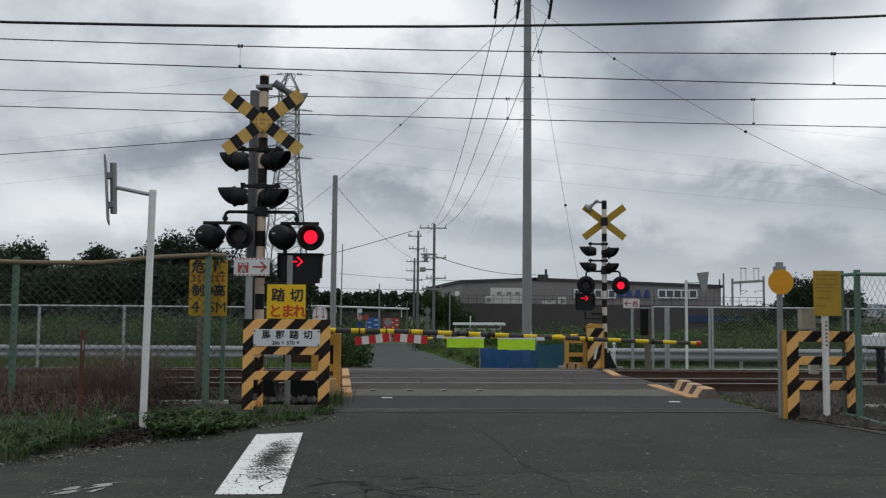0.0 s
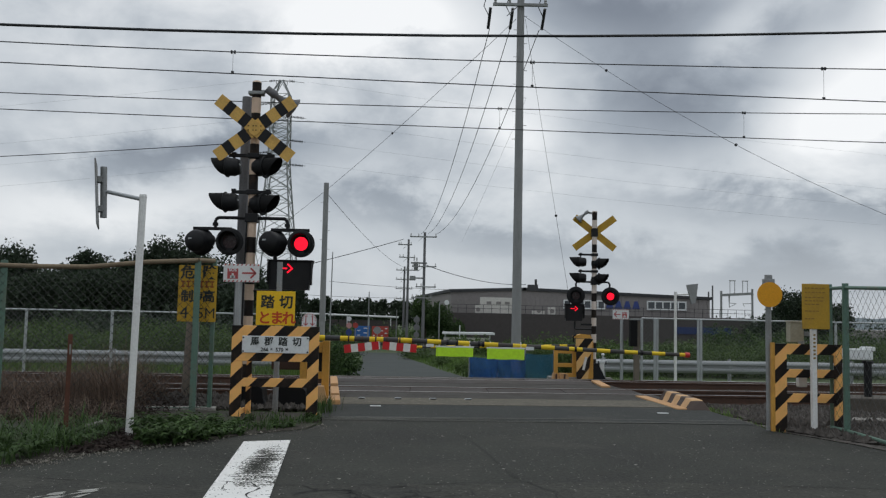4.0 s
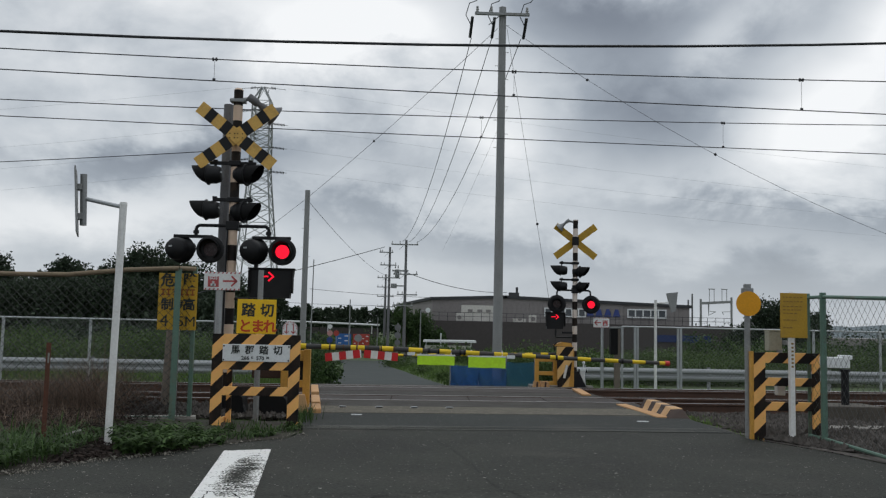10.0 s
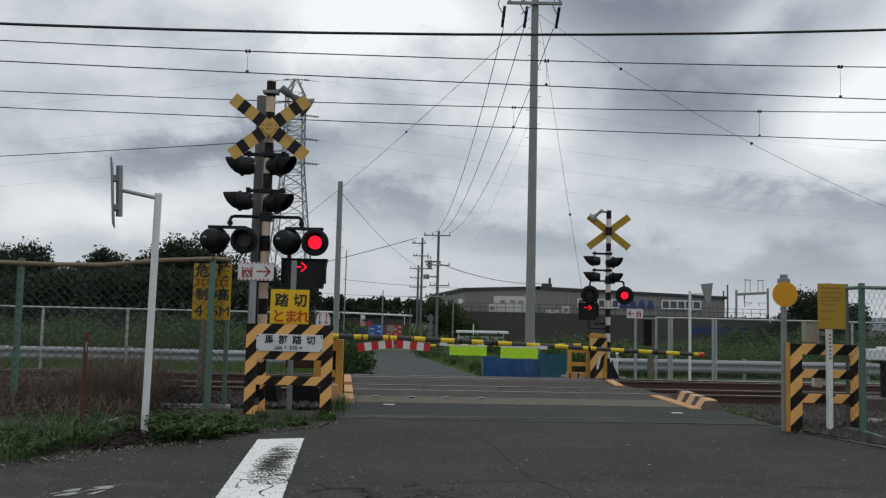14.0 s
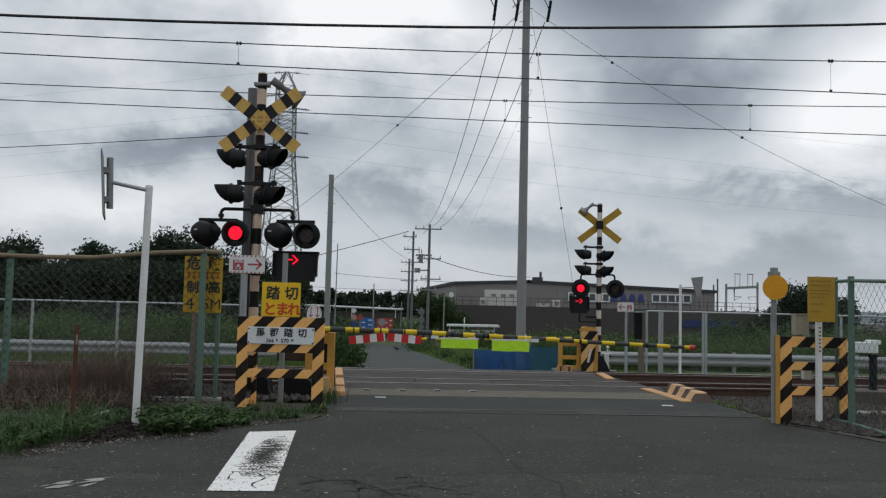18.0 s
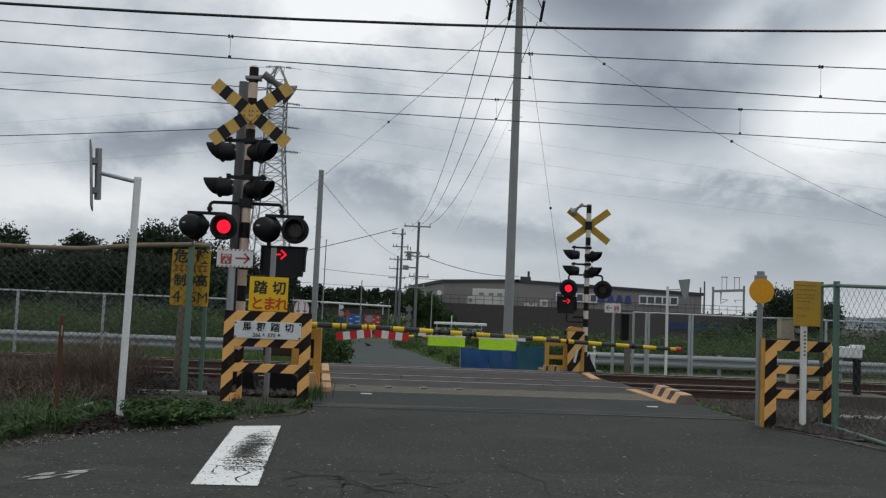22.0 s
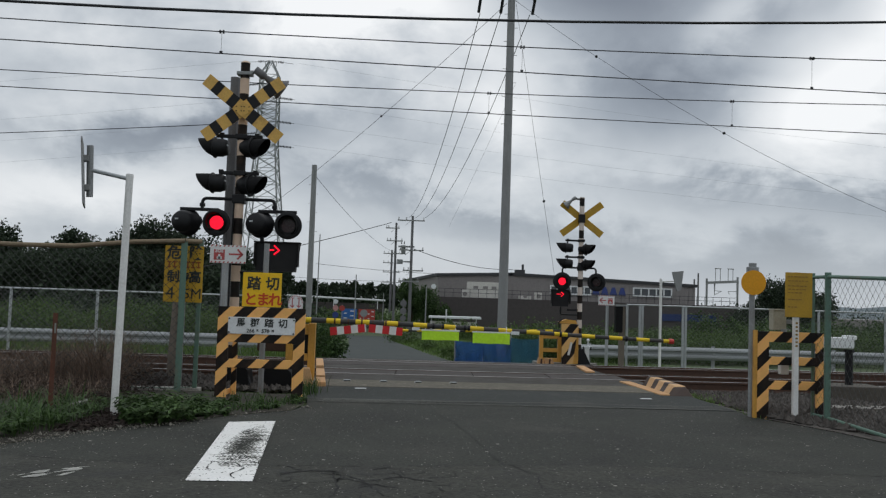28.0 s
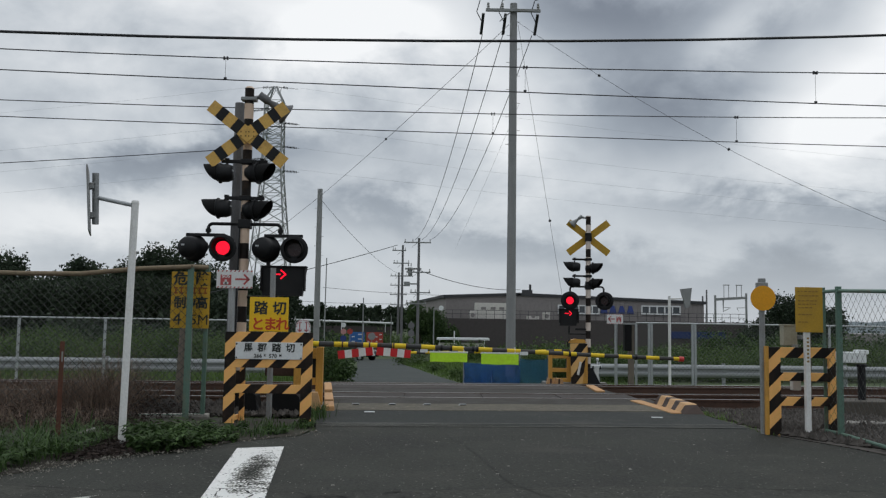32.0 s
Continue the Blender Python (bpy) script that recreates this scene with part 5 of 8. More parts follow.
def barrier_near():
    b = thing("crossing_barrier", pose(0, 0, 0), "lowered yellow and black boom with hanging plates and lime cloths", "crossing barrier")
    machine(b, -1.75, 12.95, 0.02, 0.42, 0.86)
    line = [(-2.0, 12.72, 0.935), (-0.4, 12.83, 0.915), (0.55, 12.92, 0.885), (1.6, 13.0, 0.85), (2.6, 13.1, 0.81), (3.74, 13.2, 0.775)]
    bm = bm_new()
    for (p, q), r in zip(zip(line, line[1:]), (0.039, 0.036, 0.034, 0.032, 0.030)):
        rod(bm, p, q, r, r - 0.003, 14)
    boom = part("boom", bm, M_bands_boom, b, "boom with yellow and dark bands")
    bm = bm_new()
    rod(bm, (3.72, 13.197, 0.776), (3.79, 13.205, 0.772), 0.038, None, 14)
    part("red_tip", bm, M_red, boom, "red end cap")
    for x0, z0, x1, z1, y in ((-1.31, 0.775, -0.80, 0.84, 12.74), (-0.76, 0.838, -0.27, 0.80, 12.78)):
        ang = math.degrees(math.atan2(z1 - z0, x1 - x0))
        bm = bm_new()
        length = math.hypot(x1 - x0, z1 - z0)
        box(bm, (length, 0.008, 0.115), (length / 2, 0, 0), None, 0.002)
        part("red_white_plate", bm, M_redwhite, boom, "red and white hanging plate", pose(x0, y, z0, 0, -ang, 0))
        for s in (0.12, 0.5, 0.88):
            bm = bm_new()
            x, z = x0 + (x1 - x0) * s, z0 + (z1 - z0) * s
            rod(bm, (x, y + 0.01, z + 0.04), (x, y + 0.05, 0.93), 0.007, None, 6)
            yb, zb = np.interp(x, [p[0] for p in line], [p[1] for p in line]), np.interp(x, [p[0] for p in line], [p[2] for p in line])
            rod(bm, (x - 0.011, yb, zb), (x + 0.011, yb, zb), 0.043, None, 12)
            part("hanger", bm, M_rail, boom)
    for x0, x1, y, z0, z1 in ((0.01, 0.55, 12.86, 0.695, 0.825), (0.755, 1.30, 12.92, 0.665, 0.82)):
        vs, fs = [], []
        n = 12
        for k in range(n + 1):
            x = x0 + (x1 - x0) * k / n
            for j in range(4):
                z = z1 - (z1 - z0) * j / 3
                yy = y + 0.004 * math.sin(k * 0.7 + j) * j / 3
                vs.append((x, yy, z + 0.003 * math.sin(k * 0.9)))
                vs.append((x, yy + 0.006, z + 0.003 * math.sin(k * 0.9)))
        for k in range(n):
            for j in range(3):
                a = (k * 4 + j) * 2
                c = ((k + 1) * 4 + j) * 2
                fs += [(a, a + 2, c + 2, c), (a + 1, c + 1, c + 3, a + 3)]
        cloth = mesh_of("lime_cloth", vs, fs, M_lime, boom, "bright yellow-green cloth")
        bm = bm_new()
        box(bm, (x1 - x0 + 0.02, 0.02, 0.022), ((x0 + x1) / 2, y + 0.01, z1 + 0.01), None, 0.003)
        for x in (x0 + 0.05, x1 - 0.05):
            rod(bm, (x, y + 0.02, z1), (x, y + 0.04, z1 + 0.10), 0.008, None, 6)
        part("cloth_bar", bm, M_signwhite, boom)
    bm = bm_new()
    box(bm, (0.12, 0.01, 0.05), (1.38, 12.95, 0.83), None, 0.002)
    part("label_plate", bm, M_signwhite, boom, "small white label plate")
    bm = bm_new()
    box(bm, (0.11, 0.01, 0.045), (-0.08, 12.82, 0.85), None, 0.002)
    part("label_plate", bm, M_signwhite, boom, "small white label plate")
    for x in (0.16, 0.30, 0.62, 0.68, 2.05, 3.05):
        bm = bm_new()
        yy, zz = np.interp(x, [p[0] for p in line], [p[1] for p in line]), np.interp(x, [p[0] for p in line], [p[2] for p in line])
        rod(bm, (x, yy, zz), (x + 0.03, yy, zz), 0.043, None, 12)
        part("collar", bm, M_black, boom)
    # boxes and cables behind the boom's pivot
    bm = bm_new()
    box(bm, (0.5, 0.35, 0.35), (-2.15, 13.2, 0.62), None, 0.02)
    part("counterweight", bm, M_rust_dark, b, "dark rusty counterweight")


def cable_covers():
    for x, w_, h in ((-2.42, 0.24, 0.30), (-1.93, 0.44, 0.28)):
        c = thing("cable_cover", pose(x, 12.2, 0), "low black cable cover on the ground behind the board", "cable cover", "cable covers")
        bm = bm_new()
        prism(bm, [(-w_ / 2, -0.02), (w_ / 2, -0.02), (w_ / 2 - 0.03, h * 0.8), (w_ / 2 - 0.09, h), (-w_ / 2 + 0.07, h), (-w_ / 2 + 0.02, h * 0.75)], 0.34)
        part("body", bm, M_blackmatt, c)
        bm = bm_new()
        rod(bm, (w_ / 2 - 0.05, -0.1, h * 0.6), (w_ / 2 + 0.05, -0.2, 0.0), 0.025, None, 8)
        part("cable", bm, M_black, c)


cable_covers()
M_rust_dark = surface("dark_rust", (0.06, 0.032, 0.022), 0.8, 0, 0.3, 5.0, 40, 0.2)
barrier_near()


def barrier_far():
    z = lie(3.4, 23.0)
    b = thing("crossing_barrier", pose(0, 0, 0), "lowered yellow and black barrier boom beyond the tracks", "crossing barrier")
    machine(b, 3.37, 23.0, z + 0.02, 0.58, 0.80, (0.42, 0.20))
    bm = bm_new()
    rod(bm, (3.75, 23.0, 0.60), (-1.2, 22.55, 0.48), 0.042, 0.03, 12)
    part("boom", bm, M_bands_boom, b)
    # the striped guard plate leans a little; a hooded cap sits on it
    bm = bm_new()
    prism(bm, [(-0.13, 0), (0.15, 0), (0.225, 1.06), (-0.215, 1.04)], 0.05, pose(3.765, 22.72, z, 0, 3, 0))
    shield = part("striped_shield", bm, M_board_far, b, "striped guard plate")
    bm = bm_new()
    prism(bm, [(-0.24, 0), (0.22, 0), (0.17, 0.09), (-0.06, 0.11), (-0.24, 0.05)], 0.30, pose(3.80, 22.86, z + 1.06))
    part("cap", bm, M_yellow, shield, "yellow cap")
    bm = bm_new()
    path_rod(bm, [(3.56, 22.74, z + 0.95), (3.53, 22.7, z + 1.10), (3.60, 22.7, z + 1.15)], 0.018, 8)
    part("handle", bm, M_black, shield)
    bm = bm_new()
    box(bm, (0.20, 0.06, 0.95), (3.97, 22.82, z + 0.50), None, 0.01)
    part("side_plate", bm, M_yellow, b, "yellow side plate")
    bm = bm_new()
    box(bm, (0.06, 0.04, 0.34), (3.83, 22.67, z + 0.42), Matrix.Rotation(radians(12), 3, "Y"), 0.006)
    part("notice_strip", bm, M_cream, b, "pale strip on the guard plate")
    for x, w_ in ((3.03, 0.17), (3.24, 0.24)):
        k = thing("edge_block", pose(x, 22.3, lie(x, 22.3)), "orange-painted concrete block at the deck edge", "concrete block", "edge blocks")
        bm = bm_new()
        prism(bm, [(-w_ / 2, -0.02), (w_ / 2, -0.02), (w_ / 2 - 0.03, 0.12), (-w_ / 2 + 0.03, 0.15)], 0.25)
        part("block", bm, M_edgeblock, k)
        bm = bm_new()
        prism(bm, [(-0.022, 0), (0.022, 0), (0.032, 0.13), (-0.012, 0.13)], 0.262)
        part("dark_band", bm, M_rust_dark, k)


M_board_far = striped("far_board_stripes", (0.66, 0.40, 0.15), BLACK, (0.80, 0, -0.60), 0.36, 0.30, 0.48)
barrier_far()


def mounds():
    """Painted humps that mark the edge of the deck."""
    m = thing("edge_hump", pose(3.80, 13.72, -0.01, 0, 0, 2), "black and yellow striped concrete hump at the deck's edge", "edge hump")
    bm = bm_new()
    lo = [(-0.20, -0.98, 0), (0.18, -1.00, -0.05), (0.20, 0.72, -0.05), (-0.15, 0.72, 0)]
    hi = [(-0.09, -0.78, 0.155), (0.07, -0.80, 0.150), (0.09, 0.60, 0.165), (-0.07, 0.60, 0.17)]
    lo, hi = [bm.verts.new(p) for p in lo], [bm.verts.new(p) for p in hi]
    bm.faces.new(hi)
    bm.faces.new(lo[::-1])
    for i in range(4):
        j = (i + 1) % 4
        bm.faces.new((lo[i], lo[j], hi[j], hi[i]))
    bmesh.ops.recalc_face_normals(bm, faces=bm.faces)
    bmesh.ops.bevel(bm, geom=bm.edges[:], offset=0.018, segments=2, affect="EDGES", profile=0.6)
    part("hump", bm, M_moundstripe, m)
    bm = bm_new()
    box(bm, (0.19, 2.1, 0.05), (-0.26, 0.16, 0.005), Matrix.Rotation(radians(1.5), 3, "Z"), 0.01)
    part("painted_edge", bm, M_edgeblock, m, "orange-painted edge strip")
    for x, y, l_, tz in ((-1.44, 12.95, 0.8, 7), (-1.60, 14.3, 1.3, 7), (-1.90, 16.8, 1.8, 7)):
        k = thing("edge_block", pose(x, y, lie(x, y), 0, 0, tz), "orange-painted concrete block at the deck edge", "concrete block", "edge blocks")
        bm = bm_new()
        box(bm, (0.14, l_, 0.14), (0, 0, 0.0), None, 0.02)
        part("block", bm, M_edgeblock, k)
    k = thing("edge_hump", pose(-1.70, 12.95, 0.0, 0, 0, 7), "black and yellow striped concrete hump at the deck's edge", "edge hump")
    bm = bm_new()
    prism(bm, [(-0.16, -0.02), (0.16, -0.02), (0.09, 0.24), (-0.09, 0.24)], 0.6)
    part("hump", bm, M_moundstripe, k)
    k = thing("edge_flake", pose(3.325, 17.8, 0.0, 0, 0, -3), "orange-painted strip at the deck's edge between the tracks", "painted edge")
    bm = bm_new()
    box(bm, (0.17, 1.6, 0.04), (0, 0, -0.004), None, 0.01)
    part("strip", bm, M_edgeblock, k)


mounds()


# ------------------------------------------------------------------ things by the near right
def guard_frame():
    g = thing("striped_guard_frame", pose(3.99, 10.50, 0), "black and yellow striped guard frame beside the crossing", "guard frame")
    for x, w_, low in ((0.105, 0.14, -0.05), (0.793, 0.082, -0.02)):
        bm = bm_new()
        box(bm, (w_, 0.05, 1.03 - low), (x, 0, (1.03 + low) / 2), None, 0.004)
        part("leg", bm, M_board, g)
    for z, h in ((0.967, 0.125), (0.682, 0.098), (0.393, 0.103)):
        bm = bm_new()
        box(bm, (0.577, 0.045, h), (0.4635, 0.002, z), None, 0.004)
        part("beam", bm, M_board, g)
    bm = bm_new()
    box(bm, (0.034, 0.06, 1.08), (0.017, 0.008, 0.50))
    part("edge_plate", bm, M_yellow, g)
    bm = bm_new()
    box(bm, (0.055, 0.055, 1.62), (0.585, 0.16, 0.77), None, 0.006)
    part("back_post", bm, M_pole_brown, g, "brown timber post behind the frame")
    bm = bm_new()
    box(bm, (0.165, 0.14, 0.24), (0.385, 0.25, 1.165), None, 0.012)
    hub = part("junction_box", bm, M_box_cream, g, "cream junction box")
    bm = bm_new()
    box(bm, (0.175, 0.16, 0.02), (0.385, 0.25, 1.293), None, 0.005)
    part("lid", bm, M_box_cream, hub)
    bm = bm_new()
    rod(bm, (0.43, 0.17, 1.02), (0.43, 0.17, 1.06), 0.035, None, 10)
    part("gland", bm, M_galv_dull, hub)
    bm = bm_new()
    box(bm, (0.06, 0.25, 0.05), (0.5, 0.2, 1.15))
    part("bracket", bm, M_galv_dull, g)
    bm = bm_new()
    box(bm, (0.10, 0.1, 0.13), (0.44, 0.20, 0.575), None, 0.012)
    part("junction_box", bm, M_cream, g, "pale junction box")


M_box_cream = surface("box_cream", (0.36, 0.34, 0.26), 0.7, 0, 0.15, 6.0, 40, 0.08, (0.2, 0.17, 0.12), 0.4)
M_pole_brown = surface("brown_concrete", (0.16, 0.135, 0.11), 0.9, 0, 0.2, 4.0, 40, 0.25)
guard_frame()


def round_sign():
    s = thing("round_sign", pose(4.008, 10.58, 0), "plain orange disc on a grey post", "round sign")
    bm = bm_new()
    rod(bm, (-0.01, 0.02, -0.05), (-0.012, 0.02, 1.80), 0.034, None, 14)
    part("post", bm, M_galv_dull, s)
    bm = bm_new()
    rod(bm, (-0.012, -0.035, 1.61), (-0.012, -0.022, 1.61), 0.150, None, 40)
    part("disc", bm, M_orange, s, "orange disc")
    bm = bm_new()
    box(bm, (0.13, 0.08, 0.07), (-0.012, 0.01, 1.765), None, 0.01)
    box(bm, (0.08, 0.06, 0.06), (-0.012, 0.01, 1.82), None, 0.01)
    part("cap", bm, M_galv_dull, s)


round_sign()


def notice_board():
    s = thing("notice_board", pose(4.475, 10.36, 0), "faded yellow notice on a white post", "notice")
    bm = bm_new()
    box(bm, (0.058, 0.062, 1.78), (-0.031, 0.03, 0.86), None, 0.004)
    part("post", bm, M_white, s)
    bm = bm_new()
    box(bm, (0.325, 0.008, 0.53), (-0.015, -0.012, 1.475), None, 0.003)
    plate = part("plate", bm, M_ochre, s, "faded yellow notice plate")
    k = np.random.default_rng(3)
    for z, a, b_ in ((1.69, 0.1, 0.9), (1.64, 0.1, 0.95), (1.58, 0.1, 0.8), (1.54, 0.1, 0.85), (1.50, 0.1, 0.6), (1.42, 0.1, 0.55), (1.33, 0.1, 0.5)):
        bm = bm_new()
        x = a * 0.29
        while x < b_ * 0.29:
            w_ = k.uniform(0.02, 0.045)
            box(bm, (w_, 0.003, 0.013), (-0.175 + x + w_ / 2, -0.018, z))
            x += w_ + 0.012
        part("print_line", bm, M_brownink, plate, "small brown print too faded to read")
    bm = bm_new()
    for j in range(7):
        box(bm, (0.026, 0.003, 0.022), (-0.031, -0.003, 1.14 - j * 0.045))
    part("post_print", bm, M_brownink, s)


notice_board()


M_pole_brown2 = surface("dirty_concrete", (0.085, 0.075, 0.062), 0.9, 0, 0.3, 4.0, 40, 0.3)


def track_device():
    d = thing("trackside_device", pose(6.80, 14.0, -0.15), "white trackside box on a black post and concrete base", "trackside device")
    bm = bm_new()
    box(bm, (0.9, 0.7, 0.40), (0.05, 0, 0.10), None, 0.02)
    part("base", bm, M_pole_brown2, d)
    bm = bm_new()
    rod(bm, (0.05, 0, 0.3), (0.05, 0, 0.85), 0.062, None, 14)
    rod(bm, (0.05, 0, 0.82), (0.05, 0, 0.86), 0.085, None, 14)
    part("post", bm, M_black, d)
    bm = bm_new()
    box(bm, (0.40, 0.24, 0.17), (-0.12, 0, 0.965), None, 0.012)
    box(bm, (0.16, 0.22, 0.07), (0.05, 0, 1.05), None, 0.02)
    part("housing", bm, M_signwhite, d, "white housing")
    c = thing("cable_trough", pose(7.2, 11.9, -0.02, 0, 0, 3), "pale concrete cable trough lids", "cable trough")
    for k in range(12):
        bm = bm_new()
        box(bm, (0.48, 0.34, 0.10), (-1.6 + k * 0.5, 0, 0.0), Matrix.Rotation(radians(random.uniform(-2, 2)), 3, "Z"), 0.01)
        part("lid", bm, M_concrete, c)


track_device()


def left_post():
    p = thing("concrete_post", pose(-3.60, 13.0, -0.1), "stout weathered concrete post by the track", "post")
    bm = bm_new()
    rod(bm, (0, 0, 0), (0.04, 0, 1.45), 0.10, 0.085, 12)
    part("shaft", bm, M_pole_brown, p)


left_post()


# ------------------------------------------------------------------ beyond the tracks
def far_mirror():
    x, y = 6.73, 24.8
    s = thing("mirror_post", pose(x, y, lie(x, y)), "white post with a grey traffic mirror beyond the tracks", "traffic mirror")
    bm = bm_new()
    rod(bm, (0, 0, 0), (0, 0, 2.50), 0.040, None, 12)
    part("post", bm, M_white, s)
    bm = bm_new()
    rod(bm, (0, 0, 2.42), (0.42, 0, 2.44), 0.022, None, 8)
    part("arm", bm, M_white, s)
    bm = bm_new()
    prism(bm, [(-0.16, 0.24), (0.16, 0.28), (0.10, -0.26), (-0.02, -0.30)], 0.08, pose(0.47, 0.0, 2.46))
    part("mirror", bm, M_galv_dull, s, "grey back of a mirror")


far_mirror()


def gate_posts():
    x, y = 5.74, 25.25
    g = lie(x, y)
    s = thing("concrete_post", pose(x, y, g), "weathered concrete post carrying a narrow black cabinet", "concrete post")
    bm = bm_new()
    box(bm, (0.15, 0.17, 1.30 - g), (0, 0, (1.30 - g) / 2 - 0.02), None, 0.015)
    part("body", bm, M_pole_brown, s)
    bm = bm_new()
    box(bm, (0.20, 0.22, 0.74), (-0.14, -0.20, 0.93 - g), None, 0.012)
    cab = part("cabinet", bm, M_blackmatt, s, "narrow black cabinet")
    bm = bm_new()
    box(bm, (0.30, 0.27, 0.05), (-0.10, -0.18, 1.325 - g), None, 0.01)
    part("cap", bm, M_galv_dull, cab)
    x, y = 4.44, 23.6
    g = lie(x, y)
    s = thing("bollard", pose(x, y, g), "short white guide post with dark clips by the deck", "bollard")
    h = 0.20 - g
    bm = bm_new()
    box(bm, (0.12, 0.10, h), (0, 0, h / 2), None, 0.012)
    part("post", bm, M_white, s)
    bm = bm_new()
    box(bm, (0.27, 0.12, 0.07), (0, 0, h - 0.03), None, 0.01)
    part("cap", bm, M_signwhite, s)
    for q in (-0.10, 0.10):
        bm = bm_new()
        box(bm, (0.035, 0.13, 0.09), (q, -0.004, h - 0.05), None, 0.006)
        part("clip", bm, M_black, s)
    bm = bm_new()
    rod(bm, (0.03, 0, h), (0.03, 0, h + 0.13), 0.012, None, 8)
    bmesh.ops.create_icosphere(bm, subdivisions=2, radius=0.045, matrix=Matrix.Translation((0.03, 0, h + 0.16)))
    part("reflector", bm, M_signwhite, s, "round white reflector", None, True)
    bm = bm_new()
    box(bm, (0.42, 0.34, 0.05), (0.05, 0, 0.02), None, 0.01)
    part("base", bm, M_concrete, s)


gate_posts()


def blue_screen():
    s = thing("blue_screen", pose(0, 0, 0), "sagging blue plastic sheet on low posts", "plastic sheet")
    xs = [0.95, 1.72, 2.5, 3.3]
    for k, x in enumerate(xs):
        bm = bm_new()
        rod(bm, (x, 24.62, lie(x, 24.6) - 0.05), (x, 24.62, 0.30 + 0.05 * k), 0.022, None, 8)
        part("post", bm, M_galv_dull, s)
    for k, (a, b) in enumerate(zip(xs, xs[1:])):
        vs, fs = [], []
        n = 14
        for i in range(n + 1):
            x = a + (b - a) * i / n
            for j in range(6):
                z0, z1 = lie(x, 24.6) - 0.02, 0.20 + 0.06 * k
                z = z0 + (z1 - z0) * j / 5 - 0.03 * math.sin(math.pi * i / n) * j / 5
                vs.append((x, 24.58 + 0.03 * math.sin(i * 1.1 + j * 0.7 + k), z))
        for i in range(n):
            for j in range(5):
                p = i * 6 + j
                fs.append((p, p + 6, p + 7, p + 1))
        ob = mesh_of("sheet", vs, fs, M_blue if k < 2 else M_net, s)
        ob.modifiers.new("thickness", "SOLIDIFY").thickness = 0.004


blue_screen()


def power_pole(name, x, y, top, r0, r1, arms, label, mat, steps=True):
    z = lie(x, y)
    p = thing(name, pose(x, y, z), label, "utility pole", "utility poles")
    h = top - z
    bm = bm_new()
    rod(bm, (0, 0, -0.3), (0, 0, h), r0, r1, 18)
    part("shaft", bm, mat, p, "", None, False)
    if steps:
        k, zz = 0, 2.2
        while zz < h - 0.5:
            s = 1 if k % 2 else -1
            bm = bm_new()
            r = r0 + (r1 - r0) * zz / h
            if zz < h * 0.62:
                rod(bm, (0.02 * s, -r + 0.01, zz), (0.02 * s, -r - 0.05, zz), 0.016, None, 6)
            else:
                rod(bm, (s * r * 0.9, 0, zz), (s * (r + 0.10), 0, zz), 0.009, None, 6)
            part("step_bolt", bm, M_galv_dull, p)
            zz += 0.45
            k += 1
    for az, x0, x1 in arms:
        bm = bm_new()
        box(bm, (x1 - x0, 0.09, 0.09), ((x0 + x1) / 2, -r1 - 0.05, az - z), None, 0.008)
        box(bm, (0.025, 0.025, 0.5), (x0 * 0.30, -r1 - 0.03, az - z - 0.20), Matrix.Rotation(radians(48), 3, "Y"))
        arm = part("crossarm", bm, M_galv_dull, p)
        for ix in (x0 + 0.08, (x0 + x1) / 2 - 0.35, x1 - 0.08):
            bm = bm_new()
            for q in range(3):
                rod(bm, (ix, -r1 - 0.05, az - z + 0.05 + q * 0.07), (ix, -r1 - 0.05, az - z + 0.10 + q * 0.07), 0.06 - q * 0.008, 0.035, 10)
            part("insulator", bm, M_ceramic, arm)
    return p


M_ceramic = surface("ceramic", (0.30, 0.30, 0.29), 0.3, 0, 0.1, 6.0, 40, 0.0)
tall = power_pole("utility_pole", 2.55, 28.0, 11.70, 0.158, 0.115, [(11.42, -0.92, 0.86)], "tall grey concrete utility pole beside the lane", M_pole)


def dead_ends():
    """The strain insulators and leads at the tall pole's arm."""
    z0 = lie(2.55, 28.0)
    for k, x in enumerate((-0.98, -0.25, 0.80)):
        bm = bm_new()
        path_rod(bm, [(x, 0.1, 11.40 - z0), (x - 0.02, 0.3, 11.15 - z0), (x - 0.05, 0.55, 10.85 - z0)], 0.050, 8)
        part("strain_insulator", bm, M_cable, tall)
        bm = bm_new()
        arc = [Vector((x - 0.02, 0.3, 11.15 - z0)), Vector((x - 0.22, 0.1, 11.45 - z0)), Vector((x - 0.12, -0.1, 11.78 - z0)), Vector((x + 0.1, -0.15, 11.85 - z0)), Vector((x + 0.35, -0.6, 12.1 - z0))]
        path_rod(bm, arc, 0.014, 6)
        part("lead", bm, M_cable, tall)


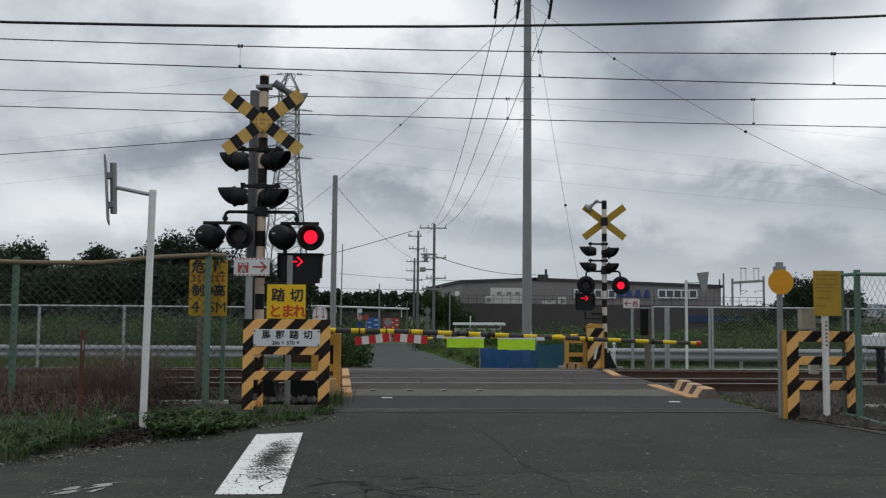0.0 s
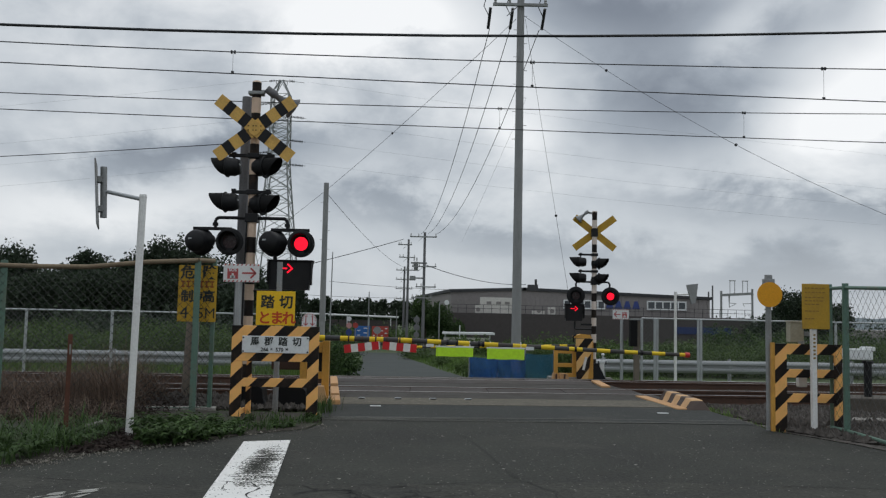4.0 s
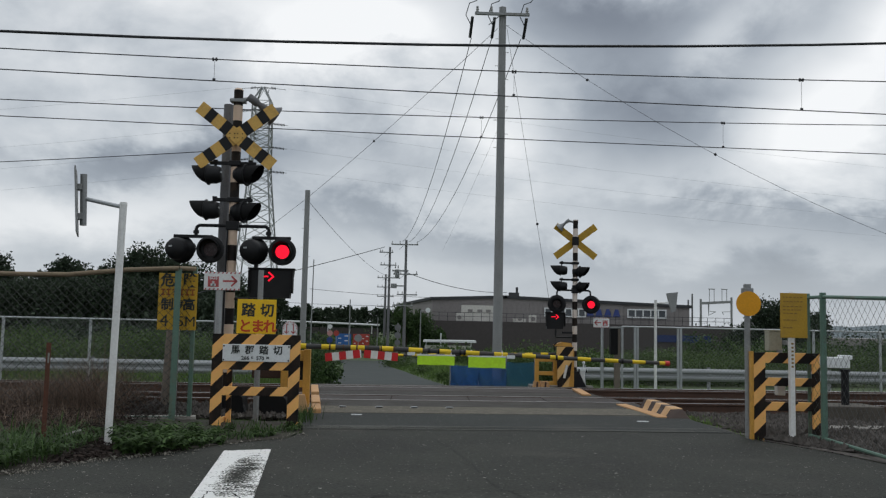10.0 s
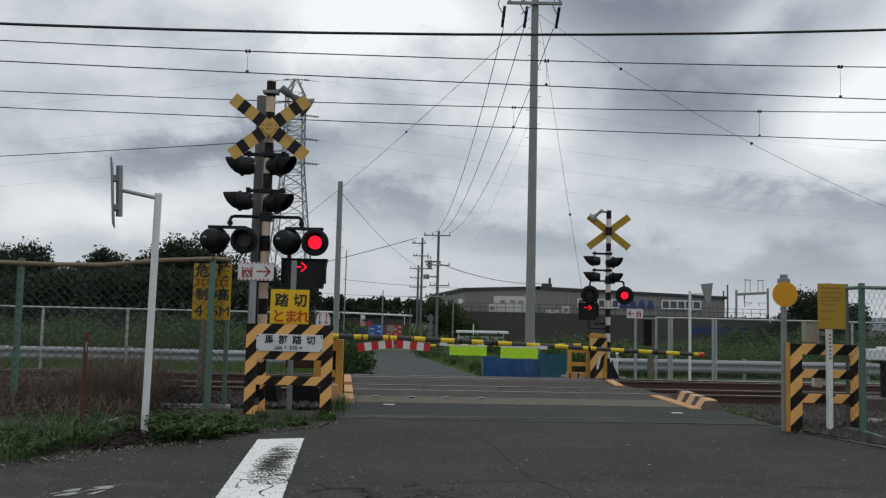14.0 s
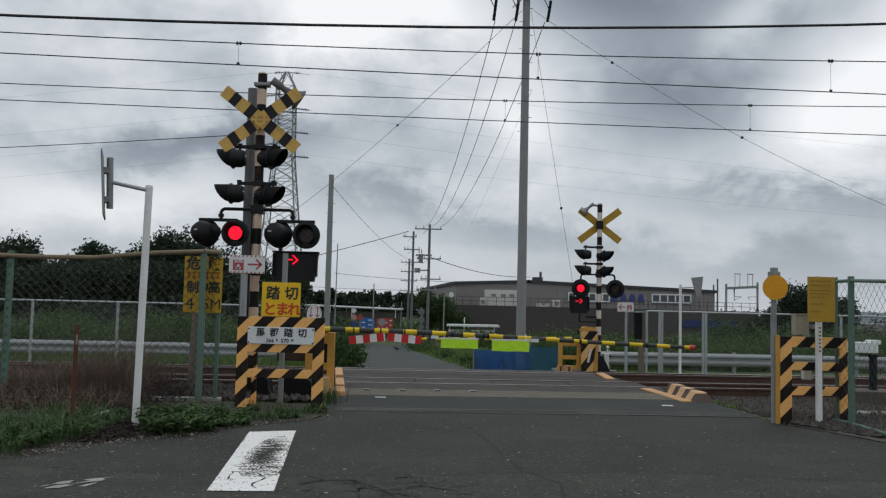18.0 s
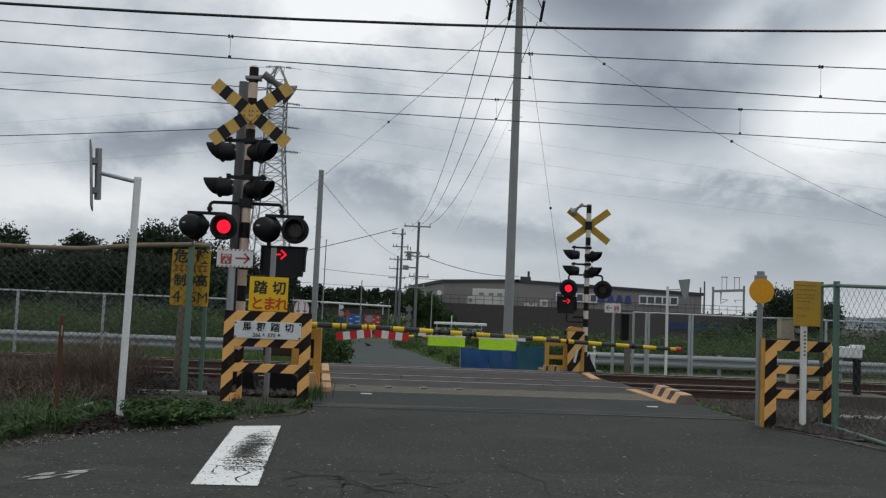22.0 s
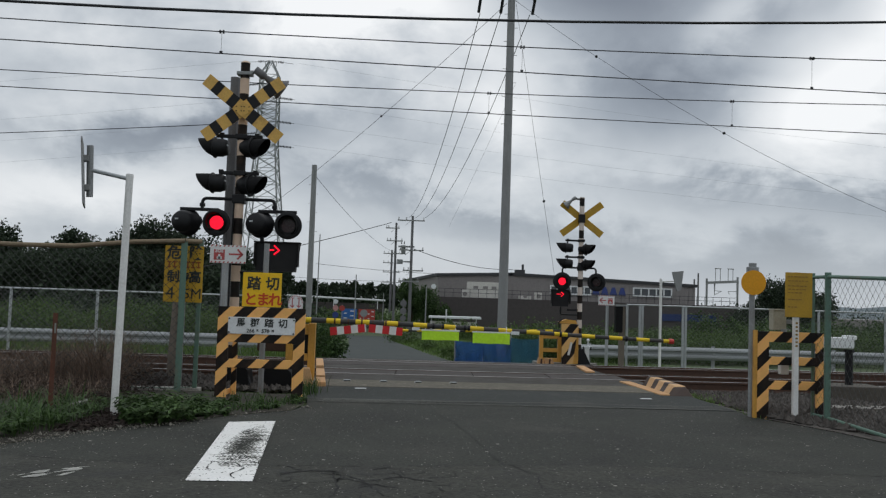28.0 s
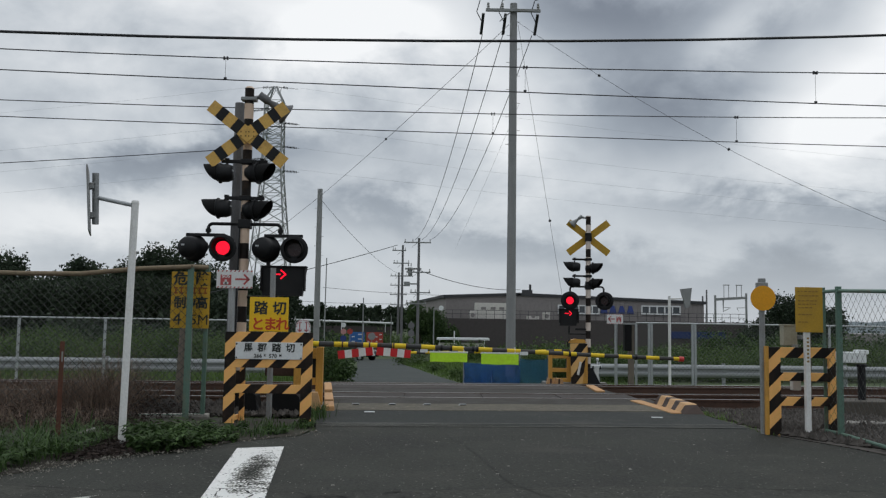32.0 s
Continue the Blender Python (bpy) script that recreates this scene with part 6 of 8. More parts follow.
dead_ends()
power_pole("utility_pole", -5.40, 42.0, 7.60, 0.15, 0.12, [], "plain grey concrete pole beyond the tracks", M_pole)
FAR_POLE = power_pole("utility_pole", -0.95, 65.0, 7.55, 0.125, 0.09, [(7.2, -1.1, 0.9), (5.0, -0.9, 0.9), (3.5, -0.6, 0.9), (2.7, -0.9, 0.6)], "far utility pole with several crossarms", M_pole_dark, False)
power_pole("utility_pole", -2.50, 76.0, 7.98, 0.125, 0.09, [(7.5, -0.9, 0.3), (6.4, -0.8, 0.6), (5.3, -0.4, 0.9)], "far utility pole with several crossarms", M_pole_dark, False)
power_pole("utility_pole", -3.5, 95.0, 6.7, 0.15, 0.10, [(6.3, -0.9, 0.9), (5.3, -0.9, 0.9), (4.3, -0.9, 0.9), (3.2, -0.9, 0.9)], "distant utility pole with several crossarms", M_pole_dark, False)


# ------------------------------------------------------------------ wires
def cable(name, pts, r, material, label, sides=6, group=""):
    cu = bpy.data.curves.new(name, "CURVE")
    cu.dimensions, cu.bevel_depth, cu.bevel_resolution, cu.use_fill_caps = "3D", r, 1, True
    sp = cu.splines.new("POLY")
    sp.points.add(len(pts) - 1)
    for q, v in zip(sp.points, pts):
        q.co = (*v, 1)
    cu.materials.append(material)
    return tagged(new(name, cu), label, "cable", group)


def catenary(v, low, mess, hangers, label):
    """Contact wire, messenger wire above it and droppers between."""
    c = thing("overhead_line", pose(0, 0, 0), label, "overhead line", "overhead lines")
    for nm, curve in (("contact_wire", low), ("messenger_wire", mess)):
        wire = cable(nm, [(x, track_y(x, v), curve(x)) for x in range(-60, 64, 3)], 0.010, M_cable, "black overhead wire")
        del wire["category"]
        wire.parent = c
    for x in hangers:
        bm = bm_new()
        rod(bm, (x, track_y(x, v), low(x)), (x, track_y(x, v), mess(x) + 0.02), 0.0032, None, 5)
        box(bm, (0.05, 0.02, 0.05), (x, track_y(x, v), low(x) + 0.02))
        for q in (-0.028, 0.028):
            rod(bm, (x + q - 0.012, track_y(x, v), mess(x)), (x + q + 0.012, track_y(x, v), mess(x)), 0.034, None, 8)
        part("dropper", bm, M_cable, c)


catenary(0.0, lambda x: 5.465 + 0.0009 * x + 0.0004 * x * x / (1 + 0.02 * abs(x)), lambda x: 5.90 + 0.0166 * x + 0.00117 * x * x, (-3.68, 1.66, 7.2, -9.2, 12.6), "overhead contact wire of the near track on its messenger")
catenary(STEP_V, lambda x: 5.48 + 0.0029 * x + 0.0003 * x * x / (1 + 0.02 * abs(x)), lambda x: 5.92 + 0.0185 * x + 0.00095 * x * x, (1.33, 6.98, -10.4, 12.6), "overhead contact wire of the far track on its messenger")
cable("feeder_cable", [(x, 12.5 + TILT * x, 5.33 + 0.0428 * x + 0.00274 * x * x) for x in range(-40, 42, 2)], 0.020, M_cable, "thick black feeder cable over the crossing")
for xa, xb in ((1.57, -1.22), (2.25, -0.73), (3.22, -0.11)):
    cable("power_line", sag((xa, 28.6, 10.85), (xb, 64.9, 7.42), 1.35), 0.013, M_cable, "black power line from pole to pole", 6, "power lines")
GUY = cable("guy_wire", sag((2.4, 28, 11.0), (-5.40, 42, 7.25), 0.12), 0.008, M_cable, "thin stay wire from pole to pole")
cable("guy_wire", sag((-5.36, 42, 7.1), (-3.55, 95, 6.6), 0.5), 0.012, M_cable, "thin stay wire to the distant pole")
cable("guy_wire", sag((-5.40, 42, 7.25), (-14.6, 46, 0.9), 0.1), 0.008, M_cable, "thin stay wire from the plain pole")
cable("thin_line", sag((2.75, 28, 8.35), (1.70, 64, 6.7), 0.1), 0.004, M_wire_grey, "hair-thin wire running down towards the far poles")
STAY = cable("stay_cable", sag((2.6, 28, 11.15), (14.9, 27.0, 4.32), 0.50), 0.006, M_cable, "thin stay wire with small knobs")
DROP = cable("drop_wire", sag((2.7, 28, 11.0), (5.34, 32.2, -0.75), 0.1), 0.006, M_cable, "thin wire hanging down beside the tall pole")
cable("side_cable", sag((-2.92, 13.0, 3.79), (-20, 13.0, 2.91), 0.15, 20), 0.006, M_cable, "black cable to the concrete pole")
cable("service_cable", sag((-2.95, 75.9, 7.97), (-14.0, 56.0, 2.98), 0.12), 0.028, M_cable, "thick service cable to the far poles")
cable("distant_line", sag((-11.6, 95, 4.95), (9.2, 95, 4.35), 0.3), 0.022, M_cable, "thin distant power line behind the poles", 6, "distant lines")
cable("distant_line", sag((-26, 100, 4.3), (-3.6, 95, 3.3), 0.3), 0.018, M_cable, "thin distant power line behind the poles", 6, "distant lines")
cable("service_cable", sag((-0.9, 65, 5.15), (8.5, 84, 4.6), 0.45), 0.025, M_cable, "service cable to the grey building")


for wire, x, y, z in ((GUY, -1.96, 35.83, 8.79), (STAY, 5.31, 27.78, 9.30), (STAY, 9.37, 27.45, 6.90), (DROP, 4.07, 30.2, 4.85)):
    bm = bm_new()
    bmesh.ops.create_icosphere(bm, subdivisions=1, radius=0.055, matrix=Matrix.Translation((x, y, z)))
    part("knob", bm, M_cable, wire, "small dark insulator knob", None, True)


def transformer(pole, z):
    bm = bm_new()
    rod(bm, (-0.62, 0.3, z + 0.1), (-0.62, 0.3, z + 0.72), 0.17, None, 14)
    box(bm, (1.2, 0.12, 0.12), (-0.4, 0.16, z + 0.62))
    tank = part("transformer", bm, M_galv_dull, pole, "grey transformer tank")
    bm = bm_new()
    for s in (-0.76, -0.56):
        rod(bm, (s, 0.3, z + 0.8), (s, 0.3, z + 1.05), 0.05, 0.03, 8)
    part("bushing", bm, M_ceramic, tank)
    bm = bm_new()
    box(bm, (0.44, 0.3, 0.34), (-0.85, 0.3, z - 0.50), None, 0.04)
    box(bm, (0.9, 0.1, 0.1), (-0.4, 0.16, z - 0.5))
    part("switch_box", bm, M_galv_dull, pole)


transformer(FAR_POLE, 6.2)

# ------------------------------------------------------------------ lattice tower far off
def tower():
    x, y, z0, h = -29.36, 160.0, -0.95, 45.3
    t = thing("lattice_tower", pose(x, y, z0), "grey lattice steel transmission tower far away", "transmission tower")

    def half(z):
        return float(np.interp(z, [0, 14.6, 29, 42.5, 45.3], [4.5, 3.0, 1.75, 1.55, 0.25]))

    levels = [0, 5, 9.5, 13.5, 17, 20, 22.8, 25.3, 27.6, 29.6, 31.2, 32.8, 34.4, 36, 37.6, 39.2, 40.8, 42.5, 45.3]
    corners = ((-1, -1), (1, -1), (1, 1), (-1, 1))
    for sx, sy in corners:
        leg = cable("leg", [(sx * half(a), sy * half(a), a) for a in levels], 0.15, M_galv_dull, "grey steel corner leg")
        del leg["category"]
        leg.parent = t
    bm = bm_new()
    for a, b in zip(levels, levels[1:]):
        for k in range(4):
            p, q = corners[k], corners[(k + 1) % 4]
            rod(bm, (p[0] * half(a), p[1] * half(a), a), (q[0] * half(b), q[1] * half(b), b), 0.07, None, 4)
            rod(bm, (q[0] * half(a), q[1] * half(a), a), (p[0] * half(b), p[1] * half(b), b), 0.07, None, 4)
            rod(bm, (p[0] * half(b), p[1] * half(b), b), (q[0] * half(b), q[1] * half(b), b), 0.06, None, 4)
    part("bracing", bm, M_galv, t)
    for s, z, start, slope in ((1, 38.4, 1.7, -0.09), (1, 34.0, 1.7, -0.09), (1, 29.5, 1.85, -0.07), (-1, 40.9, 1.6, -0.14), (-1, 36.4, 1.7, -0.14), (-1, 31.8, 1.8, -0.14), (1, 45.1, 1.1, -0.10), (-1, 45.1, 1.1, -0.10)):
        bm = bm_new()
        for e in (-0.6, 0.6):
            rod(bm, (s * 0.3, e, z + 0.1), (s * start, 0, z + 0.15), 0.06, None, 4)
        rod(bm, (s * min(0.9, start), 0, z - 0.9), (s * start, 0, z + 0.15), 0.06, None, 4)
        arm = part("arm", bm, M_galv_dull, t)
        bm = bm_new()
        rod(bm, (s * start, 0, z + 0.15), (s * (start + 3.0), 0, z + 0.15 + slope * 3.0), 0.04, None, 5)
        for q in range(9 if z < 44 else 4):
            d = 0.3 + 0.26 * q
            rod(bm, (s * (start + d), 0, z + 0.15 + slope * d), (s * (start + d + 0.12), 0, z + 0.15 + slope * (d + 0.12)), 0.27, 0.10, 8)
        part("insulator", bm, M_cable, arm, "string of dark disc insulators")
    for k, z in enumerate((45.2, 38, 34, 30)):
        cable("transmission_line", sag((x + 4.6, y, z - 1), (x + 420, y + 60, z - 4 + k), 9), 0.013, M_cable_pale, "faint transmission line far away", 5, "transmission lines")
        cable("transmission_line", sag((x - 4.6, y, z - 1), (x - 420, y + 60, z - 4 - k), 9), 0.013, M_cable_pale, "faint transmission line far away", 5, "transmission lines")


tower()


# ------------------------------------------------------------------ the grey building
def building():
    b = thing("factory_building", pose(0, 0, 0), "long low grey metal-clad factory with a dark lower storey", "building")
    g = -1.2
    bm = bm_new()
    plan = [(1.4, 85.0, 3.85), (8.5, 85.0, 4.15), (26.4, 85.0, 3.60), (26.4, 102.0, 3.6), (-2.2, 102.0, 3.5)]
    lo = [bm.verts.new((x, y, g)) for x, y, _ in plan]
    hi = [bm.verts.new((x, y, z)) for x, y, z in plan]
    for i in range(5):
        j = (i + 1) % 5
        bm.faces.new((lo[i], lo[j], hi[j], hi[i]))
    bm.faces.new(hi)
    bmesh.ops.recalc_face_normals(bm, faces=bm.faces)
    part("wall", bm, M_wallgrey, b, "ribbed grey cladding")
    bm = bm_new()
    for (x0, y0, z0), (x1, y1, z1) in zip(plan, plan[1:] + plan[:1]):
        d = Vector((x1 - x0, y1 - y0, z1 - z0))
        box(bm, (d.length + 0.3, 0.35, 0.28), ((x0 + x1) / 2, (y0 + y1) / 2, (z0 + z1) / 2 + 0.05), d.to_track_quat("X", "Z").to_matrix())
    part("roof_edge", bm, M_roofedge, b, "dark roof edge")
    bm = bm_new()
    box(bm, (28.0, 3.0, 3.0), (15.2, 82.8, 0.28), None, 0.02)
    part("lower_storey", bm, M_walldark, b, "dark brown lower storey")
    bm = bm_new()
    for k in range(36):
        x = 2.0 + k * 0.78
        rod(bm, (x, 81.4, 1.75), (x, 81.4, 2.55), 0.022, None, 5)
    for z in (2.55, 2.2):
        rod(bm, (1.4, 81.4, z), (29.1, 81.4, z), 0.022, None, 5)
    part("balcony_rail", bm, M_roofedge, b)
    bm = bm_new()
    for k in range(60):
        x = 1.7 + k * 0.415
        box(bm, (0.05, 0.06, 3.6), (x, 84.97, 1.9))
    part("cladding_ribs", bm, M_wallgrey, b)

    def window(x0, x1, z0, z1, n):
        bm = bm_new()
        w_ = (x1 - x0) / n
        for k in range(n + 1):
            box(bm, (0.12, 0.12, z1 - z0), (x0 + k * w_, 84.9, (z0 + z1) / 2))
        for z in (z0, z1):
            box(bm, (x1 - x0 + 0.12, 0.13, 0.12), ((x0 + x1) / 2, 84.9, z))
        f = part("window", bm, M_signwhite, b, "white-framed window")
        for k in range(n):
            bm = bm_new()
            box(bm, (w_ - 0.12, 0.04, z1 - z0 - 0.12), (x0 + (k + 0.5) * w_, 84.93, (z0 + z1) / 2))
            part("pane", bm, M_pane, f)

    window(20.35, 24.05, 2.5, 3.25, 5)
    window(12.3, 16.2, 2.45, 3.2, 6)
    # blue marks where a name stands on the wall
    for x in (16.7, 17.55, 18.4, 19.25):
        bm = bm_new()
        prism(bm, [(-0.36, -0.36), (0.36, -0.36), (0.14, 0.36), (-0.14, 0.36)], 0.06, Matrix.Translation((x, 84.9, 2.87)))
        part("wall_mark", bm, M_bluemark, b, "blue plain mark on the wall")
    # plant on the lower roof
    for x0, x1, z1, mat, nm in ((4.1, 7.2, 3.25, M_cream, "cabin"), (3.6, 4.2, 2.5, M_cream, "air_conditioner"), (7.4, 7.9, 2.4, M_cream, "air_conditioner"), (10.5, 11.1, 2.45, M_cream, "air_conditioner"), (9.0, 10.1, 2.1, M_cream, "air_conditioner")):
        bm = bm_new()
        box(bm, (x1 - x0, 1.0, z1 - 1.78), ((x0 + x1) / 2, 82.6, (z1 + 1.78) / 2), None, 0.03)
        u = part(nm, bm, mat, b)
        bm = bm_new()
        if nm == "cabin":
            for x in (4.9, 5.8):
                box(bm, (0.45, 0.04, 0.25), (x, 82.08, 2.75))
                part("vent", bm, M_wallgrey, u)
                bm = bm_new()
            box(bm, (0.45, 0.04, 0.25), (6.6, 82.08, 2.75))
        else:
            rod(bm, ((x0 + x1) / 2, 82.08, 2.1), ((x0 + x1) / 2, 82.05, 2.1), 0.2, None, 14)
        part("vent", bm, M_wallgrey, u)
    bm = bm_new()
    box(bm, (1.0, 0.6, 0.5), (9.6, 88, 4.5))
    rod(bm, (9.9, 88, 4.6), (9.9, 88, 5.3), 0.12, None, 8)
    part("roof_fan", bm, M_roofedge, b)
    bm = bm_new()
    box(bm, (5.2, 0.05, 0.65), (24.6, 81.2, 0.55), None, 0.01)
    part("blue_sheet", bm, M_bluepaint_dark, b, "dark blue sheeting at the wall's foot")


M_bluemark = surface("dark_blue_mark", (0.035, 0.06, 0.22), 0.6, 0, 0.1, 3.0, 30, 0.0)
M_bluepaint_dark = surface("dark_blue", (0.012, 0.03, 0.12), 0.6, 0, 0.2, 1.0, 10, 0.05)
building()


def white_shelter():
    """A low white-roofed shed behind the lane."""
    s = thing("white_shed", pose(2.15, 62, -1.12), "low white-roofed open shed beyond the grass", "shed")
    bm = bm_new()
    prism(bm, [(-1.7, 1.27), (1.95, 1.27), (1.92, 1.42), (-1.66, 1.40)], 2.2)
    part("roof", bm, M_signwhite, s, "white roof")
    for x in (-1.5, -0.2, 1.6):
        bm = bm_new()
        box(bm, (0.05, 0.05, 1.9), (x, -0.9, 0.35))
        part("post", bm, M_signwhite, s)
    bm = bm_new()
    box(bm, (3.2, 0.08, 0.40), (0, -0.6, 0.85))
    part("panel", bm, M_cream, s)
    bm = bm_new()
    rod(bm, (-0.5, -1.1, -0.6), (-0.5, -1.1, 1.9), 0.04, None, 8)
    part("pipe", bm, M_signwhite, s)


white_shelter()


def road_signs():
    """Small road signs and work boards behind the far junction."""
    for x, w_, mat, lab in ((-6.43, 1.35, M_bluepaint, "blue board behind the far junction"), (-5.25, 0.68, M_redsign, "red board behind the far junction"), (-4.52, 0.76, M_redsign, "red board behind the far junction")):
        y, h = 77.5, 0.98
        g = lie(x, y)
        s = thing("work_board", pose(x, y, g), lab, "board", "work boards")
        for sx in (-1, 1):
            bm = bm_new()
            box(bm, (0.05, 0.05, 0.41 - g), (sx * w_ * 0.4, 0.05, (0.41 - g) / 2))
            part("post", bm, M_galv_dull, s)
        bm = bm_new()
        box(bm, (w_, 0.03, h), (0, 0, -0.08 - g), None, 0.01)
        plate = part("plate", bm, mat, s)
        for k in range(4):
            bm = bm_new()
            box(bm, (w_ * (0.20 + 0.08 * (k % 2)), 0.02, h * 0.09), ((k % 2 - 0.5) * w_ * 0.45, -0.02, -0.40 - g + h * 0.21 * k))
            part("print", bm, M_signwhite, plate)
    for x, y, discs in ((-7.35, 75, ((1.02, M_signwhite, 0.20), (0.46, M_signpink, 0.24), (-0.12, M_bluemark, 0.26))), (-6.85, 75.5, ((0.46, M_redsign, 0.24),)), (-4.95, 75, ((0.10, M_galv_dull, 0.32),)),
                        (-1.30, 60, ((1.10, M_pole_dark, 0.22), (0.58, M_pole_dark, 0.22), (0.08, M_pole_dark, 0.20)))):
        g = lie(x, y)
        s = thing("road_sign", pose(x, y, g), "small round road signs on a thin post", "road sign", "far road signs")
        bm = bm_new()
        rod(bm, (0, 0, 0), (0, 0, discs[0][0] + 0.3 - g), 0.035, None, 8)
        part("post", bm, M_galv_dull, s)
        for z, mat, r in discs:
            bm = bm_new()
            rod(bm, (0, -0.06, z - g), (0, -0.04, z - g), r, None, 18)
            part("disc", bm, mat, s)
    s = thing("arrow_sign", pose(-2.86, 20.0, lie(-2.86, 20.0)), "white and red sign with two arrows pointing down", "sign")
    bm = bm_new()
    rod(bm, (0, 0.02, 0), (0, 0.02, 1.2), 0.03, None, 8)
    part("post", bm, M_galv, s)
    bm = bm_new()
    prism(bm, [(-0.165, 1.05), (0.165, 1.05)] + [(0.165 * math.cos(a), 1.24 + 0.165 * math.sin(a)) for a in [math.pi * q / 12 for q in range(13)]], 0.01, Matrix.Translation((0, -0.02, 0)))
    plate = part("plate", bm, M_signwhite, s)
    for q in range(15):
        bm = bm_new()
        a = math.pi * (q - 1) / 12
        at_ = (0.148 * math.cos(a), 1.24 + 0.148 * math.sin(a)) if 0 <= a <= math.pi else (0.148 * (1 if q == 0 else -1), 1.12)
        box(bm, (0.020, 0.004, 0.020), (at_[0], -0.0275, at_[1]), Matrix.Rotation(-a, 3, "Y"))
        part("border_dash", bm, M_pinkred, plate)
    bm = bm_new()
    for x in (-0.075, 0.075):
        box(bm, (0.022, 0.004, 0.2), (x, -0.028, 1.24))
        for k in (-1, 1):
            box(bm, (0.07, 0.004, 0.02), (x + k * 0.022, -0.028, 1.15), Matrix.Rotation(radians(-k * 45), 3, "Y"))
        box(bm, (0.05, 0.004, 0.018), (x * 0.8, -0.028, 1.335))
    part("arrows", bm, M_pinkred, plate)


M_signpink = surface("sign_pink", (0.5, 0.25, 0.24), 0.6, 0, 0.15, 3.0, 30, 0.0)
M_redsign = surface("sign_red", (0.42, 0.06, 0.045), 0.6, 0, 0.15, 3.0, 30, 0.0)
road_signs()


def overpass():
    o = thing("roadside_barrier", pose(0, 0, 0), "long white barrier along a raised road far behind", "barrier")
    bm = bm_new()
    rod(bm, (-46, 96.6, 2.11), (-3.9, 92, 1.215), 0.10, None, 8)
    part("rail", bm, M_signwhite, o)
    bm = bm_new()
    box(bm, (42, 0.5, 2.6), (-24.9, 94.9, -0.45), Matrix.Rotation(radians(-6.2), 3, "Z"))
    part("bank_wall", bm, M_walldark, o)
    k = 0
    while k < 12:
        x = -30 + k * 2.3
        bm = bm_new()
        rod(bm, (x, 96.6 - (x + 46) * 0.109, 0.3), (x, 96.6 - (x + 46) * 0.109, 2.1 - (x + 46) * 0.0213), 0.05, None, 6)
        part("post", bm, M_signwhite, o)
        k += 1


overpass()


def far_posts():
    for x, y, top, r, lab in ((-5.75, 75, 3.35, 0.06, "thin grey mast far behind"), (-4.55, 38, 4.0, 0.03, "thin leaning steel pole"), (-3.5, 78, 1.9, 0.05, "thin grey mast far behind"), (-15.5, 60, 4.2, 0.06, "thin grey mast far behind")):
        p = thing("thin_mast", pose(x, y, lie(x, y)), lab, "mast", "thin masts")
        bm = bm_new()
        rod(bm, (0, 0, 0), (0.03, 0, top - lie(x, y)), r, r * 0.7, 8)
        part("shaft", bm, M_galv_dull, p)
    p = thing("street_lamp", pose(0.22, 60, lie(0.2, 60)), "slim street lamp with a round pale head", "street lamp")
    bm = bm_new()
    rod(bm, (0, 0, 0), (0, 0, 3.7), 0.05, 0.035, 8)
    part("post", bm, M_galv_dull, p)
    bm = bm_new()
    rod(bm, (0, 0, 3.65), (0.45, 0, 3.72), 0.025, None, 6)
    part("arm", bm, M_galv_dull, p)
    bm = bm_new()
    rod(bm, (0.49, -0.06, 3.72), (0.49, 0.06, 3.72), 0.17, None, 16)
    part("head", bm, M_signwhite, p)
    # scrub on the bank behind the junction
    pts = []
    for i in range(34):
        x, y = rng.uniform(-18, 3.0), rng.uniform(79, 90)
        pts.append(blob_points(260, (x, y, -0.6), (1.9, 1.0, rng.uniform(0.5, 1.15)), 0.6, 0.5, i))
    leaves("bank_scrub", M_hedge, np.concatenate(pts), 0.14, None, "green scrub on the bank behind the junction", "stuff")


far_posts()


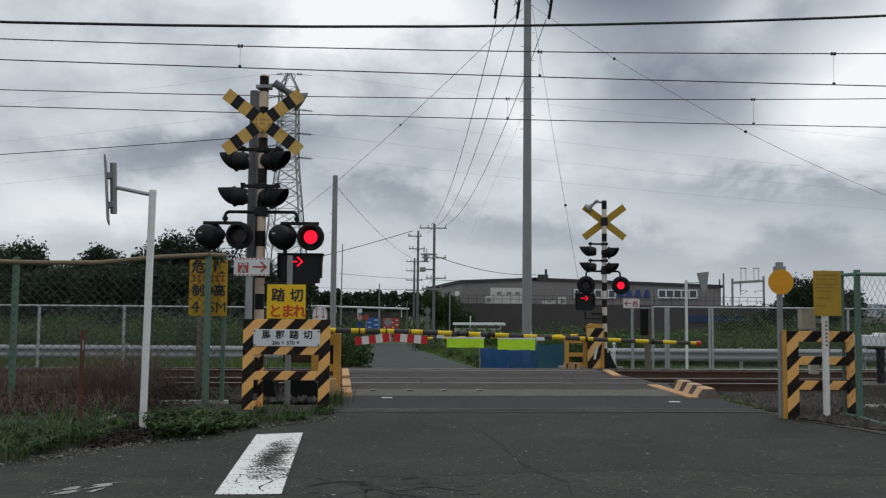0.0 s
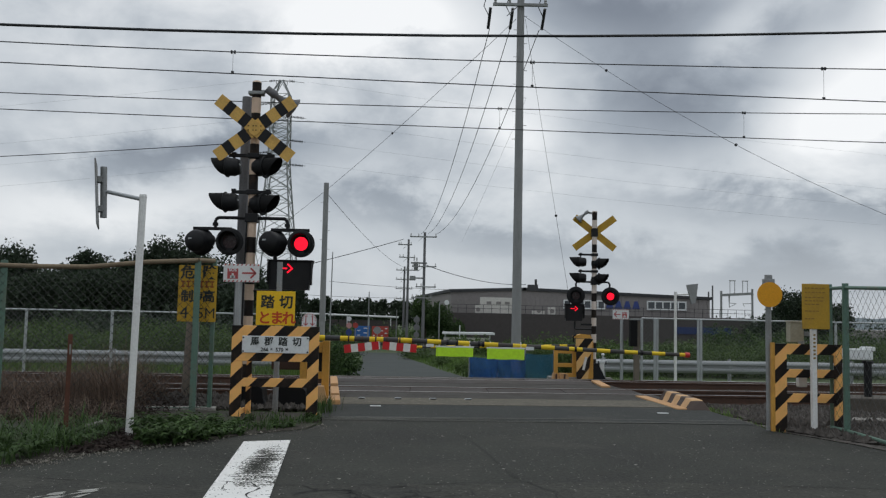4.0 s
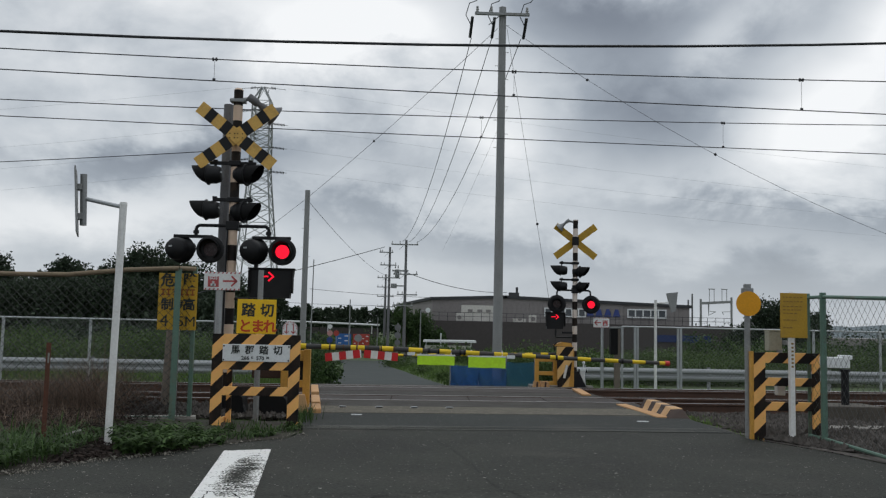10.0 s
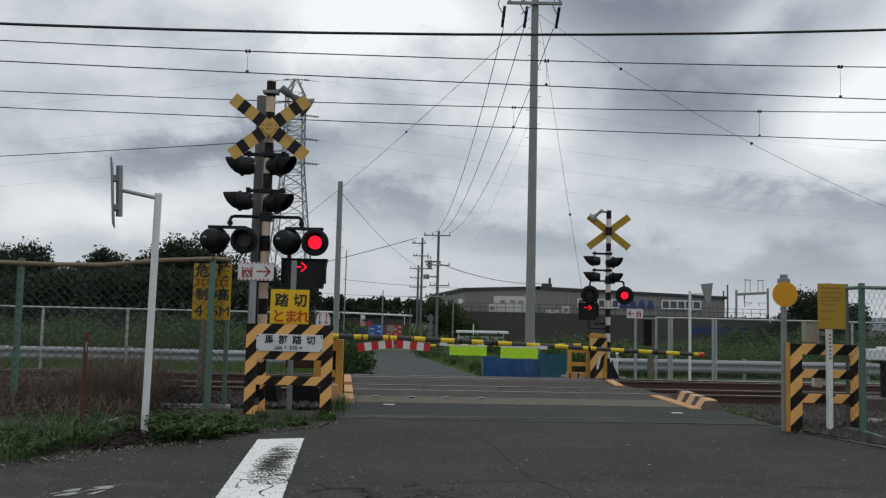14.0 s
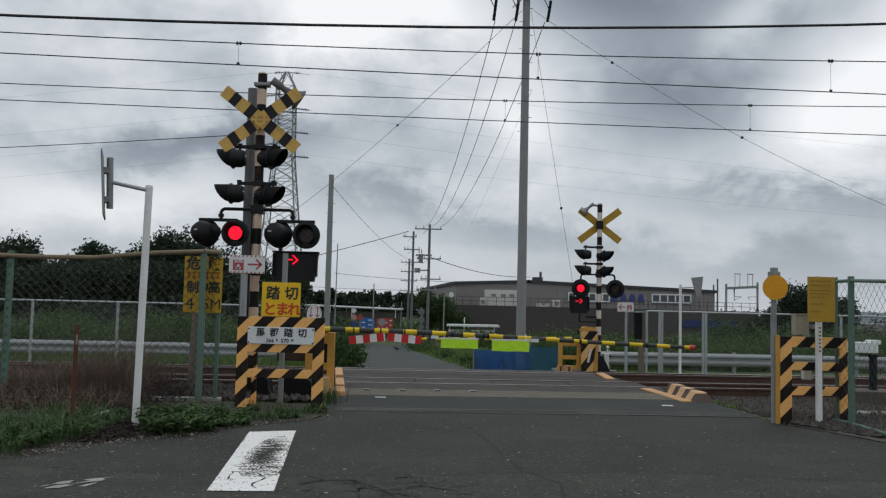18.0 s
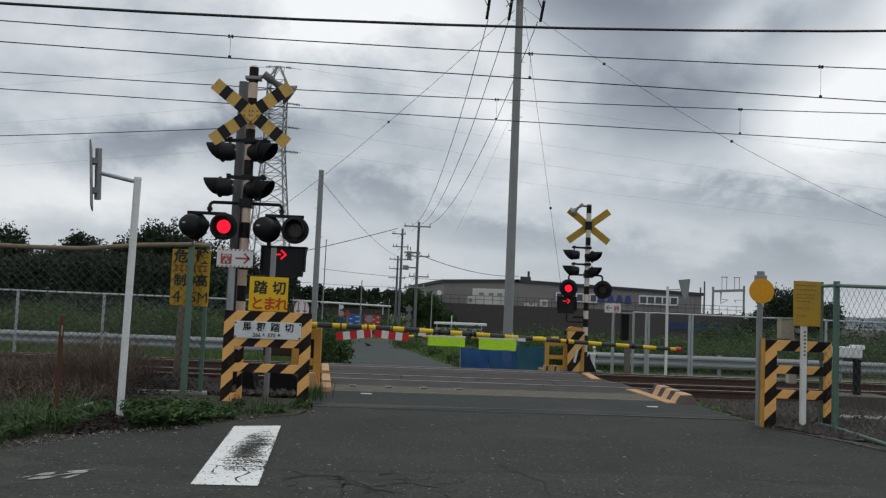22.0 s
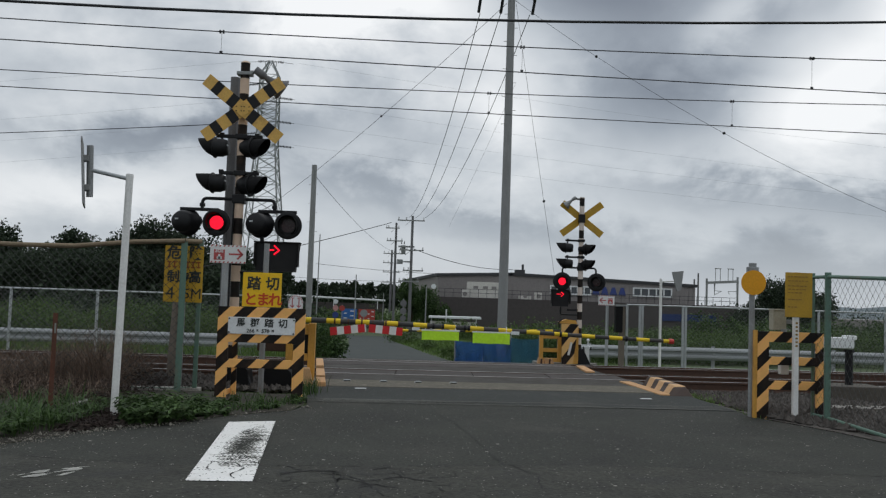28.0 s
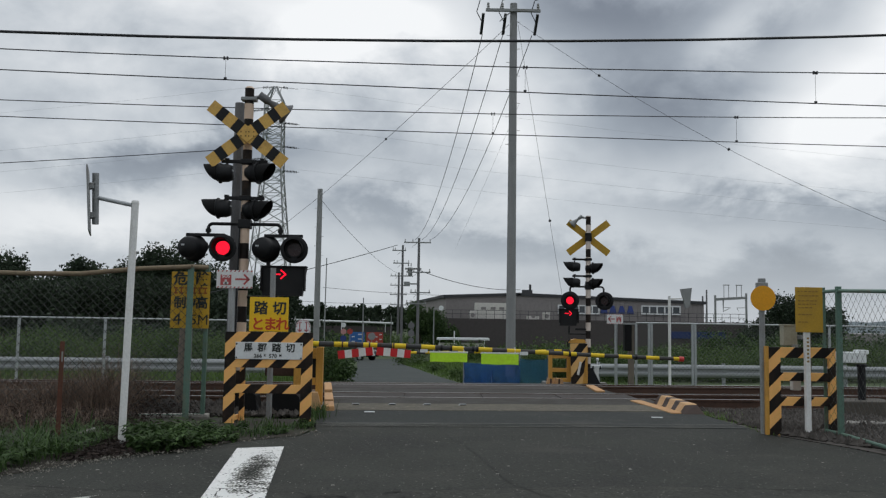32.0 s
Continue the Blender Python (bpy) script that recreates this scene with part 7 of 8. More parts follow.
def gantry():
    for x, y in ((35.6, 110.0), ):
        g = thing("catenary_gantry", pose(x, y, -0.95), "grey steel gantry over distant tracks", "gantry")
        for px in (0.0, 3.9):
            bm = bm_new()
            rod(bm, (px, 0, 0), (px, 0, 6.6 if px else 6.3), 0.14, None, 8)
            part("mast", bm, M_galv_dull, g)
        bm = bm_new()
        box(bm, (4.1, 0.3, 0.32), (1.95, 0, 5.9), Matrix.Rotation(radians(-4), 3, "Y"))
        part("beam", bm, M_galv_dull, g)
        for px in (1.4, 3.0):
            bm = bm_new()
            for s in (-0.3, 0.3):
                rod(bm, (px + s, 0, 6.0), (px + s, 0, 7.6), 0.04, None, 6)
            rod(bm, (px - 0.4, 0, 7.6), (px + 0.4, 0, 7.6), 0.06, None, 6)
            part("insulator_frame", bm, M_galv_dull, g)
        bm = bm_new()
        rod(bm, (1.0, 0, 5.7), (1.0, 0, 4.2), 0.10, 0.03, 6)
        path_rod(bm, [(1.0, 0, 4.3), (1.9, 0, 4.75)], 0.035, 6)
        path_rod(bm, [(1.1, 0, 4.8), (1.9, 0, 4.75)], 0.035, 6)
        path_rod(bm, [(3.8, 0, 4.8), (2.7, 0, 4.75), (2.9, 0, 4.4)], 0.035, 6)
        part("registration_arm", bm, M_galv_dull, g)
    for x, y, h in ((33.4, 108, 6.1), (34.2, 109, 6.9), (56, 120, 5.5)):
        s = thing("line_mast", pose(x, y, -0.95), "thin grey mast by the distant tracks", "mast", "line masts")
        bm = bm_new()
        rod(bm, (0, 0, 0), (0, 0, h), 0.13, 0.1, 8)
        part("shaft", bm, M_pole_dark, s)
    h = thing("far_roof", pose(60, 130, -0.95), "long pale industrial roof in the distance", "building")
    bm = bm_new()
    prism(bm, [(-12, 0), (30, 0), (30, 1.5), (22, 1.75), (-8, 1.7), (-12, 1.45)], 20)
    part("wall", bm, M_wallgrey, h)
    h = thing("small_house", pose(47, 125, -0.95), "small white building in the distance", "building")
    bm = bm_new()
    prism(bm, [(-2.5, 0), (1, 0), (1, 1.5), (-2.5, 1.5)], 8)
    part("wall", bm, M_cream, h)


gantry()


def distant_hill():
    """A low ridge on the horizon, beyond the tracks, its haze put into the colour."""
    vs, fs = [], []
    n = 70
    for i in range(n + 1):
        x = 215 + i * 5.0
        top = 10.5 * min(1, i / 9) * (0.80 + 0.25 * noise.noise(Vector((i * 0.09, 0.3, 0))) + 0.10 * noise.noise(Vector((i * 0.5, 2.0, 0))))
        vs += [(x, 592, -2), (x, 600, top), (x, 640, -2)]
    for i in range(n):
        a = i * 3
        fs += [(a, a + 3, a + 4, a + 1), (a + 1, a + 4, a + 5, a + 2)]
    tagged(mesh_of("distant_hill", vs, fs, M_hill), "low wooded ridge on the horizon, its colour greyed for haze", "hill", "", "structure")


# woodland green greyed and blued: the haze of distance is painted in
M_hill = surface("haze_tinted_hill", (0.20, 0.235, 0.25), 0.95, 0, 0.2, 0.08, 0.5, 0.0)
distant_hill()


# ------------------------------------------------------------------ green things
def tree(x, y, h, spread, seed, mat, label, leaf=0.35, count=1500):
    z = lie(x, y)
    h += -0.95 - z
    t = thing("tree", pose(x, y, z), label, "tree", "trees")
    r = np.random.default_rng(int(seed * 10))
    bm = bm_new()
    rod(bm, (0, 0, -0.2), (0.1, 0, h * 0.5), 0.16, 0.09, 8)
    pts = []
    for k in range(7):
        a, q = r.uniform(0, 6.28), r.uniform(0.25, 0.75)
        e = (math.cos(a) * spread * q, math.sin(a) * spread * q, h * r.uniform(0.45, 0.85))
        rod(bm, (0, 0, h * r.uniform(0.2, 0.4)), e, 0.07, 0.02, 6)
        pts.append(blob_points(count // 9, e, (spread * 0.5, spread * 0.5, h * 0.2), 0.6, 0.5, seed + k))
    pts.append(blob_points(count // 3, (0, 0, h * 0.62), (spread * 0.85, spread * 0.85, h * 0.36), 0.5, 0.6, seed))
    part("trunk", bm, M_bark, t)
    leaves("crown", mat, np.concatenate(pts), leaf, t)
    return t


k = 0
for x, y, h, s in ((-42, 78, 7.8, 2.6), (-38.5, 75, 7.4, 2.2), (-34.9, 73, 7.4, 1.6), (-32.4, 73, 5.7, 1.7), (-30.4, 73, 6.2, 1.6), (-28.6, 73, 7.1, 1.5), (-26.8, 73, 6.2, 1.6), (-25.0, 73, 6.9, 1.6),
                   (-23.3, 73, 7.9, 1.7), (-21.6, 73, 8.2, 1.7), (-19.9, 73, 7.8, 1.8), (-17.8, 73, 7.2, 1.8), (-15.6, 72, 6.0, 1.8), (-13.4, 74, 5.0, 1.8), (-46, 80, 8.5, 3), (-51, 82, 9, 3),
                   (-33.5, 67, 4.7, 2.4), (-30.5, 67, 4.9, 2.4), (-27.5, 67, 5.2, 2.4), (-24.5, 67, 5.4, 2.4), (-21.5, 67, 5.4, 2.4), (-18.5, 67, 5.2, 2.4), (-15.8, 67, 4.6, 2.2), (-13.2, 68, 4.0, 2.0)):
    k += 1
    tree(x, y, h, s * 1.3, k * 1.7, M_leaf_far, "dark broad-leaved tree at the edge of a wood", 0.16, 8200)
tree(-1.0, 77, 4.0, 1.25, 3.3, M_leaf, "bushy green tree beside the far poles", 0.10, 7000)
tree(0.55, 76, 3.45, 1.15, 4.3, M_leaf, "bushy green tree beside the far poles", 0.10, 7000)
tree(1.75, 75.6, 2.1, 0.75, 5.3, M_leaf, "bushy green tree beside the far poles", 0.13, 2200)
for x, y, h, s in ((28.6, 77, 3.0, 1.7), (30.9, 78, 5.1, 2.0), (33.6, 76, 3.4, 2.2), (35.4, 79, 4.2, 1.9)):
    tree(x, y, h, s, x, M_leaf_far, "dark green tree beyond the trackside fence", 0.13, 5200)
tree(32.9, 78, 5.0, 2.2, 6.3, M_leaf_far, "dark green tree beyond the trackside fence", 0.13, 5200)


def far_woods():
    pts = []
    for i in range(46):
        x = -60 + i * 1.9 + rng.uniform(-0.6, 0.6)
        pts.append(blob_points(520, (x, 215 + rng.uniform(-4, 4), 3.3 + rng.uniform(-0.3, 0.4)), (1.6, 1.6, rng.uniform(1.6, 2.4)), 0.7, 0.4, i))
        pts.append(blob_points(300, (x, 213, 0.9), (2.1, 1.5, 2.2), 0.9, 0.4, i + 60))
    for i in range(40):
        x = 60 + i * 5
        pts.append(blob_points(60, (x, 260, 1.0), (5, 3, rng.uniform(2.0, 4.5)), 0.5, 0.6, i))
    leaves("far_woods", M_leaf_far, np.concatenate(pts), 0.46, None, "dark line of pines on the horizon", "stuff")


far_woods()


def hedges():
    pts = []
    for i in range(230):
        left = i % 2
        x = rng.uniform(-36, -7.5) if left else rng.uniform(3.0, 34)
        v = rng.uniform(14.0, 20)
        y = track_y(x, v)
        h = rng.uniform(0.55, 0.95) if left else rng.uniform(0.45, 0.78)
        pts.append(blob_points(1400, (x, y, lie(x, y) + 0.12 + h * 0.7), (rng.uniform(0.9, 1.7), 0.9, h), 0.6, 0.5, i))
    leaves("hedge", M_hedge, np.concatenate(pts), 0.056, None, "overgrown green scrub behind the guard rail", "stuff")
    pts = []
    for i in range(26):
        x, y = rng.uniform(-34, -8), rng.uniform(44, 60)
        pts.append(blob_points(300, (x, y, 0.0), (2.4, 1.4, rng.uniform(1.0, 1.9)), 0.6, 0.5, i))
    leaves("scrub", M_leaf_far, np.concatenate(pts), 0.2, None, "dark scrub before the wood", "stuff")
    pts = []
    for i in range(22):
        x, y = rng.uniform(0.6, 7.5), rng.uniform(55, 60)
        pts.append(blob_points(420, (x, y, -0.9), (rng.uniform(0.5, 0.9), 0.7, rng.uniform(0.6, 1.05)), 0.6, 0.5, i))
    leaves("scrub", M_hedge, np.concatenate(pts), 0.10, None, "green scrub before the white shed", "stuff")
    pts = []
    for i in range(60):
        x, y = rng.uniform(20, 62), rng.uniform(56, 66)
        pts.append(blob_points(620, (x, y, -0.3), (rng.uniform(1.4, 2.4), 1.0, rng.uniform(1.0, 1.55)), 0.6, 0.5, i))
    leaves("scrub", M_leaf, np.concatenate(pts), 0.12, None, "dark green scrub beyond the trackside fence", "stuff")
    # grass verges beside the far lane
    k = 34000
    x = np.concatenate([rng.uniform(-30, -2.2, k // 2), rng.uniform(-2.0, 8, k // 2)])
    y = np.concatenate([rng.uniform(24.6, 33, k // 2), rng.uniform(24.7, 58, k // 2)])
    lane_l = np.interp(y, [21.9, 25, 34, 42, 49, 56], [-2.6, -2.7, -2.9, -3.4, -4.0, -4.6])
    lane_r = np.interp(y, [24.5, 26.8, 34, 42, 49, 59], [1.6, 0.95, 0.17, -0.5, -1.2, -2.05])
    keep = (x < lane_l - 0.05) | (x > lane_r + 0.05)
    x, y = x[keep], y[keep]
    dist = np.minimum(np.abs(x - lane_l[keep]), np.abs(x - lane_r[keep]))
    base = np.stack([x, y, [lie(a, b) - 0.06 for a, b in zip(x, y)]], 1)
    blades("verge_grass", M_grass, base, np.where(x > 3.0, 0.10, np.clip(0.12 + dist * 0.18, 0.12, 0.42)), 0.012, None, "rough grass beside the far lane", "stuff")
    for x, y, rx, rz, n in ((-2.75, 25.3, 0.62, 0.62, 1700), (-3.4, 26.6, 0.8, 0.7, 1700), (-2.35, 24.4, 0.35, 0.36, 800), (-0.75, 50, 0.8, 0.42, 900), (1.15, 27.4, 0.30, 0.16, 500), (1.0, 31.5, 0.4, 0.18, 500), (0.3, 39, 0.5, 0.22, 600), (-1.55, 51.5, 0.6, 0.4, 700), (1.55, 26.0, 0.35, 0.18, 500), (-3.6, 30, 0.6, 0.5, 900), (-4.6, 45, 0.9, 0.6, 900), (-5.2, 52, 1.0, 0.6, 900)):
        b = thing("roadside_bush", pose(x, y, lie(x, y)), "dense green bush at the lane's edge", "bush", "roadside bushes")
        bm = bm_new()
        for q in range(5):
            rod(bm, (0, 0, 0), (rng.uniform(-0.4, 0.4) * rx, rng.uniform(-0.4, 0.4) * rx, rz), 0.012, 0.005, 5)
        part("stems", bm, M_bark, b)
        leaves("foliage", M_hedge if x > -2.0 else M_leaf, blob_points(n, (0, 0, rz * 0.85), (rx, rx, rz), 0.7, 0.55, x), 0.055, b)


hedges()


def noise_row(x, y, scale):
    return np.array([noise.noise(Vector((a * scale, b * scale, 3.7))) for a, b in zip(x, y)])


def arching(name, material, base, height, width, label, lean=1.0):
    """Long blades or twigs in four joints, each bending over further than the one before."""
    k = len(base)
    a = rng.uniform(0, 2 * math.pi, k)
    out = np.stack([np.cos(a), np.sin(a), np.zeros(k)], 1)
    side = np.stack([-np.sin(a), np.cos(a), np.zeros(k)], 1) * width
    bend = rng.uniform(0.15, 1.0, (k, 1)) * lean
    h = (np.asarray(height) * rng.uniform(0.55, 1.2, k))[:, None]
    rows = []
    for u, wide in ((0.0, 0.8), (0.35, 1.0), (0.68, 0.75), (1.0, 0.08)):
        p = base + out * h * bend * u * u * 0.9 + np.array([0, 0, 1.0]) * h * (u - 0.42 * np.minimum(bend, 1.3) * u ** 2.6)
        rows += [p - side * wide, p + side * wide]
    v = np.stack(rows, 1).reshape(-1, 3)
    i = np.arange(k)[:, None] * 8
    f = np.concatenate([i + [j, j + 1, j + 3, j + 2] for j in (0, 2, 4)], 0)
    return mesh_of(name, v.tolist(), f.tolist(), material, None, label, "stuff")


def feathered(cx, cy, rx, h, count):
    """A low weed: stems that lean outwards and carry pairs of toothed leaflets."""
    vs, fs = [], []
    for q in range(count):
        a, d = rng.uniform(0, 2 * math.pi), rng.uniform(0, 1) ** 0.6 * rx
        foot = Vector((cx + math.cos(a) * d * 0.6, cy + math.sin(a) * d * 0.6, 0.01))
        a += rng.uniform(-0.7, 0.7)
        out = Vector((math.cos(a), math.sin(a), 0))
        tall, reach = h * rng.uniform(0.45, 1.1), rx * rng.uniform(0.4, 1.1)
        for j in range(5):
            u = 0.3 + 0.7 * j / 4
            p = foot + out * reach * u * u + Vector((0, 0, tall * (u - 0.25 * u * u * u)))
            long = rng.uniform(0.06, 0.115) * (1.1 - 0.45 * u)
            for s in (-1, 1):
                w_dir = (Vector((-out.y, out.x, 0)) * s + out * 0.55 + Vector((0, 0, rng.uniform(-0.35, 0.25)))).normalized()
                n_dir = Vector((rng.uniform(-0.3, 0.3), rng.uniform(-0.3, 0.3), 1))
                across = w_dir.cross(n_dir).normalized() * long * 0.24
                b0 = len(vs)
                vs += [tuple(p), tuple(p + w_dir * long * 0.45 + across), tuple(p + w_dir * long + Vector((0, 0, -long * 0.25))), tuple(p + w_dir * long * 0.45 - across)]
                fs += [(b0, b0 + 1, b0 + 2), (b0, b0 + 2, b0 + 3)]
    w = thing("leafy_weed", pose(0, 0, 0), "low green weed with feathered leaves at the verge", "weed", "leafy weeds")
    mesh_of("foliage", vs, fs, M_weed, w)


M_litter = leafy("dark_litter", (0.022, 0.016, 0.015), (0.050, 0.037, 0.031), 0.9, 0.1, 3.0)


def near_weeds():
    """The verge by the left: soil, dry brush, grass tufts and leafy weeds."""
    bm = bm_new()
    outline = [(-1.34, 10.38), (-1.46, 11.4), (-2.84, 11.46), (-12, 10.55), (-30, 8.8), (-30, 2.5), (-6.5, 4.2), (-3.26, 7.23), (-2.98, 7.90), (-2.73, 8.20), (-2.43, 8.42), (-1.97, 9.24), (-1.40, 9.82)]
    f = bm.faces.new([bm.verts.new((x, y, 0.004)) for x, y in outline])
    bmesh.ops.triangulate(bm, faces=[f])
    bmesh.ops.subdivide_edges(bm, edges=bm.edges[:], cuts=5, use_grid_fill=True)
    for v in bm.verts:
        if not v.is_boundary:
            v.co.z += (0.05 + 0.04 * noise.noise(v.co * 1.7)) * (1.0 if v.co.x < -3.0 else 0.25)
    bmesh.ops.recalc_face_normals(bm, faces=bm.faces)
    tagged(part("verge", bm, M_soil), "dark bare soil of the verge with litter", "verge", "", "structure")

    def edge_x(y):
        return np.interp(y, [4.2, 7.23, 7.90, 8.20, 8.42, 9.24, 9.82, 10.38], [-6.5, -3.26, -2.98, -2.73, -2.43, -1.97, -1.40, -1.32])

    # leaning grass at the road's edge, in ragged clumps
    n = 150
    clump = np.stack([rng.uniform(6.2, 9.3, n), 0.02 + rng.uniform(0, 1, n) ** 1.5 * 1.9], 1)
    size = rng.uniform(0.45, 1.25, n)
    k = 3700
    pick = rng.integers(0, n, k)
    y = clump[pick, 0] + rng.normal(size=k) * 0.07
    x = edge_x(clump[pick, 0]) - 0.08 - clump[pick, 1] + rng.normal(size=k) * 0.07
    ok = (x < -3.16 + (y < 7.7) * 0.2) & (x > -7) & (x < edge_x(y) + 0.02)
    arching("grass_tufts", M_weed, np.stack([x, y, np.full(k, 0.02)], 1)[ok], (0.29 * size[pick])[ok], 0.0060, "ragged clumps of long arching grass at the road's edge", 1.9)
    k = 800
    y = rng.uniform(9.0, 10.9, k)
    x = edge_x(y) - 0.03 - np.abs(rng.normal(size=k)) * 0.55
    ok = (x > -2.9) & (noise_row(x, y, 3.0) > -0.08)
    blades("short_grass", M_weed, np.stack([x, y, np.full(k, 0.02)], 1)[ok], 0.10, 0.005, None, "patchy short grass along the road's edge", "stuff", 1.1)
    # leafy weeds with feathered leaves
    for cx, cy, rx, h, count in ((-2.64, 8.42, 0.13, 0.22, 30), (-2.48, 8.55, 0.14, 0.22, 34), (-2.34, 8.78, 0.14, 0.22, 32), (-2.22, 9.05, 0.11, 0.15, 18), (-2.08, 9.30, 0.10, 0.10, 12), (-2.74, 8.62, 0.13, 0.33, 34), (-2.56, 8.80, 0.15, 0.30, 36), (-2.66, 9.05, 0.2, 0.30, 36), (-2.25, 9.45, 0.14, 0.22, 20), (-2.50, 9.55, 0.20, 0.22, 24),
                                 (-1.66, 9.85, 0.12, 0.10, 10), (-2.1, 10.0, 0.2, 0.12, 12), (-3.55, 7.6, 0.2, 0.20, 16), (-3.9, 7.9, 0.2, 0.22, 14), (-3.35, 8.2, 0.14, 0.16, 12),
                                 (-1.46, 10.5, 0.1, 0.10, 8), (-3.3, 9.6, 0.25, 0.2, 16)):
        feathered(cx, cy, rx, h, count)
    k = 90
    tall_w = np.stack([rng.normal(-1.42, 0.06, k), rng.normal(11.6, 0.2, k), np.full(k, 0.0)], 1)
    blades("tall_weed", M_weed, tall_w, 0.22, 0.0045, None, "upright green weed at the deck's corner", "stuff", 0.6)
    # dry brush behind: thin twigs that arch over one another, densest behind the fence
    k = 11000
    x, y = -3.74 - rng.uniform(0, 1, k) ** 1.1 * 4.2, rng.uniform(11.0, 12.6, k)
    h = np.clip(0.58 + 0.30 * noise_row(x, y, 1.3) + 0.22 * noise_row(x, y, 4.0) + rng.normal(size=k) * 0.14, 0.10, 0.95) * np.interp(x, [-7, -5.2, -4.5, -4.05, -3.74], [0.75, 0.80, 1.22, 1.15, 0.55])
    arching("dry_brush", M_dry, np.stack([x, y, np.full(k, 0.02)], 1), h, 0.0021, "tangle of dry brown twigs along the fence", 1.25)
    k = 3600
    x, y = rng.uniform(-7.5, -3.45, k), rng.uniform(9.2, 11.0, k)
    arching("dry_brush", M_dry, np.stack([x, y, np.full(k, 0.02)], 1), rng.uniform(0.12, 0.42, k), 0.0028, "bent dry brown stems before the fence", 1.3)
    pts = [blob_points(600, (cx, cy, 0.10), (0.5, 0.5, 0.16), 0.9, 0.5, cx) for cx in (-3.4, -3.9, -4.5, -5.1, -5.7) for cy in (9.6, 10.4, 11.6)]
    leaves("dry_litter", M_litter, np.concatenate(pts), 0.012, None, "dry dark litter caught in the brush", "stuff", 0, 4.5)
    pts = [blob_points(260, (cx, cy, 0.03), (0.22, 0.22, 0.035), 1.0, 0.5, cx) for cx, cy in ((-3.05, 8.3), (-2.95, 8.6), (-3.15, 8.7), (-3.2, 9.0), (-2.9, 8.2), (-3.1, 8.0), (-3.0, 9.2), (-2.85, 8.9))]
    leaves("ground_litter", M_litter, np.concatenate(pts), 0.022, None, "dark litter of dead leaves on the soil", "stuff", 0.8, 2.2)
    # litter of gravel at the road's edge
    vs, fs = [], []
    cube = np.array([(1, 0, 0), (-1, 0, 0), (0, 1, 0), (0, -1, 0), (0, 0, 1), (0, 0, -1)], float)
    tri = [(0, 2, 4), (2, 1, 4), (1, 3, 4), (3, 0, 4), (2, 0, 5), (1, 2, 5), (3, 1, 5), (0, 3, 5)]
    for k in range(900):
        y = rng.uniform(6.6, 8.6) if k % 3 else rng.uniform(6.9, 10.2)
        x = float(edge_x(y)) + rng.uniform(-0.25, 0.10) + abs(rng.normal()) * 0.12
        s = rng.uniform(0.002, 0.009) * (2.6 if rng.random() < 0.05 else 1)
        q = cube * s * rng.uniform(0.5, 1.3, size=(6, 1)) + (x, y, 0.012)
        n0 = len(vs)
        vs += q.tolist()
        fs += [(a + n0, b + n0, c + n0) for a, b, c in tri]
    mesh_of("gravel_litter", vs, fs, M_gravel, None, "pale gravel and litter along the road's edge", "stuff")
    # the stony verge by the right
    bm = bm_new()
    f = bm.faces.new([bm.verts.new((x, y, z)) for x, y, z in ((3.99, 13.6, -0.10), (3.99, 12.2, -0.02), (4.09, 10.4, 0.003), (4.50, 9.4, 0.003), (4.69, 8.6, 0.003), (9, 6.6, 0.003), (30, 4.1, 0.0), (30, 15.4, -0.2), (12, 14.2, -0.2))])
    bmesh.ops.triangulate(bm, faces=[f])
    tagged(part("verge_right", bm, M_stone), "stony brown verge beside the track", "verge", "", "structure")
    vs, fs = [], []
    for k in range(4200):
        x, y = 4.0 + abs(rng.normal()) * 1.6, rng.uniform(9.2, 13.7)
        if x < 4.15 + max(0, 10.5 - y) * 0.5:
            continue
        s = rng.uniform(0.022, 0.070)
        q = cube * s * rng.uniform(0.6, 1.3, size=(6, 1)) + rng.normal(size=(6, 3)) * s * 0.2 + (x, y, np.interp(y, [10.4, 12.2, 13.6], [0.01, -0.01, -0.08]))
        n0 = len(vs)
        vs += q.tolist()
        fs += [(a + n0, b + n0, c + n0) for a, b, c in tri]
    mesh_of("verge_stones", vs, fs, M_stone, None, "loose brown stones on the verge", "stuff")
    k = 500
    x, y = 3.98 + np.abs(rng.normal(size=k)) * 0.22, rng.uniform(10.4, 13.3, k)
    blades("short_grass", M_grass, np.stack([x, y, np.full(k, -0.06)], 1), 0.10, 0.006, None, "thin grass beside the ballast", "stuff", 0.9)


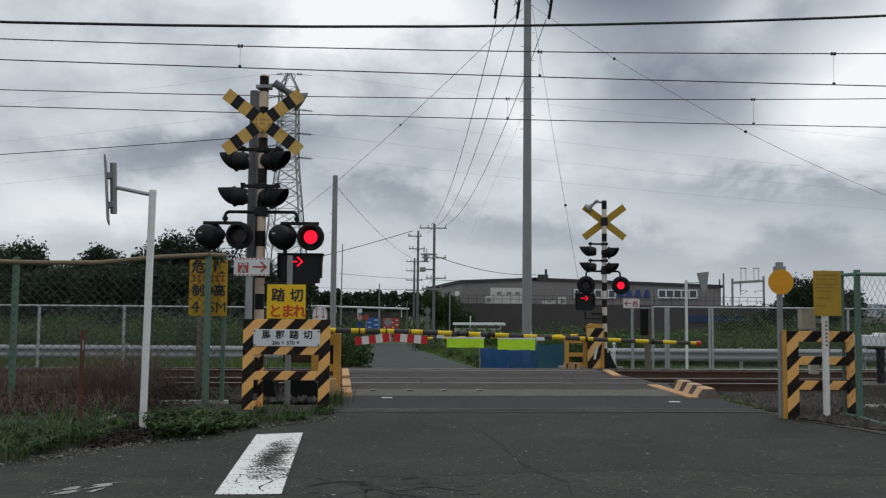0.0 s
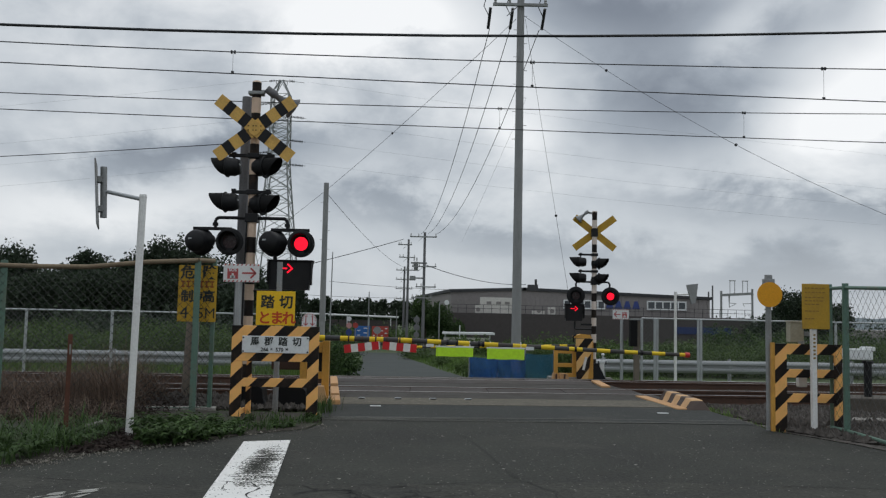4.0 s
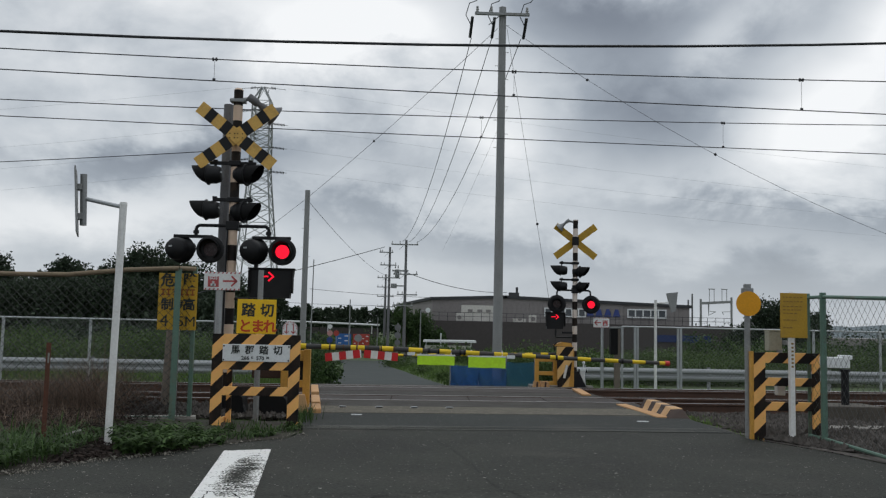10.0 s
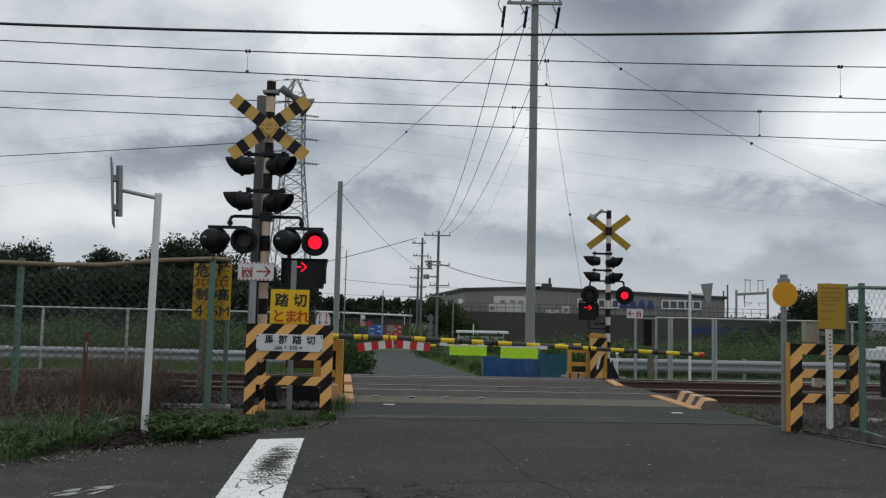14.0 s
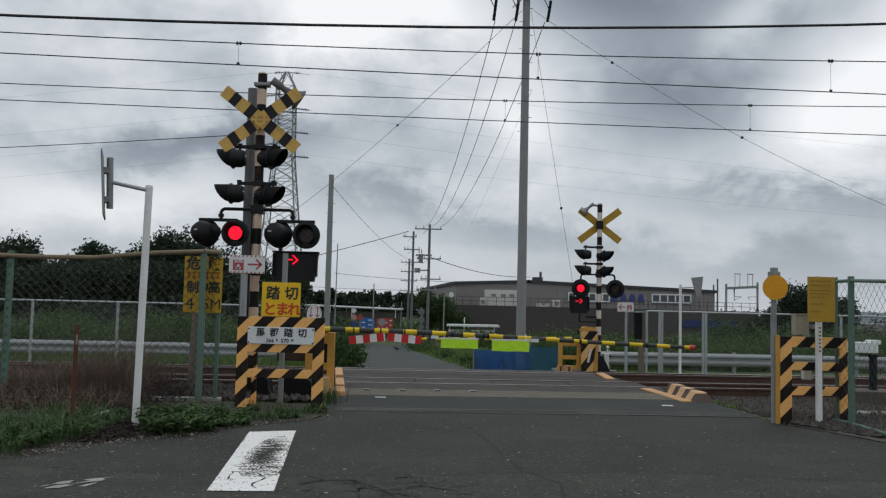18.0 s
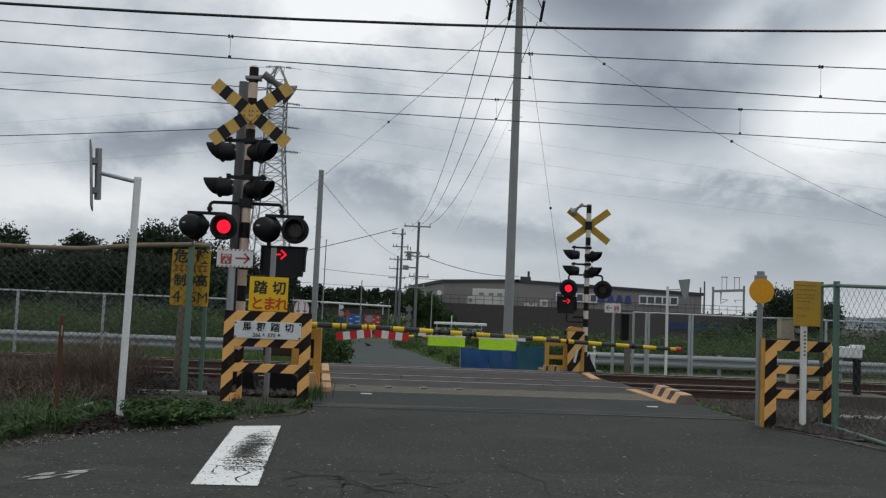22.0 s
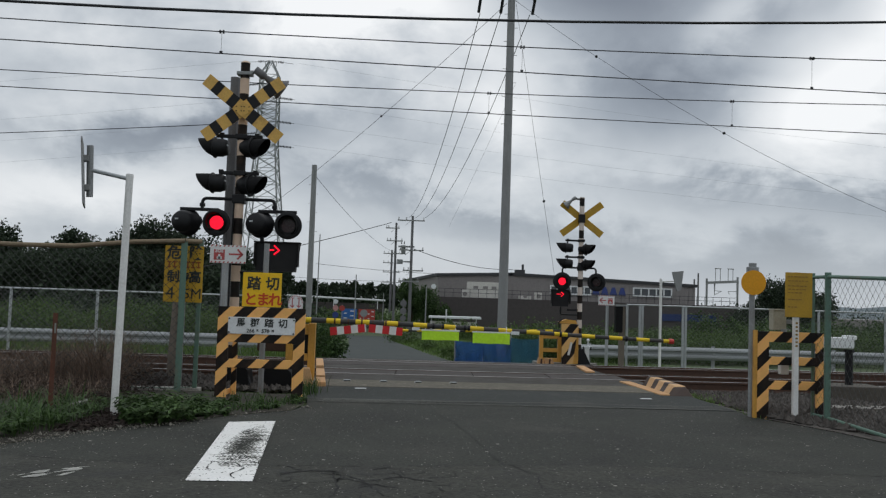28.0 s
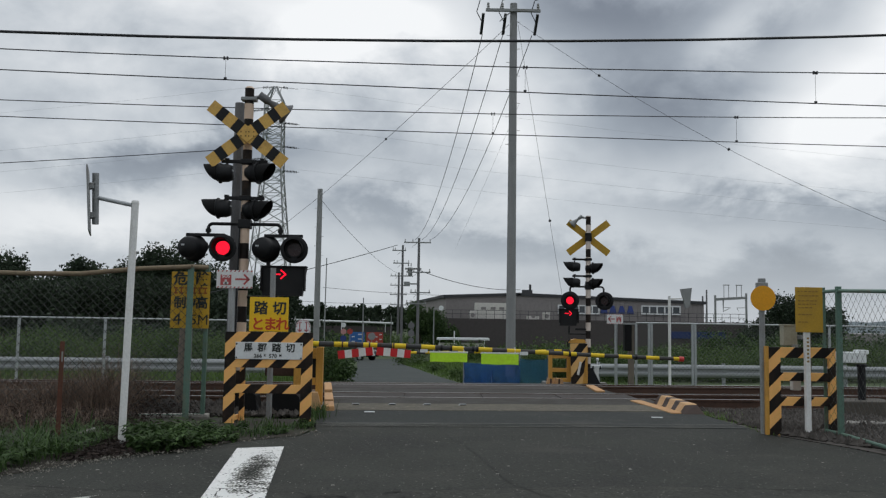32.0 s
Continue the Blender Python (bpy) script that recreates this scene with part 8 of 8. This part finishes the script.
def crack(points, width, seed, lift=0.0075):
    """A dark ragged crack in the asphalt, as a thin ribbon."""
    r = np.random.default_rng(seed)
    pts = []
    for (a, b), (c, d) in zip(points, points[1:]):
        n = max(2, int(math.hypot(c - a, d - b) / 0.06))
        for i in range(n):
            pts.append((a + (c - a) * i / n + r.normal() * 0.010, b + (d - b) * i / n + r.normal() * 0.010))
    vs, fs = [], []
    for i in range(len(pts) - 1):
        (a, b), (c, d) = pts[i], pts[i + 1]
        l_ = math.hypot(c - a, d - b) + 1e-6
        nx, ny = -(d - b) / l_, (c - a) / l_
        w0 = width * r.uniform(0.3, 1.3)
        n0 = len(vs)
        vs += [(a - nx * w0, b - ny * w0, lift), (c - nx * w0, d - ny * w0, lift), (c + nx * w0, d + ny * w0, lift), (a + nx * w0, b + ny * w0, lift)]
        fs.append((n0, n0 + 1, n0 + 2, n0 + 3))
    tagged(mesh_of("road_crack", vs, fs, M_crack), "ragged dark crack in the asphalt", "crack", "", "structure")


M_crack = surface("crack", (0.012, 0.012, 0.012), 0.95, 0, 0.2, 9.0, 40, 0.0)
crack([(0.10, 10.9), (0.18, 10.14), (0.38, 9.2), (0.5, 8.4), (0.60, 7.5), (0.67, 6.97)], 0.0035, 1)
crack([(-3.3, 6.75), (-1.95, 6.5), (-0.4, 6.67), (1.56, 7.03), (3.44, 6.9), (4.6, 6.8)], 0.005, 2)
crack([(-1.0, 6.3), (-0.6, 6.45), (-0.35, 6.1), (-0.1, 6.3), (0.2, 6.1)], 0.008, 3)
crack([(-0.6, 6.45), (-0.5, 5.9), (-0.55, 5.5), (-0.3, 5.2)], 0.006, 4)
crack([(-0.35, 6.1), (-0.2, 5.7), (0.1, 5.5)], 0.006, 5)
crack([(0.67, 6.97), (0.9, 6.5), (0.85, 6.0)], 0.005, 6)
crack([(2.3, 6.95), (2.4, 6.5), (2.2, 6.1)], 0.004, 7)
crack([(-0.5, 14.9), (-0.35, 15.4), (-0.15, 15.9)], 0.006, 8)
# cracks that run on through the stripe, and the crazed patch beside it
crack([(-1.58, 6.66), (-1.38, 6.62), (-1.28, 6.70), (-1.12, 6.60)], 0.006, 9, 0.0112)
crack([(-1.33, 6.64), (-1.24, 6.42), (-1.28, 6.20), (-1.20, 6.02)], 0.007, 10, 0.0112)
crack([(-1.52, 6.64), (-1.50, 6.40), (-1.42, 6.28)], 0.005, 11, 0.0112)
for q in range(26):
    r_q = np.random.default_rng(40 + q)
    cx, cy = r_q.uniform(-0.95, 0.15), r_q.uniform(5.45, 6.55)
    a_q = r_q.uniform(0, math.pi)
    d_q = r_q.uniform(0.10, 0.24)
    crack([(cx, cy), (cx + math.cos(a_q) * d_q, cy + math.sin(a_q) * d_q), (cx + math.cos(a_q + 0.7) * d_q * 1.7, cy + math.sin(a_q + 0.7) * d_q * 1.7)], 0.0055, 70 + q)
M_gravel = surface("gravel", (0.21, 0.195, 0.165), 0.9, 0, 0.4, 20.0, 60, 0.2)
near_weeds()


# ------------------------------------------------------------------ the car and the bird that come into view
def car():
    c = thing("car", pose(-60, 57, -0.95), "small dark car turning into the lane", "car")
    bm = bm_new()
    side = [(-1.9, 0.32), (1.85, 0.32), (1.92, 0.55), (1.85, 0.78), (0.95, 0.92), (0.45, 1.38), (-1.2, 1.42), (-1.75, 1.0), (-1.92, 0.8)]
    prism(bm, side, 1.6)
    bmesh.ops.bevel(bm, geom=bm.edges[:], offset=0.05, segments=2, affect="EDGES", profile=0.6)
    part("body", bm, M_carpaint, c, "dark glossy body", None, True)
    for name, outl in (("side_window", [(-1.1, 0.95), (0.75, 0.95), (0.38, 1.32), (-1.05, 1.34)]),):
        bm = bm_new()
        prism(bm, outl, 1.62)
        part(name, bm, M_pane, c)
    bm = bm_new()
    box(bm, (0.62, 1.35, 0.02), (0.73, 0, 1.14), Matrix.Rotation(radians(43), 3, "Y"))
    part("windscreen", bm, M_pane, c)
    for x in (-1.2, 1.2):
        for s in (-1, 1):
            bm = bm_new()
            rod(bm, (x, s * 0.66, 0.30), (x, s * 0.83, 0.30), 0.30, None, 20)
            wheel = part("wheel", bm, M_blackmatt, c)
            bm = bm_new()
            rod(bm, (x, s * 0.82, 0.30), (x, s * 0.84, 0.30), 0.18, None, 14)
            part("rim", bm, M_galv, wheel)
    for s in (-1, 1):
        bm = bm_new()
        box(bm, (0.10, 0.34, 0.14), (1.86, s * 0.58, 0.70), None, 0.03)
        part("headlight", bm, M_signwhite, c)
    bm = bm_new()
    box(bm, (0.04, 0.34, 0.16), (1.93, 0, 0.48))
    part("plate", bm, M_signwhite, c)
    return c


M_carpaint = surface("car_paint", (0.012, 0.012, 0.014), 0.2, 0, 0.1, 3.0, 30, 0.0, None, 0, 0.6)
CAR = car()


def bird():
    b = thing("bird", pose(-1.9, 45, -0.9), "small dark bird walking on the lane", "bird")
    bm = bm_new()
    bmesh.ops.create_icosphere(bm, subdivisions=2, radius=1.0, matrix=pose(0, 0, 0.13, 0, -20, 0) @ Matrix.Diagonal((0.14, 0.07, 0.075, 1)))
    part("body", bm, M_leafdark, b, "", None, True)
    bm = bm_new()
    bmesh.ops.create_icosphere(bm, subdivisions=2, radius=0.045, matrix=Matrix.Translation((0.14, 0, 0.21)))
    rod(bm, (0.17, 0, 0.21), (0.24, 0, 0.20), 0.014, 0.002, 8)
    part("head", bm, M_leafdark, b, "", None, True)
    bm = bm_new()
    prism(bm, [(-0.10, 0.12), (-0.30, 0.05), (-0.30, 0.07), (-0.08, 0.16)], 0.05)
    part("tail", bm, M_leafdark, b)
    for s in (-1, 1):
        bm = bm_new()
        rod(bm, (0.0, s * 0.025, 0.0), (0.0, s * 0.025, 0.08), 0.006, None, 6)
        box(bm, (0.05, 0.015, 0.006), (0.015, s * 0.025, 0.004))
        part("leg", bm, M_rust, b)
        bm = bm_new()
        prism(bm, [(0.09, 0.17), (-0.02, 0.19), (-0.20, 0.10), (-0.05, 0.10)], 0.012, Matrix.Translation((0, s * 0.068, 0)))
        part("wing", bm, M_leafdark, b)
    return b


M_leafdark = surface("dark_feathers", (0.018, 0.018, 0.020), 0.6, 0, 0.3, 30.0, 90, 0.1)
BIRD = bird()

# ------------------------------------------------------------------ what moves
FLASH, FIRST = 0.6216, 0.548


def motions():
    # the lamps flash by turns: each lens carrier swings its lit or its dark face to the front
    for lens, turn in BLINK:
        here = lens.matrix_basis.translation.copy()

        def at(lit_up):
            return pose(*here, 0, 0, 0 if lit_up else -SWING)

        def lit(k):
            return (k % 2 != 0) == (turn == 0)

        k = -1
        rows = [(0.0, at(lit(-1)))]
        while FIRST + (k + 1) * FLASH < 31.9:
            before = math.floor((FIRST + (k + 1) * FLASH) * FPS) / FPS
            rows += [(before, at(lit(k))), (before + 1 / FPS, at(lit(k + 1)))]
            k += 1
        rows.append((32.0, at(lit(k))))
        walk(lens, rows)
    # the car comes along the cross street and turns into the lane at the end
    g = -1.70
    walk(CAR, [(0.0, pose(-62, 71, g)), (22.0, pose(-62, 71, g)), (25.0, pose(-44, 70.8, g)), (28.0, pose(-23, 70.5, g)), (29.5, pose(-13.5, 70.3, g)), (30.3, pose(-10.0, 70.2, g, 0, 0, -2)),
               (30.9, pose(-8.2, 70.1, g, 0, 0, -8)), (31.3, pose(-7.3, 70.0, g, 0, 0, -16)), (31.6, pose(-6.55, 69.8, g, 0, 0, -24)), (32.0, pose(-5.95, 69.5, g, 0, 0, -34))])
    # the bird walks over the lane
    b = lie(-2.8, 52.5)
    walk(BIRD, [(0.0, pose(-0.4, 52.5, b, 0, 0, 180)), (12.0, pose(-0.4, 52.5, b, 0, 0, 180)), (14.5, pose(-1.7, 52.5, b, 0, 0, 180)), (16.5, pose(-2.29, 52.5, b, 0, 0, 178)), (18.5, pose(-2.64, 52.5, b, 0, 0, 182)),
                (20.5, pose(-3.11, 52.5, b, 0, 0, 180)), (22.5, pose(-3.60, 52.5, b, 0, 0, 178)), (23.5, pose(-3.85, 52.5, b, 0, 0, 180)), (26.5, pose(-4.9, 52.7, b, 0, 0, 170)), (29.0, pose(-6.8, 53, b, 0, 0, 180)),
                (32.0, pose(-6.8, 53, b, 0, 0, 180))])


motions()
